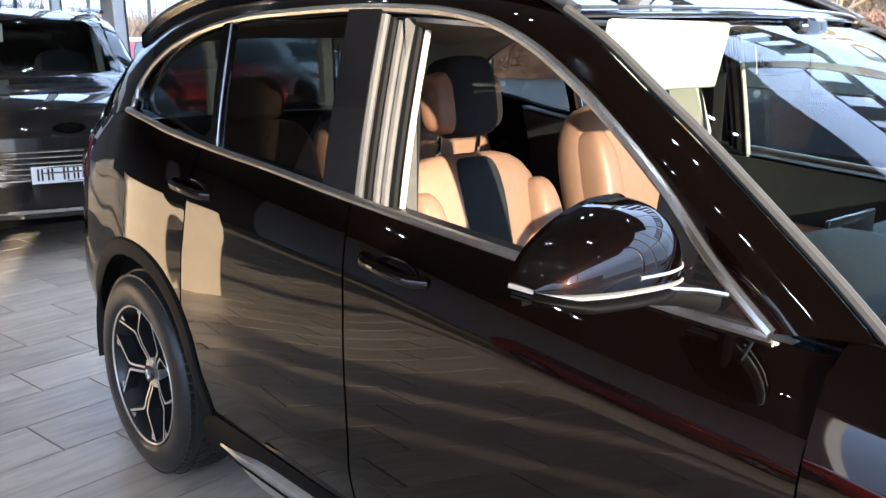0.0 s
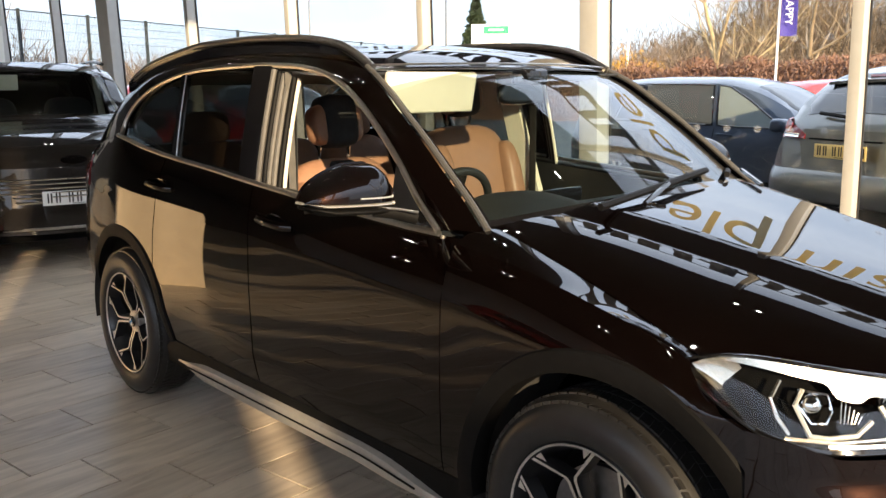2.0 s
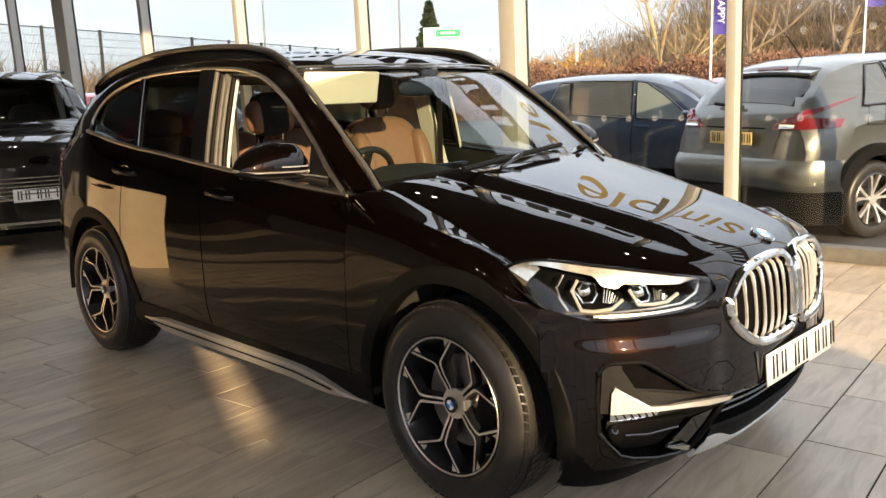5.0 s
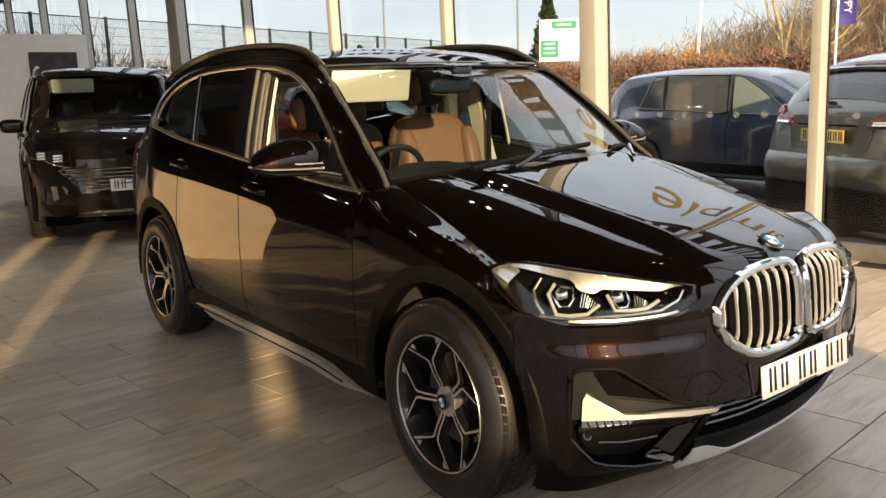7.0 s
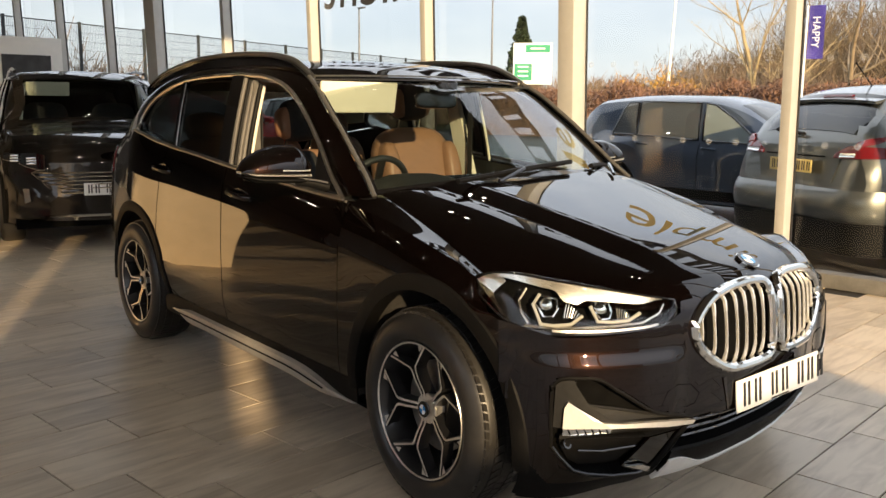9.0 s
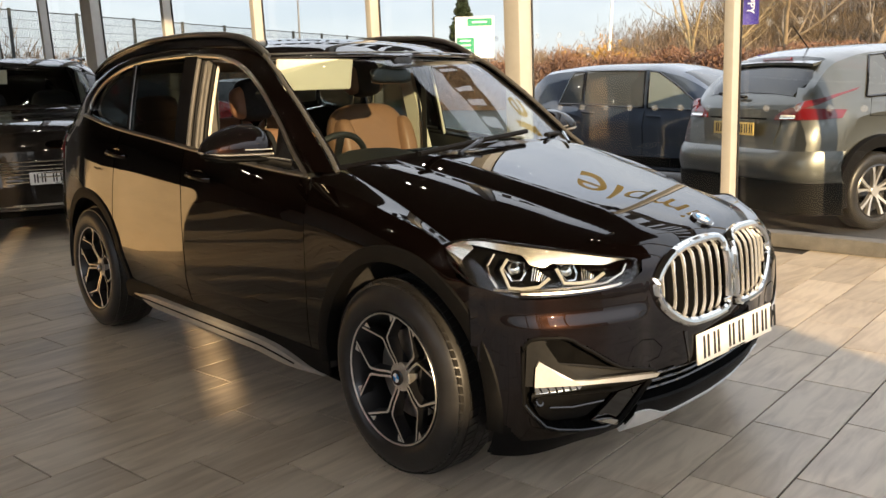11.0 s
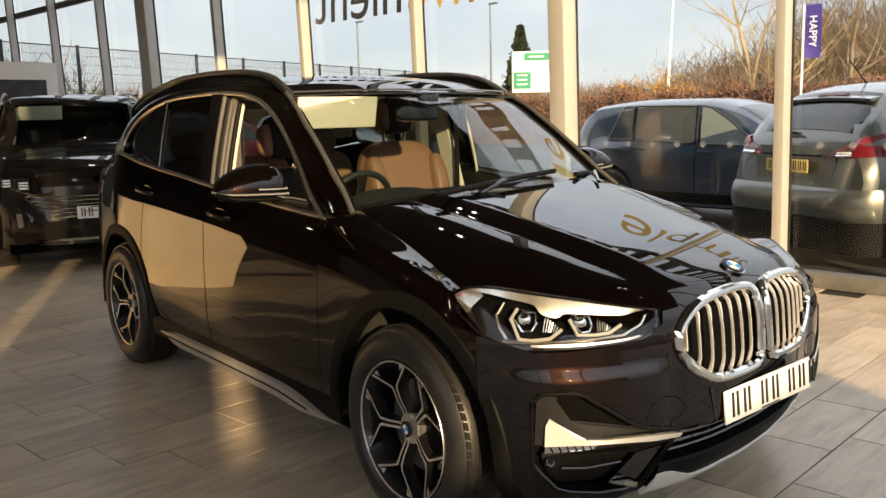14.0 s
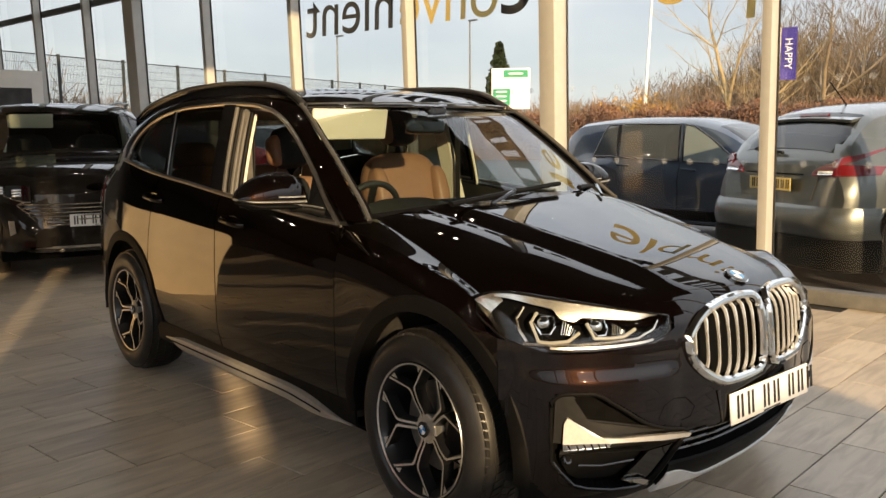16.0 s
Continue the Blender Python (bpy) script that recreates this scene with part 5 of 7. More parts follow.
    for y0 in (-0.435, 0.435):
        v = part("sun_visor", box_bm(0.022, 0.39, 0.135, (0, 0, 0), 0.010, 3), M_CREAM, CAR, "cream sun visor folded down")
        v.matrix_basis = pose(0.285, y0, 1.365, 0, 12 if y0 < 0 else 70, 0)
        if y0 > 0:
            v.matrix_basis = pose(0.13, y0, 1.425, 0, 80, 0)
        bar("visor_hinge", [(0.24, y0 - 0.20, 1.425), (0.24, y0 + 0.20, 1.425)], 0.006, M_DASH, CAR, 6)
    mir = cushion("rear_view_mirror", (0.035, 0.25, 0.075), pose(0.33, -0.045, 1.355, 0, -8, 6), M_GLOSSBLACK, CAR, 3.4, "black interior mirror")
    part("mirror_glass", box_bm(0.002, 0.225, 0.055, (-0.018, 0, 0), 0.0), M_CHROME, mir)
    part("sensor_pod", box_bm(0.09, 0.11, 0.06, (0.33, 0, 1.415), 0.02, 3, m=None), M_GLOSSBLACK, CAR)
    for s in (-1, 1):
        # door linings
        P = np.array([[(x, s * (float(side_y(x, z)) - 0.07), z) for z in np.linspace(0.42, float(BELT(x)) - 0.015, 6)] for x in np.linspace(-1.2, 0.78, 24)])
        patch("door_lining", P, M_DASH, CAR, 0.02, s < 0)
        P = np.array([[(x, s * (float(side_y(x, BELT(x))) - dy), float(BELT(x)) - 0.003) for dy in (0.012, 0.075)] for x in np.linspace(-1.2, 0.76, 24)])
        patch("door_top", P, M_DASH, CAR, 0.0)
        bar("arm_rest", [(-0.15, s * 0.77, 0.80), (0.1, s * 0.77, 0.79), (0.45, s * 0.77, 0.82)], 0.03, M_LEATHER, CAR, 10)
        # pillar trims of the cabin
        A = along([(q[0] + 0.015, q[1] - 0.035, q[2] - 0.012) for q in DLO_IN[:14]], 50)
        B = along([(q[0], q[1] - 0.02, q[2] - 0.03) for q in DLO_OUT[:14]], 50)
        P = np.stack([A, B], 1)
        P[:, :, 1] *= s
        P = draw_all(P)
        patch("pillar_trim", P[:14], M_DASH, CAR, 0.01, s > 0)
        patch("pillar_trim", P[13:], M_CREAM, CAR, 0.01, s > 0)
        # B pillar: black outside, layered seals and cream trim inside
        def lean(x, z):
            return x - 0.10 * (z - 1.05) ** 1.0 * 0.35
        P = np.array([[(lean(x, z) + 0.0, s * (float(pane_y(x, z)) + 0.004), z) for z in np.linspace(float(BELT(x)) + 0.004, float(UP_TOP(x)), 10)] for x in np.linspace(-0.385, -0.262, 5)])
        patch("pillar_cover", P, M_GLOSSBLACK, CAR, 0.03, s > 0, "gloss black door pillar cover")
        for x, y, r, mm in ((-0.252, 0.004, 0.011, M_SEAL), (-0.236, 0.018, 0.010, M_CLAD), (-0.219, 0.028, 0.010, M_SEAL), (-0.203, 0.040, 0.011, M_SEAL), (-0.186, 0.052, 0.011, M_CLAD), (-0.170, 0.064, 0.007, M_CREAM)):
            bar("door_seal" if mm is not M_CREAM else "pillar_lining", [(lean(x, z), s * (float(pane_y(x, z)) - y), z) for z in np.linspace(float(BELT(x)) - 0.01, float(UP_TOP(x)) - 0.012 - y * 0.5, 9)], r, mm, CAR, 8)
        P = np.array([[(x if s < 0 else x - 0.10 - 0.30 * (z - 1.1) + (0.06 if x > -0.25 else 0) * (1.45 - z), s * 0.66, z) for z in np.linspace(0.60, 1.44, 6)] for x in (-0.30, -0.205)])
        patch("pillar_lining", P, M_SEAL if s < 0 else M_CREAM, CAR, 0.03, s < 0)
        bar("seat_belt", [(-0.235, s * 0.64, 1.30), (-0.24, s * 0.645, 1.0), (-0.25, s * 0.65, 0.60)], 0.022, M_DASH, CAR, 6, flat=0.15)
        # panes
        def pane(name, xa, xb, n=16):
            P = np.array([[(x, s * float(pane_y(x, z)), z) for z in np.linspace(float(BELT(x)) + 0.004, float(UP_TOP(x)) - 0.004, 10)] for x in np.linspace(xa, xb, n)])
            patch(name, P, M_TINT, CAR, 0, s > 0, "smoked privacy glass")
        pane("rear_door_glass", -0.905, -0.385)
        pane("quarter_glass", -1.462, -0.955)
        if s > 0:
            P = np.array([[(x, s * float(pane_y(x, z)), z) for z in np.linspace(float(BELT(x)) + 0.004, float(UP_TOP(x)) - 0.004, 10)] for x in np.linspace(-0.26, 0.70, 16)])
            patch("front_door_glass", P, M_WSGLASS, CAR, 0, True, "clear door glass")
        P = np.array([[(x - 0.10 * (z - 1.1), s * (float(pane_y(x, z)) + 0.003), z) for z in np.linspace(float(BELT(x)) + 0.004, float(UP_TOP(x)) - 0.002, 8)] for x in (-0.955, -0.94, -0.905)])
        patch("window_divider", P, M_GLOSSBLACK, CAR, 0.02, s > 0)
        bar("divider_edge", [(-0.90 - 0.10 * (z - 1.1), s * (float(pane_y(-0.90, z)) + 0.008), z) for z in np.linspace(1.108, 1.44, 8)], 0.003, M_SATIN, CAR, 6)
        # door mirror
        dm = new("door_mirror")
        dm.parent = CAR
        dm.matrix_basis = pose(0.590, -1.000, 1.112) if s < 0 else pose(0.50, 0.93, 1.10)
        tagged(dm, "dark brown door mirror with silver lower strip")
        mirror_housing(dm, s)
        P = np.array([[(x, s * (float(pane_y(x, z)) + 0.004), z) for z in np.linspace(0.995, float(UP_TOP(x)) - 0.004, 5)] for x in np.linspace(0.52, 0.725, 8)])
        patch("mirror_triangle", P, M_GLOSSBLACK, CAR, 0.015, s > 0)
        # door handles over shallow dishes
        for x0, x1, z in ((-0.165, 0.045, 0.935), (-1.06, -0.86, 0.992)):
            yy = lambda x: s * (float(side_y(x, z)) + 0.022)
            hd = bar("door_handle", [(x0, s * (float(side_y(x0, z)) - 0.002), z + 0.008), (x0 + 0.03, yy(x0 + 0.03), z + 0.006), ((x0 + x1) / 2, yy((x0 + x1) / 2) + s * 0.004, z), (x1 - 0.03, yy(x1 - 0.03), z - 0.006), (x1, s * (float(side_y(x1, z)) - 0.002), z - 0.008)], 0.014, M_PAINT, CAR, 10, flat=0.8)
            bar("handle_dish", [((x0 + x1) / 2 + 0.075 * math.cos(a), s * (float(side_y((x0 + x1) / 2, z)) + 0.001), z - 0.004 + 0.030 * math.sin(a)) for a in np.linspace(0, 2 * math.pi, 25)[:-1]], 0.0025, M_GLOSSBLACK, CAR, 5, True)
        # roof rail on its plinth
        R = along([(0.205, 0.612, 1.447), (0.12, 0.606, 1.488), (0.0, 0.60, 1.530), (-0.25, 0.596, 1.560), (-0.6, 0.594, 1.571), (-0.95, 0.594, 1.566), (-1.28, 0.597, 1.534), (-1.55, 0.602, 1.487), (-1.72, 0.606, 1.43)], 60)
        bar("roof_rail", [(x, s * y, z) for x, y, z in R], 0.0135, M_SATIN, CAR, 10, flat=0.85, label="satin silver roof rail")
        P = np.array([[(x, s * (y + dy), z - dz) for dy, dz in ((0.004, 0.012), (0.006, 0.06))] for x, y, z in R])
        patch("rail_plinth", P, M_GLOSSBLACK, CAR, 0.02, s < 0)
        # tail lamp
        P = np.array([[(x, s * (float(side_y(x, z)) + 0.006), z) for z in np.linspace(0.87 + 0.16 * (x + 2.19), 1.065 + 0.02 * (x + 2.19), 6)] for x in np.linspace(-2.185, -1.86, 12)])
        patch("tail_lamp", P, M_REDLENS, CAR, 0.02, s > 0, "red tail lamp")
    # wipers on the cowl
    part("cowl", box_bm(0.16, 1.34, 0.04, (0.92, 0, 0.965), 0.01), M_DARK, CAR)
    for a, b in (((1.05, -0.50, 1.060), (0.945, 0.24, 1.100)), ((0.965, 0.36, 1.078), (0.76, 0.70, 1.055))):
        bar("wiper_blade", [drawn_in(q) for q in (a, (np.array(a) + b) / 2 + np.array([0.012, 0, 0.006]), b)], 0.011, M_CLAD, CAR, 6, label="black wiper blade")
        mid = (np.array(a) + b) / 2
        bar("wiper_arm", [(1.045, mid[1] - 0.16, 1.050), tuple(mid + np.array([0.016, 0, 0.012]))], 0.008, M_GLOSSBLACK, CAR, 6)
    # frit: black border of the windscreen
    G = along(DLO_OUT[0:7], 24)
    for s in (-1, 1):
        P = np.array([[(x - 0.006 + (0.165 * (1 - i / 23) + 0.130 * i / 23) * (1 - u * u), s * u * (ye - 0.012), ze - 0.000 + (0.052 * (1 - i / 23) + 0.006 * i / 23) * (1 - u * u)) for u in (0.965, 0.985, 1.0)] for i, (x, ye, ze) in enumerate(G)])
        patch("windscreen_border", draw_all(P), M_GLOSSBLACK, CAR, 0)
    P = np.array([[(x - 0.004 + 0.165 * (1 - u * u), u * (ye - 0.012), ze + 0.052 * (1 - u * u)) for x, ye, ze in G[:2]] for u in np.linspace(-1, 1, 25)])
    patch("windscreen_border", draw_all(P), M_GLOSSBLACK, CAR, 0)
    P = np.array([[(x - 0.004 + 0.13 * (1 - u * u), u * (ye - 0.012), ze + 0.002 + 0.008 * (1 - u * u)) for x, ye, ze in G[-2:]] for u in np.linspace(-1, 1, 25)])
    patch("windscreen_border", draw_all(P), M_GLOSSBLACK, CAR, 0)
    # grey seal beside the glass; satin bar stands in for the roof edge's reflection
    for s in (-1, 1):
        bar("windscreen_seal", [drawn_in((x + 0.010, s * (ye - 0.010), ze + 0.004)) for x, ye, ze in G], 0.0095, M_SEALGREY, CAR, 8, label="grey windscreen edge strip")
    bar("roof_edge", [(G[-1][0] + 0.004 + 0.13 * (1 - u * u), u * (G[-1][1] - 0.012), G[-1][2] + 0.008 + 0.008 * (1 - u * u)) for u in np.linspace(-1, 1, 21)], 0.004, M_SATIN, CAR, 6)
    # aerial fin
    bm = box_bm(0.16, 0.035, 0.07, (-1.35, 0, 1.545), 0.015, 3)
    for v in bm.verts:
        if v.co.z > 1.55:
            v.co.x -= 0.05
            v.co.y *= 0.4
    part("aerial_fin", bm, M_PAINT, CAR)


M_SEALGREY = mat("grey_edge_strip", (0.06, 0.058, 0.055), 0.55, 0.0, 0, 30, 0.1)
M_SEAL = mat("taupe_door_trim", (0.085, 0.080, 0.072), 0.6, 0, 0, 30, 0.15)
front_trim()
cabin()


# ---- outside: ground, fence, hedge, trees, posts, sign ----
GZ = -0.014
ground = part("ground", box_bm(900, 900, 0.2, (0, 0, GZ - 0.1)), M_ASPHALT, None)
tagged(ground, "damp dark asphalt car park reaching the horizon", "ground", "", "structure")
M_STEEL = mat("galvanised_steel", (0.16, 0.165, 0.17), 0.5, 0.6, 0, 20, 0.15)
M_DARKSTEEL = mat("dark_green_steel", (0.022, 0.026, 0.026), 0.5, 0.2, 0, 20, 0.2)
M_BARK = mat("pale_sunlit_bark", (0.34, 0.26, 0.14), 0.85, 0, 0, 6, 0.35, 0.5, 60)
M_TWIG = mat("brown_twigs", (0.24, 0.155, 0.085), 0.9, 0, 0, 3, 0.3)
M_TWIG2 = mat("grey_brown_twigs", (0.22, 0.165, 0.105), 0.9, 0, 0, 3, 0.3)
M_TWIG3 = mat("dull_brown_twigs", (0.115, 0.080, 0.045), 0.9, 0, 0, 3, 0.35)
M_RUST = mat("rust_brown_leaves", (0.165, 0.088, 0.055), 0.85, 0, 0, 1.5, 0.45)
M_SCRUB = mat("brown_scrub", (0.19, 0.135, 0.09), 0.9, 0, 0, 0.6, 0.45)
M_CONIFER = mat("dark_conifer", (0.018, 0.030, 0.010), 0.9, 0, 0, 2, 0.4)
M_LEAFY = mat("yellow_leaves", (0.40, 0.22, 0.03), 0.8, 0, 0, 3, 0.3)
M_SIGNW = mat("white_sign", (0.75, 0.76, 0.74), 0.5)
M_SIGNG = mat("green_sign", (0.02, 0.26, 0.13), 0.5)
M_FLAG = mat("purple_banner_cloth", (0.055, 0.04, 0.24), 0.7, 0, 0, 5, 0.15)
M_LINE = mat("worn_road_paint", (0.45, 0.43, 0.36), 0.7, 0, 0, 14, 0.35)
M_GRASS = mat("dull_winter_grass", (0.06, 0.075, 0.025), 0.95, 0, 0, 0.8, 0.4)


def parking_lines():
    for k, (x, y, a, n) in enumerate(((1.5, 5.0, 70, 4.6), (-1.7, 6.0, 70, 4.4), (4.6, 5.2, 70, 4.6))):
        ob = part("bay_line", box_bm(n, 0.10, 0.006, (n / 2, 0, 0)), M_LINE, None, "", False)
        ob.matrix_basis = pose(x, y, GZ + 0.004, 0, 0, a)
        tagged(ob, "worn pale parking bay line on asphalt", "marking", "bay lines", "structure")
    ob = part("verge", box_bm(170, 60, 0.12, (0, 30, 0), 0.05), M_GRASS, None, "", False)
    ob.matrix_basis = pose(-22, 30.5, GZ + 0.03, 0, 0, 22)
    tagged(ob, "dull green grass verge behind a kerb", "verge", "", "structure")


def leaf_cloud(rng, n, place, size, flat=0.35):
    """Many small quads, each turned at random: verts and faces."""
    v, f = [], []
    for _ in range(n):
        c = Vector(place())
        q = Euler((rng.uniform(0, 6.28), rng.uniform(0, 6.28), rng.uniform(0, 6.28))).to_matrix()
        s = size * rng.uniform(0.6, 1.4)
        b = len(v)
        for a, e in ((-1, -flat), (1, -flat), (1, flat), (-1, flat)):
            v.append(tuple(c + q @ Vector((a * s, e * s, 0))))
        f.append((b, b + 1, b + 2, b + 3))
    return v, f


def hedge(name, label, a, b, h, depth, material, n, seed, size, extra=None):
    """A long uneven hedge from a to b: a lumpy dark core under a coat of small leaves."""
    rng = random.Random(seed)
    A, B = Vector((*a, 0)), Vector((*b, 0))
    d = (B - A)
    L = d.length
    d.normalize()
    nrm = Vector((-d.y, d.x, 0))
    top = lambda u: h * (0.80 + 0.20 * noise.noise((u * L * 0.25, seed, 0)) + 0.14 * noise.noise((u * L * 0.9, seed, 3)))
    v, f = [], []
    m = int(L / 0.7)
    for i in range(m + 1):
        u = i / m
        t = top(u) * 0.86
        p = A + d * (u * L)
        for k, (w, z) in enumerate(((-0.5, 0), (-0.45, 0.6), (-0.2, 0.97), (0.2, 1.0), (0.5, 0.6), (0.5, 0))):
            v.append(tuple(p + nrm * (w * depth * (0.8 + 0.3 * noise.noise((u * L * 0.8, k, seed)))) + Vector((0, 0, GZ + t * z))))
    for i in range(m):
        for k in range(5):
            q = i * 6 + k
            f.append((q, q + 6, q + 7, q + 1))
    ob = put(name, mesh_from(name, v, f, material, True, 80))

    def place():
        u = rng.random()
        t = top(u)
        z = t * (1 - rng.random() ** 1.6 * 0.9) * (0.9 + 0.22 * rng.random())
        return A + d * (u * L) + nrm * (rng.uniform(-0.55, 0.45) * depth * 0.95) + Vector((0, 0, GZ + z))
    v, f = leaf_cloud(rng, n, place, size)
    lf = put("leaves", mesh_from("leaves", v, f, extra or material, False), ob)
    return tagged(ob, label, "hedge", "", "stuff")


def bare_tree(label, x, y, height, seed, trunk_r, material, twig, spread=0.5, levels=5, lean=0.0, leaves=0):
    """A leafless tree: tapered trunk that forks again and again, with fine twigs."""
    rng = random.Random(seed)
    tree = thing("tree", label, "tree", pose(x, y, GZ))
    V, F, TV, TF = [], [], [], []
    tips = []

    def limb(p, d, length, r, level):
        n = 4
        pts, rad = [p.copy()], [r]
        q = p.copy()
        dd = d.copy()
        for i in range(n):
            dd = (dd + Vector((rng.uniform(-1, 1), rng.uniform(-1, 1), rng.uniform(-0.3, 0.6))) * 0.12).normalized()
            q = q + dd * (length / n)
            pts.append(q.copy())
            rad.append(r * (1 - 0.42 * (i + 1) / n))
        tv, tf = tube([tuple(c) for c in pts], rad, 7 if level < 2 else (5 if level < 4 else 3))
        tgt = (V, F) if level < 3 else (TV, TF)
        b = len(tgt[0])
        tgt[0].extend(tv)
        tgt[1].extend([[b + k for k in face] for face in tf])
        if level >= levels:
            tips.append(q)
            return
        kids = 3 if level < levels - 1 else 4
        for k in range(kids + (2 if level == 0 else 0)):
            t = rng.uniform(0.45, 1.0) if k else 1.0
            s = pts[min(n, max(1, int(t * n)))]
            side = Vector((rng.uniform(-1, 1), rng.uniform(-1, 1), rng.uniform(-0.1, 0.7))).normalized()
            nd = (dd * (1.0 if k == 0 else 0.55) + side * (spread if k else 0.25)).normalized()
            limb(s, nd, length * rng.uniform(0.55, 0.78), r * (0.58 if k == 0 else 0.42), level + 1)
    limb(Vector((0, 0, 0)), Vector((lean, 0, 1)).normalized(), height * 0.34, trunk_r, 0)
    put("trunk", mesh_from("trunk", V, F, material, True, 60), tree)
    put("crown", mesh_from("crown", TV, TF, twig, False), tree, "fine bare twigs")
    if leaves:
        def place():
            c = rng.choice(tips)
            return c + Vector((rng.gauss(0, 0.15), rng.gauss(0, 0.15), rng.gauss(0, 0.15)))
        v, f = leaf_cloud(rng, leaves, place, 0.05)
        put("leaves", mesh_from("leaves", v, f, M_LEAFY, False), tree, "last yellow leaves")
    return tree


def conifer(x, y, h, seed):
    rng = random.Random(seed)
    tree = thing("tree", "dark green conifer with a pointed crown", "tree", pose(x, y, GZ))
    put("trunk", mesh_from("trunk", *tube([(0, 0, 0), (0, 0, h * 0.5), (0, 0, h * 0.96)], [0.22, 0.14, 0.03], 8), M_BARK), tree)

    def place():
        z = rng.random() ** 0.8
        r = 0.22 * h * (1 - z) ** 0.8 * math.sqrt(rng.random()) * (0.8 + 0.4 * rng.random())
        a = rng.uniform(0, 6.28)
        return (r * math.cos(a), r * math.sin(a), h * (0.12 + 0.88 * z))
    v, f = leaf_cloud(rng, 3500, place, 0.22)
    put("crown", mesh_from("crown", v, f, M_CONIFER, False), tree)


def scrub(label, a, b, h, depth, n, seed, material, size):
    """A far thicket of bare shrubs: thin upright twigs in uneven clumps."""
    rng = random.Random(seed)
    v, f = [], []
    A, B = Vector((*a, GZ)), Vector((*b, GZ))
    for _ in range(n):
        u = rng.random()
        lump = 0.55 + 0.45 * noise.noise((u * 9.0, seed, 0)) + 0.25 * noise.noise((u * 31.0, seed, 2))
        p = A.lerp(B, u) + Vector((rng.uniform(-1, 1), rng.uniform(-1, 1), 0)) * depth / 2
        hh = max(0.4, h * lump * rng.uniform(0.55, 1.0))
        z = hh * rng.random() ** 0.7
        q = Euler((rng.uniform(-0.7, 0.7), rng.uniform(-0.7, 0.7), rng.uniform(0, 6.28))).to_matrix()
        s, w = size * rng.uniform(0.6, 1.5), size * 0.030
        b0 = len(v)
        for a2, e in ((-w, 0), (w, 0), (w * 0.4, 1), (-w * 0.4, 1)):
            v.append(tuple(p + Vector((0, 0, z)) + q @ Vector((a2, 0, e * s))))
        f.append((b0, b0 + 1, b0 + 2, b0 + 3))
    ob = put("thicket", mesh_from("thicket", v, f, material, False))
    return tagged(ob, label, "thicket", "", "stuff")


def mesh_fence():
    """Security fence of welded mesh panels on posts, running off past the end of the hall."""
    fence = thing("fence", "tall grey welded mesh fence on steel posts", "fence")
    pts = [Vector((-19.5 - 0.95 * 2.5 * k * 0.46, -1.5 + 2.5 * k * 0.889, GZ)) for k in range(13)]
    H = 3.5
    for p in pts:
        ob = part("post", box_bm(0.08, 0.08, H + 0.1, (0, 0, H / 2)), M_DARKSTEEL, fence, "", False)
        ob.matrix_basis = Matrix.Translation(p)
    for p, q in zip(pts[:-1], pts[1:]):
        v, f = [], []
        d = (q - p)
        n = 44
        for i in range(1, n):
            c = p + d * (i / n)
            b = len(v)
            s = d.normalized() * 0.0062
            for e in (-1, 1):
                v += [tuple(c + s * e), tuple(c + s * e + Vector((0, 0, H)))]
            f.append((b, b + 1, b + 3, b + 2))
        for z in np.linspace(0.1, H, 15):
            b = len(v)
            w = 0.005 if abs(z - H) > 0.05 else 0.016
            v += [tuple(p + Vector((0, 0, z - w))), tuple(q + Vector((0, 0, z - w))), tuple(q + Vector((0, 0, z + w))), tuple(p + Vector((0, 0, z + w)))]
            f.append((b, b + 1, b + 2, b + 3))
        put("mesh_panel", mesh_from("mesh_panel", v, f, M_DARKSTEEL, False), fence)


def lamp_post(x, y, h, lean=0.0, base=False, head=True):
    lp = thing("street_lamp", "slim grey street lamp post" if head else "slim pale pole with a white foot", "street lamp", pose(x, y, GZ, 0, lean, 0))
    part("pole", cyl_bm(0.09, 0.05, h, (0, 0, h / 2), 12), M_STEEL if head else M_SIGNW, lp)
    if head:
        part("head", box_bm(0.75, 0.22, 0.10, (0.32, 0, h), 0.03), M_STEEL, lp)
    if base:
        part("foot", cyl_bm(0.55, 0.08, 1.4, (0, 0, 1.3), 4), M_SIGNW, lp)


def flag(x, y, h, yaw, word=True):
    fl = thing("banner", "purple feather banner on a white pole", "flag", pose(x, y, GZ, 0, 0, yaw))
    part("pole", cyl_bm(0.035, 0.025, h, (0, 0, h / 2), 10), M_SIGNW, fl)
    n, k = 8, 14
    P = np.array([[(0.04 + 0.40 * i / (n - 1), 0.05 * math.sin(3.0 * i / n + 2.0 * j / k), h - 1.35 + 1.35 * j / (k - 1)) for j in range(k)] for i in range(n)])
    patch("cloth", P, M_FLAG, fl, 0.004)
    if word:
        t = words("HAPPY", 1.0, M_SIGNW)
        ob = put("lettering", t, fl, "white lettering", pose(0.16, -0.08, h - 0.30, 90, 90, 0) @ Matrix.Scale(0.78, 4))


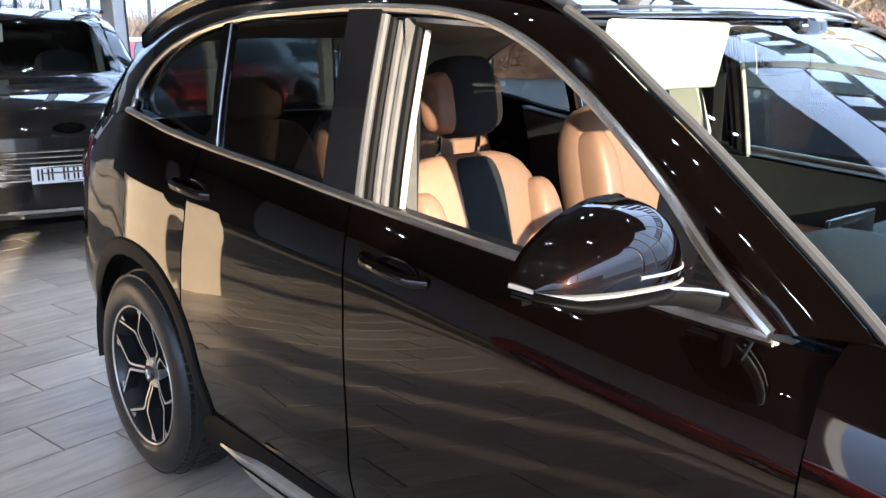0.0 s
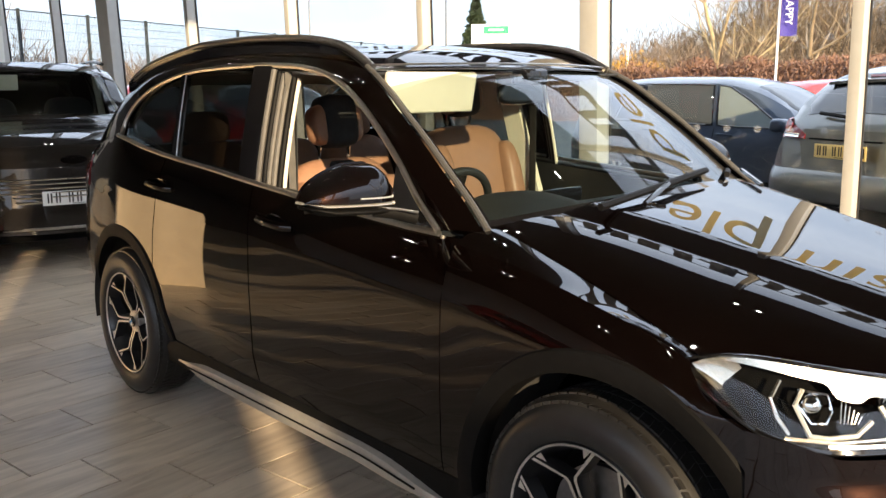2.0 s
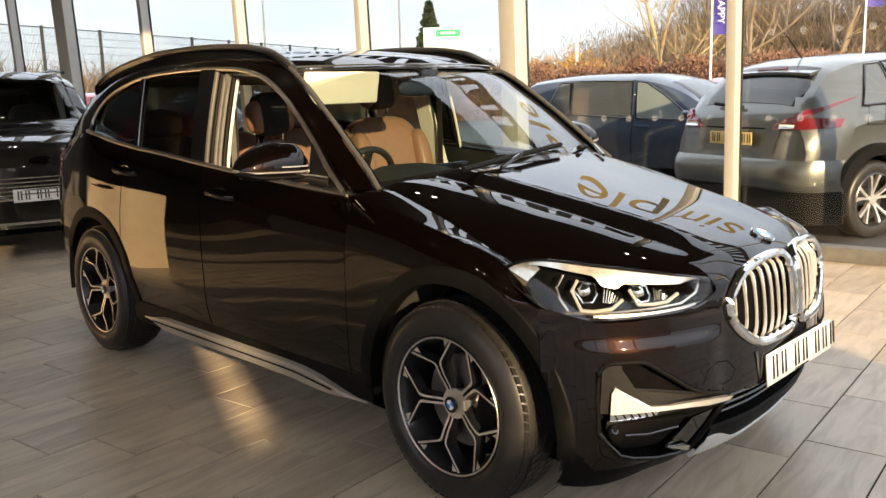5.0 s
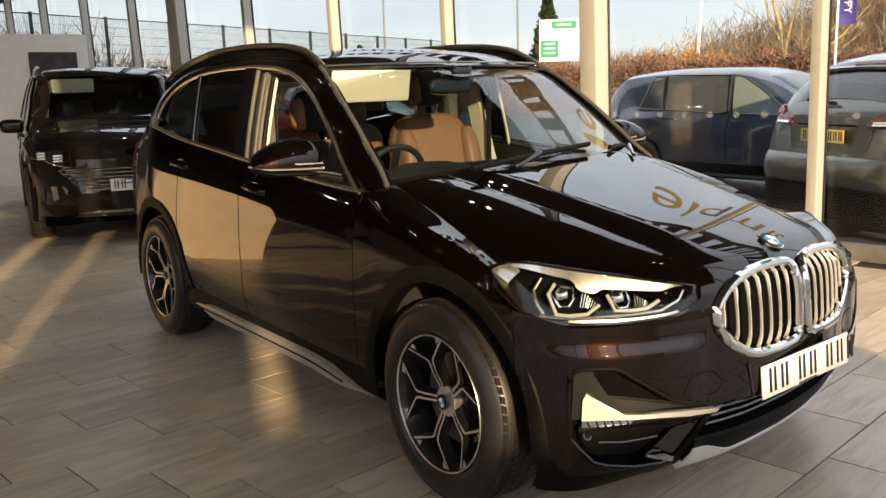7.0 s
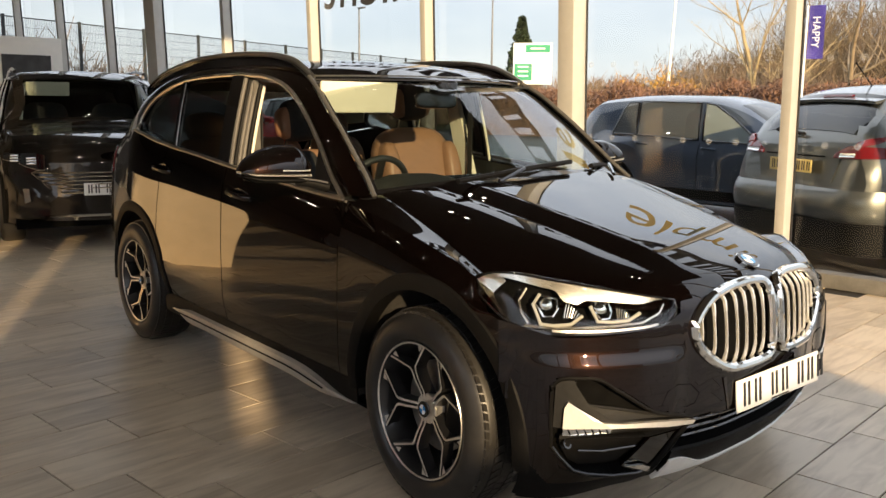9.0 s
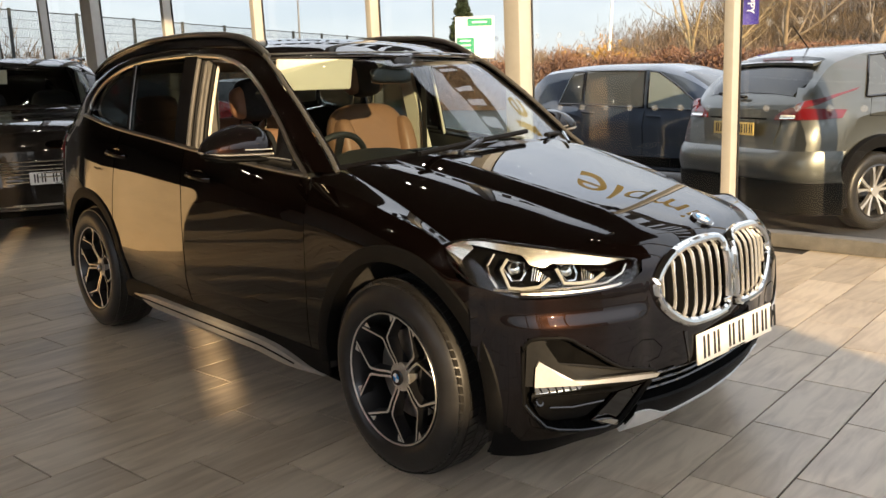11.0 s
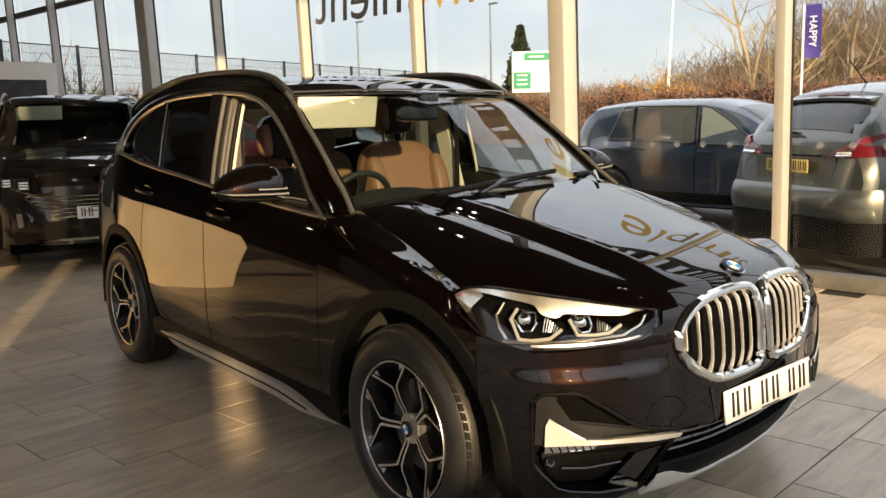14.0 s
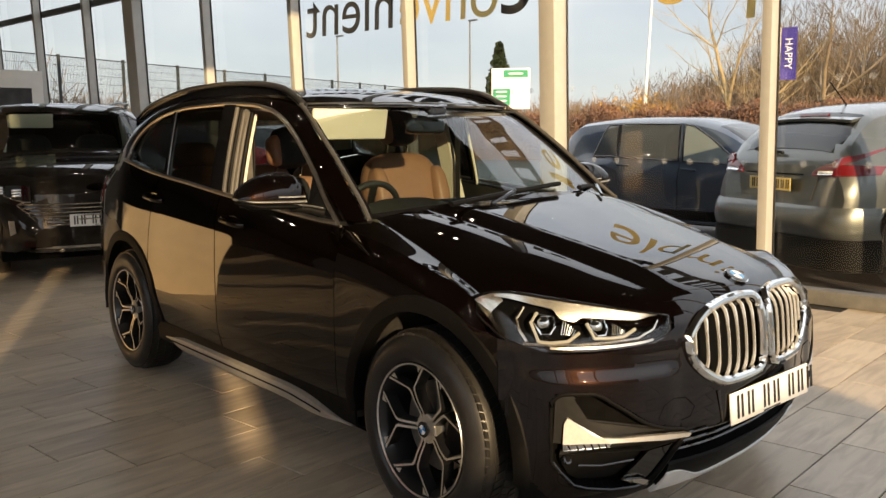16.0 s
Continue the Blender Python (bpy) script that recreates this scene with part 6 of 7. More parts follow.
def words(text, width, material):
    """Built-in lettering as a mesh, `width` wide, its base line on x from 0."""
    cu = bpy.data.curves.new("lettering", "FONT")
    cu.body = text
    cu.size = 1.0
    cu.extrude = 0.002
    ob = bpy.data.objects.new("lettering", cu)
    scene.collection.objects.link(ob)
    dg = bpy.context.evaluated_depsgraph_get()
    me = bpy.data.meshes.new_from_object(ob.evaluated_get(dg))
    bpy.data.objects.remove(ob)
    bpy.data.curves.remove(cu)
    xs = [v.co.x for v in me.vertices]
    k = width / (max(xs) - min(xs))
    me.transform(Matrix.Translation((-min(xs) * k, 0, 0)) @ Matrix.Diagonal((k, k, 1, 1)))
    me.materials.clear()
    me.materials.append(material)
    return me


def sign_board(x, y, yaw):
    sb = thing("road_sign", "white and green direction board on two posts", "sign", pose(x, y, GZ, 0, 0, yaw))
    for e in (-0.7, 0.7):
        part("post", cyl_bm(0.06, 0.06, 4.2, (e, 0, 2.1), 10), M_STEEL, sb)
    part("board", box_bm(1.9, 0.06, 2.0, (0, -0.06, 3.35), 0.02), M_SIGNW, sb)
    part("panel", box_bm(1.2, 0.02, 0.36, (0.25, -0.10, 4.08)), M_SIGNG, sb)
    part("panel", box_bm(0.85, 0.02, 0.80, (-0.45, -0.10, 2.95)), M_SIGNG, sb)
    for k in range(3):
        part("text_bar", box_bm(0.5, 0.02, 0.07, (-0.45, -0.12, 3.2 - 0.22 * k)), M_SIGNW, sb)
    part("text_bar", box_bm(0.7, 0.02, 0.08, (0.25, -0.12, 4.08)), M_SIGNW, sb)


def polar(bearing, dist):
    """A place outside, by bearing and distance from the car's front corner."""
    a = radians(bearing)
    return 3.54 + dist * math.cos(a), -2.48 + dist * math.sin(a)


parking_lines()
mesh_fence()
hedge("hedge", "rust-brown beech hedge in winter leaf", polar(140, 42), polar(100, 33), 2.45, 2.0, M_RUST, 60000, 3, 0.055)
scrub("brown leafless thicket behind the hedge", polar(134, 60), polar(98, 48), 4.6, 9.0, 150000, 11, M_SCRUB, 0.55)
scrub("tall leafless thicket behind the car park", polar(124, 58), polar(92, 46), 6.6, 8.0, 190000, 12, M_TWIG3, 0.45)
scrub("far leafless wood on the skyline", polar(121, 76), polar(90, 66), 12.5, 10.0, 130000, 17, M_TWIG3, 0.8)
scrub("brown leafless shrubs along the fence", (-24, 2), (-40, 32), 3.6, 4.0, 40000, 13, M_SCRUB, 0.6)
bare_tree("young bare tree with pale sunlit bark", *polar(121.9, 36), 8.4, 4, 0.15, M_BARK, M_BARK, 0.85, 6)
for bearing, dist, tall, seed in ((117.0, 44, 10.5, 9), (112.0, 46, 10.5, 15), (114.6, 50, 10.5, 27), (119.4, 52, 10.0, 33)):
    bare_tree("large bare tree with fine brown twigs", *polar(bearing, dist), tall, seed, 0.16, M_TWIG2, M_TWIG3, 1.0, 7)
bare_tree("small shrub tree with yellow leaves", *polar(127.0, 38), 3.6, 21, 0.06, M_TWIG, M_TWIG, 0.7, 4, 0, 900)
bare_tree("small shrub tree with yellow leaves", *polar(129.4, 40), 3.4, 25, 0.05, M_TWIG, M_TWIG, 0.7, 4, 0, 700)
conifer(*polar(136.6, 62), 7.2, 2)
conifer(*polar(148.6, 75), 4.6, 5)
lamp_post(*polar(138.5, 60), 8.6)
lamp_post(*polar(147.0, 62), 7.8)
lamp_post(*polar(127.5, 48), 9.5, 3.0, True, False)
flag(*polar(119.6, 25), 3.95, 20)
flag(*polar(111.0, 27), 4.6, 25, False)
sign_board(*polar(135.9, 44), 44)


# ---- other cars ----
def plain_wheel(parent, x, y, r, w, spokes, rim_mat, out, twin=False):
    """A wheel of another car; out is the side of its face (-1 or 1)."""
    wh = new("wheel")
    wh.parent = parent
    wh.matrix_basis = pose(x, y, r, 0, 0, 0 if out < 0 else 180)
    h = w / 2
    ri = r * 0.68
    put("tyre", mesh_from("tyre", *revolve([(ri, -h + 0.01), (ri + 0.02, -h), (r - 0.03, -h - 0.004), (r - 0.008, -h + 0.015), (r, -h + 0.04), (r, h - 0.04), (r - 0.02, h), (ri, h)], 48), M_RUBBER, True, 50), wh)
    put("rim", mesh_from("rim", *revolve([(ri + 0.004, -h + 0.008), (ri - 0.008, -h + 0.002), (ri - 0.014, -h + 0.012), (ri - 0.03, 0.0), (0.0, 0.03)], 48), M_RIMDARK, True, 40), wh)
    bm = bmesh.new()
    for k in range(spokes):
        a0 = 2 * math.pi * k / spokes + math.pi / 2
        for sd in ((-1, 1) if twin else (0,)):
            rows = []
            for q, hw in ((0.03, 0.020), (ri * 0.45, 0.016), (ri * 0.8, 0.020), (ri - 0.004, 0.028)):
                aa = a0 + sd * (0.10 + 0.16 * q / ri)
                yy = -h + 0.006 + 0.035 * (1 - q / ri)
                hw2 = hw * (0.6 if twin else 1.0)
                c, s_ = math.cos(aa), math.sin(aa)
                rows.append([bm.verts.new((q * c - e * hw2 * s_, yy + (0.03 if abs(e) > 1 else 0), q * s_ + e * hw2 * c)) for e in (-1.2, -1, 1, 1.2)])
            for p, q in zip(rows[:-1], rows[1:]):
                for i in range(3):
                    bm.faces.new((p[i], p[i + 1], q[i + 1], q[i]))
    cyl_bm(0.035, 0.045, 0.04, (0, -h + 0.045, 0), 20, bm, m=pose(0, 0, 0, 90))
    part("spokes", bm, rim_mat, wh, "alloy spokes and hub", True, 25)
    return wh


def other_car(label, m, paint, L, Wd, H, axle_f, axle_r, r, top, belt, bonnet, glass_x, rim=(5, False), group="", clad=False, tail=(0.70, 0.88, 0.97)):
    """A car along +x. top: (x, z) roof line from tail to nose; belt: (x, z); bonnet: x where the screen meets the bonnet;
    glass_x: x of the tail glass base, tail glass top, screen top, and pillar positions."""
    car = thing("car", label, "car", m, group)
    tz, bz = spline([p[0] for p in top], [p[1] for p in top]), spline([p[0] for p in belt], [p[1] for p in belt])
    xr, xf = top[0][0], top[-1][0]
    half = Wd / 2
    wx = spline([xr, xr + 0.12, xr + 0.5, xr + 1.2, xf - 1.2, xf - 0.55, xf - 0.2, xf], [half * tail[0], half * tail[1], half * tail[2], half, half, half * 0.96, half * 0.82, half * 0.60])
    z_low = 0.22

    def section(x):
        zt, zb = float(tz(x)), float(bz(x))
        w = float(wx(x))
        zb = min(zb, zt - 0.02)
        lo = z_low + 0.10 * smoothstep(xf - 0.25, xf, x) + 0.12 * smoothstep(xr + 0.25, xr, x)
        a = max(float(arch(x, axle_f, r + 0.045, 0)), float(arch(x, axle_r, r + 0.045, 0)))
        a = a - 0.345 + r if a > 0 else 0
        lo = max(lo, a)
        pts = [(w - 0.10, lo + 0.001), (w - 0.015, lo + 0.012)]
        for t in (0.25, 0.5, 0.72, 0.9):
            z = lo + (zb - lo) * t
            pts.append((w - 0.028 * math.sin(math.pi * t) + (0.012 if 0.6 < t < 0.8 else 0) - 0.05 * max(0, t - 0.72) / 0.28, z))
        pts.append((w - 0.075, zb))
        tall = smoothstep(0.05, 0.35, zt - zb)
        wr = (w - 0.075) * (1 - tall) * 0.97 + (w - 0.24) * tall
        for t, k in ((0.35, 0.30), (0.70, 0.66), (0.92, 1.0)):
            pts.append(((w - 0.075) + (wr - (w - 0.075)) * k, zb + (zt - zb) * t * (0.97 if tall > 0.5 else 0.8)))
        pts.append((wr * 0.86, zt - 0.012))
        pts.append((wr * 0.5, zt + 0.010))
        pts.append((0.0, zt + 0.018))
        return pts
    xs = np.unique(np.concatenate([np.linspace(xr, xf, 90), np.linspace(axle_f - r - 0.05, axle_f + r + 0.05, 25), np.linspace(axle_r - r - 0.05, axle_r + r + 0.05, 25)]))
    S = np.array([[(x, -y, z) for y, z in section(x)] + [(x, y, z) for y, z in section(x)[-2::-1]] for x in xs])
    body = patch("body", S, paint, car, 0, False, sharp=30)
    for k, flip in ((0, False), (-1, True)):
        c = S[k]
        v = [tuple(q) for q in c]
        put("end_panel", mesh_from("end_panel", v, [list(range(len(v)))], paint, False), car)
    part("underside", box_bm(xf - xr - 0.3, Wd - 0.25, 0.08, ((xf + xr) / 2, 0, 0.24)), M_DARK, car)
    nrow = len(section(0))

    def strip(name, xa, xb, r0, r1, material, off=0.006, n=16, lab="", s=-1, slant=(0, 0), rows=4):
        P = np.zeros((n, rows, 3))
        for i, u in enumerate(np.linspace(0, 1, n)):
            for j, b in enumerate(np.linspace(0, 1, rows)):
                x = (xa + slant[0] * b) * (1 - u) + (xb + slant[1] * b) * u
                sec = section(x)
                rr = r0 + (r1 - r0) * b
                k = min(int(rr), nrow - 2)
                f = rr - k
                y = sec[k][0] * (1 - f) + sec[k + 1][0] * f
                z = sec[k][1] * (1 - f) + sec[k + 1][1] * f
                P[i, j] = (x, s * (y + off), z + off * 0.25)
        pane = patch(name, P, material, car, 0 if material in (M_TINTB, M_FRONTB) else 0.008, s > 0, lab)
        if material in (M_TINTB, M_FRONTB):
            edge = list(P[:, 0]) + list(P[-1, 1:]) + list(P[-2::-1, -1]) + list(P[0, -2:0:-1])
            bar("window_seal", [tuple(q) for q in edge], 0.010, M_GLOSSBLACK, pane, 5, True)
        return pane
    tb, tt, st, p1, p2 = glass_x
    for s in (-1, 1):
        strip("quarter_window", max(tb + 0.22, p1 - 0.40), p1 - 0.03, 6.15, 8.75, M_TINTB, s=s, slant=(0.15, -0.06), lab="dark tinted window")
        strip("rear_window", p1, p2 - 0.03, 6.15, 8.85, M_TINTB, s=s, slant=(-0.06, -0.06), lab="dark tinted window")
        strip("front_window", p2 + 0.03, bonnet - 0.20, 6.15, 8.85, M_FRONTB, s=s, slant=(-0.06, st - bonnet - 0.02), lab="opaque window, pale grey for light showing through")
        for xa in (p2, axle_f - 0.42 - r * 0.1):
            bar("door_seam", [(xa, s * (section(xa)[k][0] + 0.002), section(xa)[k][1]) for k in (2, 3, 4, 5, 6)], 0.0035, M_DARK, car, 5)
        strip("sill", axle_r + r + 0.05, axle_f - r - 0.05, 0.2, 1.9, M_CLAD, 0.008, s=s)
        for ax in (axle_f, axle_r):
            plain_wheel(car, ax, s * (half - 0.115), r, 0.21, rim[0], M_RIMFACE, s, rim[1])
            if clad:
                a = np.linspace(radians(-16), radians(196), 34)
                P = np.array([[(ax + q * math.cos(w), s * (float(wx(ax)) + dy), r + q * math.sin(w)) for q, dy in ((r + 0.150, -0.010), (r + 0.135, 0.022), (r + 0.045, 0.026), (r + 0.035, -0.06))] for w in a])
                patch("arch_cladding", P, M_CLAD, car, 0)
            lin = np.array([[(ax + (r + 0.05) * math.cos(w), s * y, r + (r + 0.05) * math.sin(w)) for y in (half - 0.03, half - 0.35)] for w in np.linspace(radians(-20), radians(200), 24)])
            patch("arch_liner", lin, M_DARK, car, 0)
        for hx in (p2 + 0.16 - 0.95, p2 + 0.14):
            sec = section(hx)
            bar("door_handle", [(hx - 0.09, s * (sec[5][0] + 0.01), sec[5][1] + 0.01), (hx, s * (sec[5][0] + 0.032), sec[5][1] + 0.008), (hx + 0.09, s * (sec[5][0] + 0.01), sec[5][1])], 0.014, paint, car, 8)
        # door mirror
        mx = bonnet - 0.30
        dm = cushion("door_mirror", (0.16, 0.22, 0.14), pose(mx, s * (half + 0.05), float(bz(mx)) + 0.06), paint, car, 2.8)
    # screens
    def screen(name, xa, xb, rows, lab):
        P = np.zeros((rows, 13, 3))
        for i, t in enumerate(np.linspace(0, 1, rows)):
            x = xa + (xb - xa) * t
            sec = section(x)
            k = 6.4 + (9.6 - 6.4) * t
            kk = min(int(k), nrow - 2)
            ye = sec[kk][0]
            for j, u in enumerate(np.linspace(-1, 1, 13)):
                zz = np.interp(abs(u) * ye, [q[0] for q in sec[:5:-1]], [q[1] for q in sec[:5:-1]])
                P[i, j] = (x, u * ye * 0.93, zz + 0.010)
        return patch(name, P, M_SCREENB, car, 0, False, lab)
    screen("windscreen", bonnet - 0.02, st + 0.03, 10, "raked windscreen")
    screen("rear_screen", tb, tt, 10, "dark tail window")
    return car, section


M_SCREENB = mat("dark_screen_glass", (0.016, 0.019, 0.020), 0.03, 0, 0, spec=0.5, ior=1.55)
# opaque front panes: pale grey stands in for light showing through the cabin
M_FRONTB = mat("opaque_see_through_grey", (0.16, 0.19, 0.19), 0.03, 0, 0, spec=0.6, ior=1.6)
# opaque dark panes, their base grey lifted a little for light showing through
M_TINTB = mat("dark_car_glass", (0.055, 0.062, 0.066), 0.03, 0, 0, spec=0.6, ior=1.7)


def simple_lamp(name, parent, pts, material, label):
    bm = bmesh.new()
    vs = [bm.verts.new(p) for p in pts]
    f = bm.faces.new(vs)
    r = bmesh.ops.extrude_face_region(bm, geom=[f])
    up = [g for g in r["geom"] if isinstance(g, bmesh.types.BMVert)]
    n = f.normal.copy()
    bm.normal_update()
    bmesh.ops.translate(bm, vec=(0, 0, 0), verts=up)
    return part(name, bm, material, parent, label, True, 30)


def number_plate(car, x, y, z, front, yellow=False):
    return bars_plate("number_plate", car, pose(x, y, z, 0, 0, 90 if front else -90), M_PLATEY if yellow else M_PLATEW, (2, 2, 3), label="yellow number plate with black bars" if yellow else "white number plate with black bars")


def dark_suv():
    car, sec = other_car("dark grey SUV with chrome grille bars, parked in the showroom", pose(-6.79, 0.45, 0, 0, 0, -10), M_BRONZEPAINT, 4.61, 1.88, 1.67, 1.36, -1.35, 0.35,
                         [(-2.36, 0.70), (-2.33, 1.0), (-2.2, 1.15), (-1.95, 1.45), (-1.6, 1.59), (-0.8, 1.655), (0, 1.645), (0.40, 1.57), (1.06, 1.14), (1.25, 1.09), (1.8, 1.01), (2.08, 0.93), (2.21, 0.78), (2.26, 0.50)],
                         [(-2.36, 0.92), (-1.5, 1.10), (0, 1.03), (1.0, 1.0), (1.8, 0.90), (2.26, 0.50)], 1.06, (-2.15, -1.9, 0.40, -1.05, -0.10), (5, True))
    xn = 2.27
    P = np.array([[(xn - 0.30 * abs(u) ** 3 - 0.05 * (v - 0.4) ** 2, u * 0.80, 0.27 + 0.52 * v) for v in np.linspace(0, 1, 10)] for u in np.linspace(-1, 1, 25)])
    patch("front_bumper", P, M_BRONZEPAINT, car, 0.02, False)
    hexa = [(-0.60, 0.735), (-0.66, 0.70), (-0.52, 0.555), (-0.42, 0.525), (0.42, 0.525), (0.52, 0.555), (0.66, 0.70), (0.60, 0.735)]
    pt = lambda a, b, o: (xn + 0.012 - 0.30 * abs(a / 0.80) ** 3 - 0.05 * ((b - 0.27) / 0.52 - 0.4) ** 2 + o, a, b)
    slab(hexa, pt, 0.012, "grille", M_DARK, car)
    bar("grille_frame", [pt(a, b, 0.014) for a, b in hexa], 0.012, M_CHROME, car, 6, True)
    for z in (0.565, 0.60, 0.635, 0.67, 0.705):
        w = 0.50 + 0.16 * min(1, (z - 0.545) / 0.16)
        bar("grille_bar", [pt(a, z, 0.016) for a in np.linspace(-w, w, 13)], 0.0075, M_CHROME, car, 6)
    slab([(-0.62, 0.42), (-0.52, 0.31), (0.52, 0.31), (0.62, 0.42), (0.50, 0.47), (-0.50, 0.47)], pt, 0.010, "lower_intake", M_DARK, car)
    bar("lip_bar", [pt(a, 0.318, 0.016) for a in np.linspace(-0.60, 0.60, 13)], 0.012, M_SATIN, car, 6)
    for s in (-1, 1):
        hl = np.array([[(xn + 0.035 - 0.30 * (0.60 + 0.36 * u) ** 3 * 1.5 - 0.16 * u * u, s * (0.56 + 0.315 * u), 0.795 + 0.045 * u + (0.072 - 0.01 * u) * (v - 0.5) * 2 * (0.55 + 0.45 * math.sin(math.pi * min(1, u + 0.3)))) for v in np.linspace(0, 1, 5)] for u in np.linspace(0, 1, 14)])
        lamp = patch("headlamp", hl, M_GLOSSBLACK, car, 0.02, s < 0, "slim headlamp with a black housing")
        bar("lamp_line", [tuple(q) for q in hl[:, 0]], 0.007, M_CHROME, lamp, 6)
        for u in (0.36, 0.74):
            c = hl[int(u * 13), 2]
            for dz in (-0.024, 0.0, 0.024):
                part("lamp_facet", box_bm(0.030, 0.098, 0.019, (c[0] + 0.014, c[1], c[2] + dz), 0.006), M_CHROME, lamp)
        slab([(0.70, 0.56), (0.745, 0.56), (0.735, 0.43), (0.69, 0.45)], lambda a, b, o: (pt(a, b, o)[0] + 0.05, s * a, b), 0.014, "fog_lamp", M_CHROME, car)
    slab([(-0.06 * 1.7 * math.cos(a), 0.845 + 0.036 * math.sin(a)) for a in np.linspace(0, 2 * math.pi, 20)[:-1]], lambda a, b, o: (2.235 + o, a, b), 0.008, "badge", M_CHROME, car, "oval chrome badge")
    number_plate(car, xn + 0.025, 0.0, 0.555, True)
    # clear windscreen over the cabin: the shell is opened behind it
    for child in car.children:
        if child.name.startswith("windscreen"):
            child.data.materials[0] = M_WSGLASS
        elif child.name.startswith("body"):
            bm = bmesh.new()
            bm.from_mesh(child.data)
            gone = [f for f in bm.faces if 0.46 < f.calc_center_median().x < 1.02 and abs(f.calc_center_median().y) < 0.62 and f.calc_center_median().z > 1.10]
            bmesh.ops.delete(bm, geom=gone, context="FACES")
            bm.to_mesh(child.data)
            bm.free()
    part("dashboard", box_bm(0.30, 1.30, 0.10, (0.80, 0, 1.03), 0.03), M_DASH, car)
    v = part("sun_visor", box_bm(0.02, 0.42, 0.15, (0, 0, 0), 0.008), M_CREAM, car, "cream sun visor")
    v.matrix_basis = pose(0.40, -0.36, 1.46, 0, 20, 0)
    for s in (-1, 1):
        bar("pillar_lining", [(0.34, s * 0.58, 1.50), (0.62, s * 0.63, 1.32), (0.92, s * 0.68, 1.10)], 0.022, M_CREAM, car, 6)
        bar("belt_pillar", [(-0.12, s * 0.64, 1.52), (-0.16, s * 0.70, 1.05)], 0.035, M_CREAM, car, 6)
        cushion("seat_back", (0.16, 0.48, 0.60), pose(-0.10, s * 0.36, 1.02, 0, -14), M_BLACKCLOTH, car)
    for s in (-1, 1):
        bar("roof_rail", [(x, s * 0.66, z) for x, z in ((-1.7, 1.58), (-1.0, 1.67), (-0.3, 1.68), (0.2, 1.64))], 0.018, M_GLOSSBLACK, car, 6)


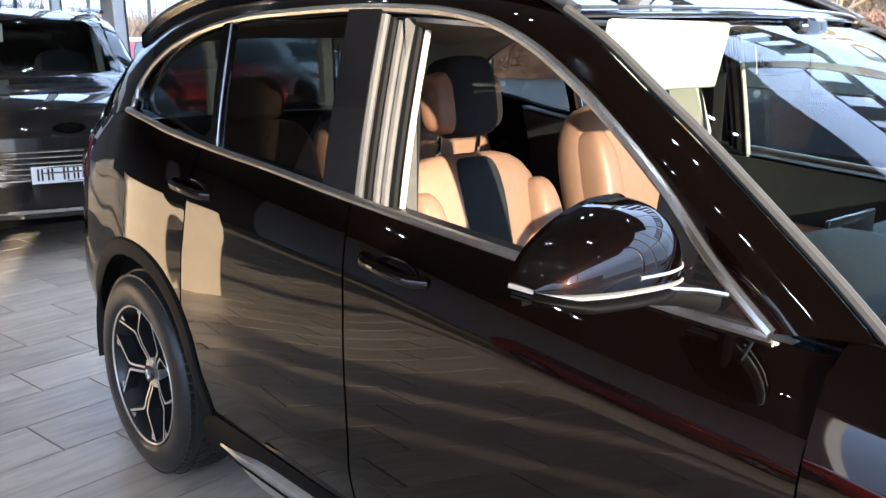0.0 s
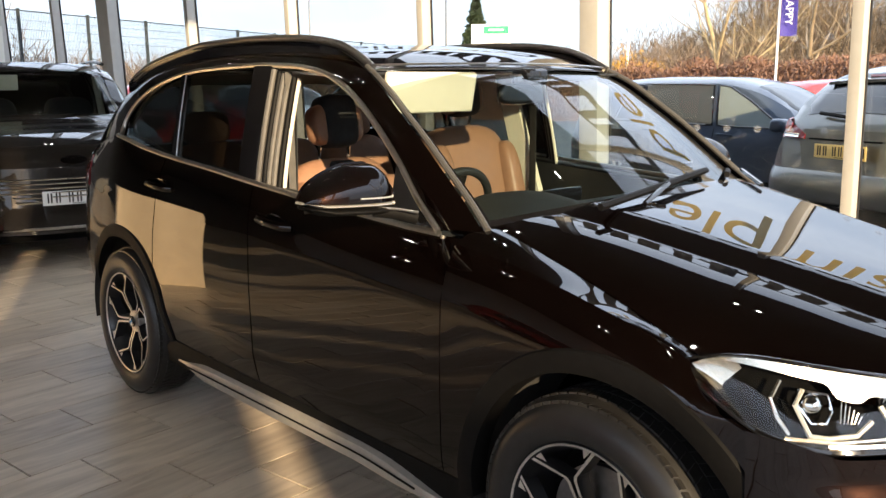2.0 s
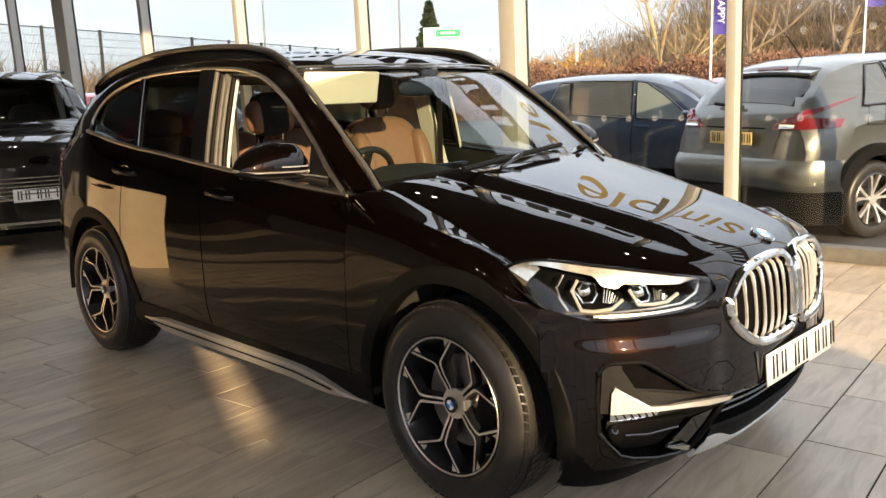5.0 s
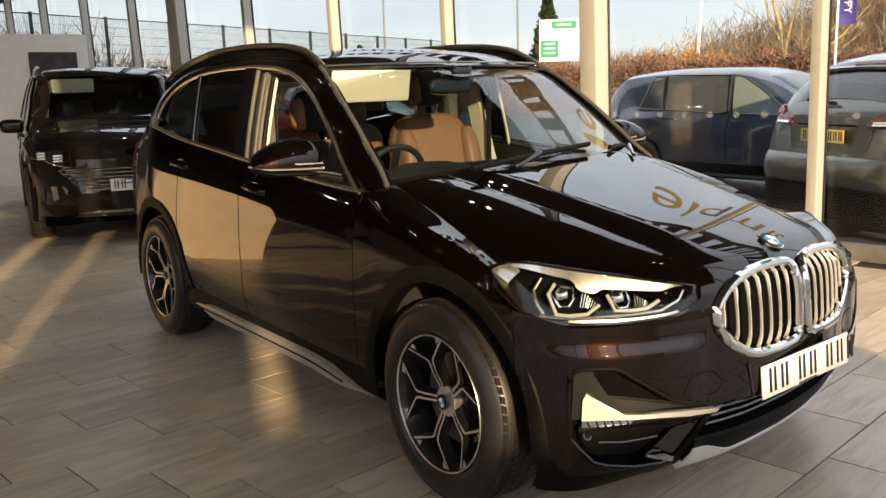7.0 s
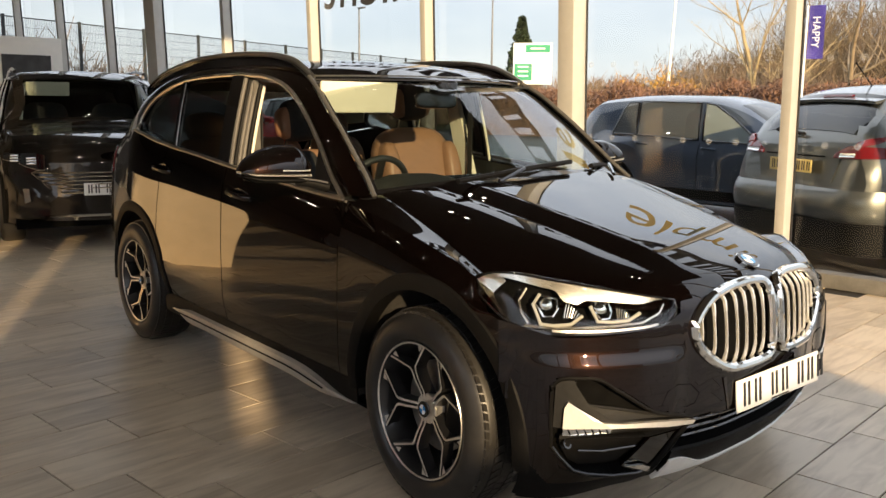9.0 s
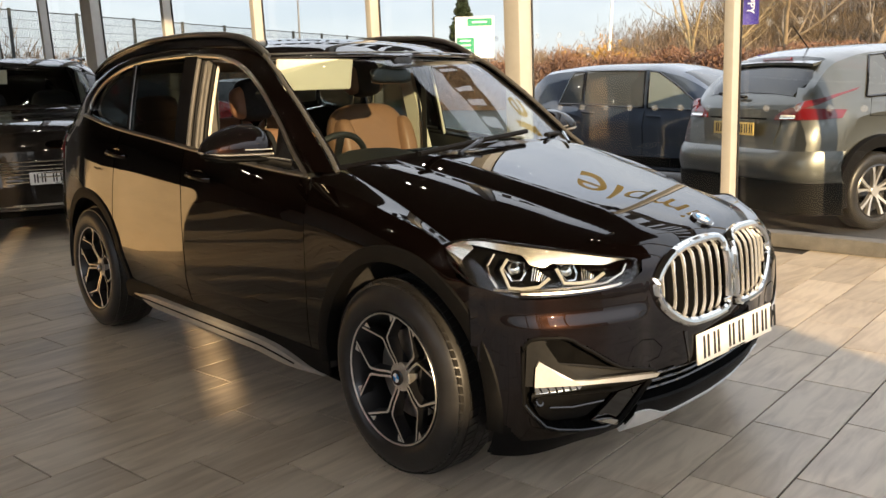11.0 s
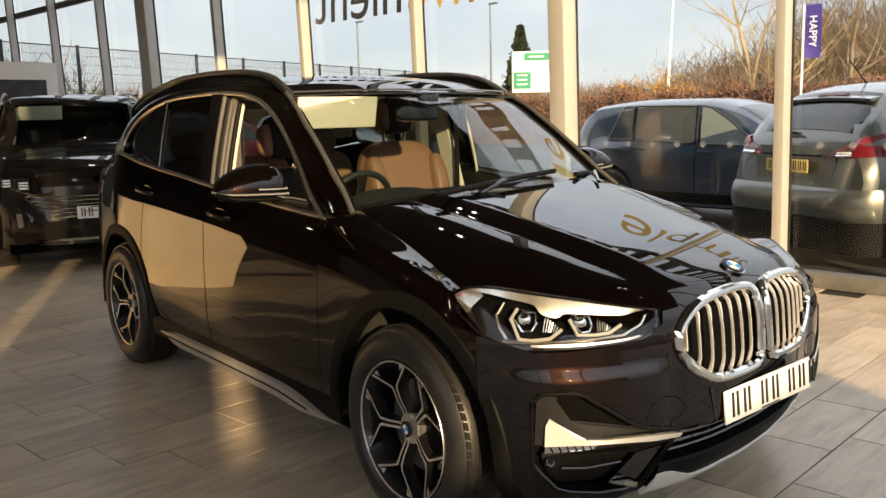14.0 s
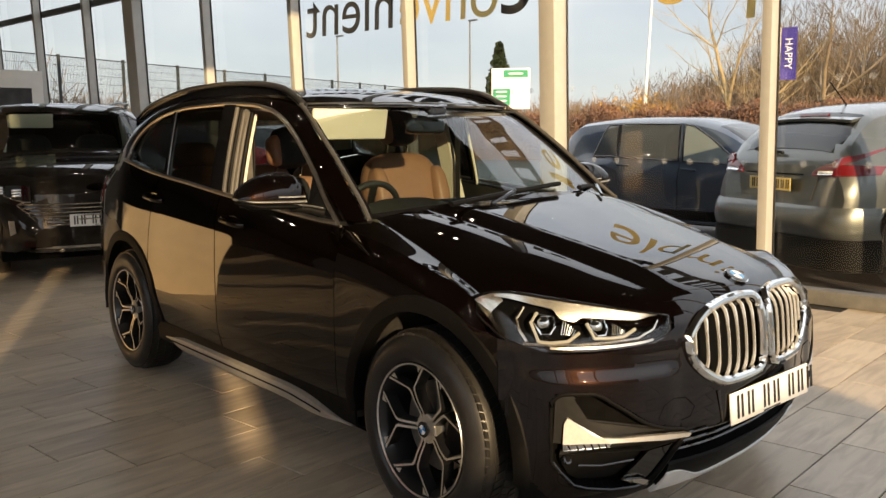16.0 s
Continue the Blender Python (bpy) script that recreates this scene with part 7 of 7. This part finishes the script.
def silver_crossover():
    car, sec = other_car("silver grey crossover with red tail lamps in the car park", pose(0.16, 6.50, GZ, 0, 0, 70), M_SILVERPAINT, 4.13, 1.77, 1.57, 1.27, -1.26, 0.335,
                         [(-2.03, 0.55), (-2.0, 0.95), (-1.93, 1.10), (-1.76, 1.30), (-1.55, 1.46), (-1.2, 1.54), (-0.6, 1.57), (0.0, 1.53), (0.35, 1.43), (0.98, 1.10), (1.3, 1.03), (1.8, 0.92), (2.05, 0.72), (2.10, 0.5)],
                         [(-2.03, 0.90), (-1.7, 1.07), (-1.1, 1.12), (0, 1.02), (0.9, 0.98), (2.10, 0.5)], 1.0, (-1.90, -1.56, 0.35, -0.98, -0.12), (5, True), clad=True, tail=(0.86, 0.94, 0.985))
    xt = -2.035
    # tail: bumper swell, black apron, boot lid, plate recess
    def wide(x, z):
        q = sec(x)
        return float(np.interp(z, [c[1] for c in q[:10]], [c[0] for c in q[:10]]))

    def tail_x(y, z):
        for x in np.linspace(-2.03, -1.2, 84):
            if wide(x, z) >= y and sec(x)[-1][1] >= z:
                return x
        return -1.2

    def corner(u, z, s, o):
        """Round the tail's corner: u 0 on the tail, 1 on the side."""
        if u < 0.5:
            y = 0.44 + 0.30 * u / 0.5
            x = tail_x(y, z)
        else:
            x = tail_x(0.74, z) + 0.30 * (u - 0.5) / 0.5
            y = wide(x, z)
        return (x - o * (1 - u * 0.8), s * (y + o * u), z)
    us = np.linspace(-1, 1, 33)
    P = np.array([[(xt - 0.045 * math.sin(math.pi * v) ** 0.7 - 0.02 + 0.38 * abs(u) ** 12 - 0.012, u * 0.915, 0.43 + 0.27 * v) for v in np.linspace(0, 1, 8)] for u in us])
    patch("rear_bumper", P, M_SILVERPAINT, car, 0.03, True)
    P = np.array([[(xt - 0.045 + 0.38 * abs(u) ** 12 - 0.012 + 0.03 * (1 - v), u * 0.920, 0.17 + 0.27 * v) for v in np.linspace(0, 1, 5)] for u in us])
    patch("apron", P, M_CLAD, car, 0.03, True)
    lid = lambda a, b, o: (xt - 0.012 + 0.22 * abs(a / 0.8) ** 3 + 0.22 * max(0, b - 0.92) - o, -a, b)
    slab([(-0.46, 1.03), (-0.50, 0.93), (-0.44, 0.74), (0.44, 0.74), (0.50, 0.93), (0.46, 1.03)], lid, 0.010, "boot_lid", M_SILVERPAINT, car)
    bar("lid_seam", [lid(a, b, 0.004) for a, b in ((-0.60, 1.02), (-0.58, 0.86), (-0.50, 0.735), (0.50, 0.735), (0.58, 0.86), (0.60, 1.02))], 0.005, M_DARK, car, 5)
    bar("lid_crease", [lid(a, 0.955, 0.010) for a in np.linspace(-0.36, 0.36, 9)], 0.007, M_DARK, car, 5)
    number_plate(car, xt - 0.035, 0.0, 0.865, False, True)
    for s in (-1, 1):
        P = np.array([[corner(u, 0.945 + 0.02 * u + (0.115 - 0.05 * u) * v * min(1, 0.35 + 3 * u), s, 0.014) for v in np.linspace(0, 1, 6)] for u in np.linspace(0, 0.95, 18)])
        patch("tail_lamp", P, M_REDLENS, car, 0.012, s > 0, "dark red boomerang tail lamp")
        P = np.array([[corner(u, 0.958 + 0.02 * u + 0.030 * v, s, 0.019) for v in np.linspace(0, 1, 3)] for u in np.linspace(0.10, 0.36, 8)])
        patch("lamp_insert", P, M_CHROME, car, 0.004, s > 0, "clear lamp insert")
        P = np.array([[corner(u, 1.0 + 0.235 * (u - 0.30) / 0.62 + 0.10 * (1.05 - u) * v, s, 0.014) for v in np.linspace(0, 1, 4)] for u in np.linspace(0.30, 0.80, 14)])
        patch("upper_lamp", P, M_REDLENS, car, 0.012, s > 0, "red upper lamp arm")
        slab([(0.52, 0.40), (0.55, 0.43), (0.59, 0.40), (0.585, 0.33), (0.53, 0.33)], lambda a, b, o: (xt - 0.035 + 0.38 * (a / 0.84) ** 4 - o, s * a, b), 0.012, "fog_reflector", M_REDLAMP, car, "small red rear fog lamp")
    bar("stop_lamp", [(-1.60, y, 1.452) for y in (-0.17, 0.0, 0.17)], 0.020, M_REDLENS, car, 6)
    P = np.array([[(-1.70 + 0.24 * v + 0.0, u * 0.52, 1.43 + 0.05 * v - 0.02 * u * u) for v in np.linspace(0, 1, 4)] for u in np.linspace(-1, 1, 13)])
    patch("roof_spoiler", P, M_SILVERPAINT, car, 0.025, True)
    bar("wiper", [(-1.955, -0.02, 1.13), (-1.965, 0.16, 1.145), (-1.945, 0.34, 1.16)], 0.017, M_CLAD, car, 6)
    bar("aerial", [(-1.25, 0, 1.55), (-1.45, 0, 1.75)], 0.006, M_CLAD, car, 6)
    bar("fuel_flap", [(-1.30 + 0.10 * a, -(sec(-1.3)[4][0] + 0.004), sec(-1.3)[5][1] - 0.02 + 0.08 * b) for a, b in ((-1, -1), (1, -1), (1, 1), (-1, 1))], 0.003, M_DARK, car, 5, True)


M_REDLAMP = mat("lit_red_lamp", (0.5, 0.02, 0.02), 0.3, emit=((1.0, 0.04, 0.03), 1.2))


def hatchback(label, m, paint, group=""):
    return other_car(label, m, paint, 4.28, 1.79, 1.478, 1.31, -1.31, 0.315,
                     [(-2.15, 0.55), (-2.13, 0.92), (-2.06, 1.09), (-1.91, 1.30), (-1.66, 1.43), (-0.9, 1.478), (-0.2, 1.468), (0.22, 1.385), (0.98, 1.01), (1.25, 0.95), (1.8, 0.84), (2.05, 0.7), (2.13, 0.45)],
                     [(-2.15, 0.82), (-1.4, 0.98), (0, 0.93), (0.9, 0.92), (2.13, 0.45)], 0.98, (-2.05, -1.88, 0.22, -0.98, -0.10), (5, True), group)


dark_suv()
silver_crossover()
hatchback("dark blue-grey hatchback parked outside the glazing", pose(-2.65, 7.10, GZ, 0, 0, 4), M_GREYPAINT)
hatchback("white hatchback parked outside the glazing", pose(-14.9, 8.4, GZ, 0, 0, 4), M_WHITEPAINT)
hatchback("red hatchback parked beyond the end of the glazing", pose(-14.6, 5.6, GZ, 0, 0, 95), M_REDPAINT)
hatchback("red hatchback far across the car park", pose(-5.2, 16.2, GZ, 0, 0, 60), M_REDPAINT)
hatchback("dark hatchback far across the car park", pose(-1.6, 19.5, GZ, 0, 0, 62), M_GREYPAINT)


# ---- things in the hall ----
M_VINYL = mat("dark_grey_vinyl", (0.040, 0.042, 0.048), 0.5)
M_GOLD = film_vinyl("gold_vinyl", (0.75, 0.56, 0.14), 0.25)
M_DOT = film_vinyl("frosted_vinyl", (0.80, 0.80, 0.78), 0.88)
M_DOWN = mat("downlight_glow", (1, 1, 1), 0.4, emit=((1.0, 0.90, 0.76), 110.0))
M_PICT = mat("dark_picture", (0.03, 0.03, 0.032), 0.35, 0, 0, 6, 0.5)


BAND = 3.68


def window_words():
    def lettering(text, x0, width, z, material, label):
        ob = put("window_lettering", words(text, width, material), None, "", HALL @ pose(x0, glass_y(z) + 0.012, z, 90 + math.degrees(math.atan(LEAN)), 0, 180))
        tagged(ob, label, "lettering", "words on the glazing")
    # one word, light put into its colours: gold letters lit, dark grey ones shaded
    lettering("c", -2.92, 0.36, 2.44, M_VINYL, "vinyl lettering on the window glass, dark grey for its unlit letters")
    lettering("onve", -3.33, 1.36, 2.44, M_GOLD, "gold vinyl lettering on the window glass")
    lettering("nient", -4.80, 1.50, 2.44, M_VINYL, "vinyl lettering on the window glass, dark grey for its unlit letters")
    lettering("simple", 0.33, 1.92, 2.36, M_GOLD, "gold vinyl lettering on the window glass")
    # tall dark band with pale blank bars above the words
    for x0, x1 in ((-2.45, -0.72), (-0.52, 1.22), (1.42, 3.16), (-4.40, -2.75), (-6.3, -4.7)):
        bd = thing("window_band", "dark vinyl band of blank bars on the glass", "lettering", HALL, "words on the glazing")
        part("band_edge", box_bm(x1 - x0, 0.004, 0.10, ((x0 + x1) / 2, glass_y(BAND) + 0.012, BAND - 0.36)), M_VINYL, bd, "", False)
        part("band_edge", box_bm(x1 - x0, 0.004, 0.06, ((x0 + x1) / 2, glass_y(BAND) + 0.012, BAND + 0.34)), M_VINYL, bd, "", False)
        n = 5
        for k in range(n):
            x = x0 + (x1 - x0) * (k + 0.5) / n
            part("character_bar", box_bm(0.24 if k % 3 else 0.17, 0.004, 0.62, (x, glass_y(BAND) + 0.012, BAND)), M_VINYL, bd, "", False)
    # rows of safety dots
    bm = cyl_bm(0.026, 0.026, 0.003, (0, 0, 0), 16, m=pose(0, 0, 0, 90))
    me = bpy.data.meshes.new("dot")
    bm.to_mesh(me)
    bm.free()
    me.materials.append(M_DOT)
    for z in (1.06, 1.70):
        row = thing("safety_dots", "row of round frosted safety dots on glass", "sticker", HALL, "safety dots")
        for k in range(70):
            x = 3.2 - 0.235 * k
            if all(abs(x - b - wide / 2) > wide / 2 + 0.05 for b, wide, deep in BARS):
                ob = put("dot", me, row, "", pose(x, glass_y(z) - 0.006, z))


def downlights():
    v, f = revolve([(0.031, 0.0), (0.050, -0.006), (0.060, 0.0)], 20)
    lamp_v = [(0, 0.002, 0)] + [(0.030 * math.cos(a), 0.002, 0.030 * math.sin(a)) for a in np.linspace(0, 2 * math.pi, 17)[:-1]]
    rm = mesh_from("ring", v, f, M_WHITEPAINT)
    lm = mesh_from("bulb", lamp_v, [(0, i, i % 16 + 1) for i in range(1, 17)], M_DOWN, False)
    for x in (-9.0, -6.0, -3.0, 0.0, 3.0, 6.0):
        for y in (-1.5, -4.0, -6.5, -9.0):
            for e in (-0.14, 0.14):
                d = thing("downlight", "small round ceiling downlight with white ring", "ceiling light", HALL @ pose(x + e, y, (TOP if x < STEP else HIGH) - 0.004, 90, 0, 0), "ceiling downlights")
                put("ring", rm, d)
                put("bulb", lm, d)


def display_panels():
    p = thing("display_panel", "white free-standing display panel with a dark picture", "display panel", pose(-11.3, 0.42, 0, 0, 0, 3))
    part("board", box_bm(0.08, 2.20, 2.30, (0, 0, 1.15), 0.004), M_WALLWHITE, p)
    part("picture", box_bm(0.012, 0.72, 0.62, (0.047, 0.56, 1.72)), M_PICT, p, "dark picture panel")
    part("picture", box_bm(0.012, 0.50, 0.40, (0.047, -0.70, 1.72)), M_PICT, p, "dark picture panel")
    # unseen board, added; its tan gives the doors a sunlit-looking reflection
    p = thing("display_panel", "unseen tan board added for the doors' golden reflection", "display panel", pose(-3.95, -2.18, 0, 0, 0, -4))
    part("board", box_bm(0.10, 0.97, 0.92, (0, 0, 0.46), 0.004), M_REFLBOARD, p)


window_words()
downlights()
display_panels()
hatchback("red hatchback standing in the showroom", pose(-2.6, -6.6, 0, 0, 0, 4), M_REDPAINT)


# ---- floor tiles: planks 0.59 x 0.29, each row a third further on ----
def floor_tiles():
    base = pose(0, 0, 0, 0, 0, 8.3)
    inv = base.inverted()
    hall_inv = HALL.inverted()
    W, L, G = 0.292, 0.588, 0.0036
    bm = box_bm(W - 2 * G, L - 2 * G, 0.010, (0, 0, -0.005), 0.0004, 1)
    me = bpy.data.meshes.new("tile")
    bm.to_mesh(me)
    bm.free()
    me.materials.append(M_TILE)
    proto_v = [tuple(v.co) for v in me.vertices]
    proto_f = [tuple(p.vertices) for p in me.polygons]
    floor = bpy.data.objects["floor"]
    near, verts, faces = 0, [], []
    rng = random.Random(5)
    cells = []
    for k in range(-70, 45):
        u = -0.057 + W * (k + 0.5)
        for j in range(-32, 20):
            v = -1.220 + (0.190 * k) % L + L * (j + 0.5)
            p = base @ Vector((u, v, 0))
            q = hall_inv @ p
            if X_LEFT + 0.2 < q.x < X_RIGHT - 0.1 and DEPTH + 0.2 < q.y < -0.02 - 0.0:
                d = (p.x - 0.3) ** 2 + (p.y + 0.9) ** 2 * 1.3
                cells.append((d, p))
    cells.sort(key=lambda c: c[0])
    for n, (d, p) in enumerate(cells):
        tilt = Matrix.Translation((0, 0, 0.00012 * rng.random()))
        m = Matrix.Translation(p) @ base.to_3x3().to_4x4() @ tilt @ pose(0, 0, 0, 0, 0, 180 * rng.randint(0, 1))
        if n < 300:
            ob = new("tile", me)
            ob.parent = floor
            ob.matrix_parent_inverse = floor.matrix_basis.inverted()
            ob.matrix_basis = m
        else:
            b = len(verts)
            verts += [tuple(m @ Vector(c)) for c in proto_v]
            faces += [tuple(b + i for i in f) for f in proto_f]
    rest = put("tile_field", mesh_from("tile_field", verts, faces, M_TILE, False))
    rest.parent = floor
    rest.matrix_parent_inverse = floor.matrix_basis.inverted()
    tagged(rest, "grey-brown wood-look floor tiles", "", "", "stuff")


floor_tiles()
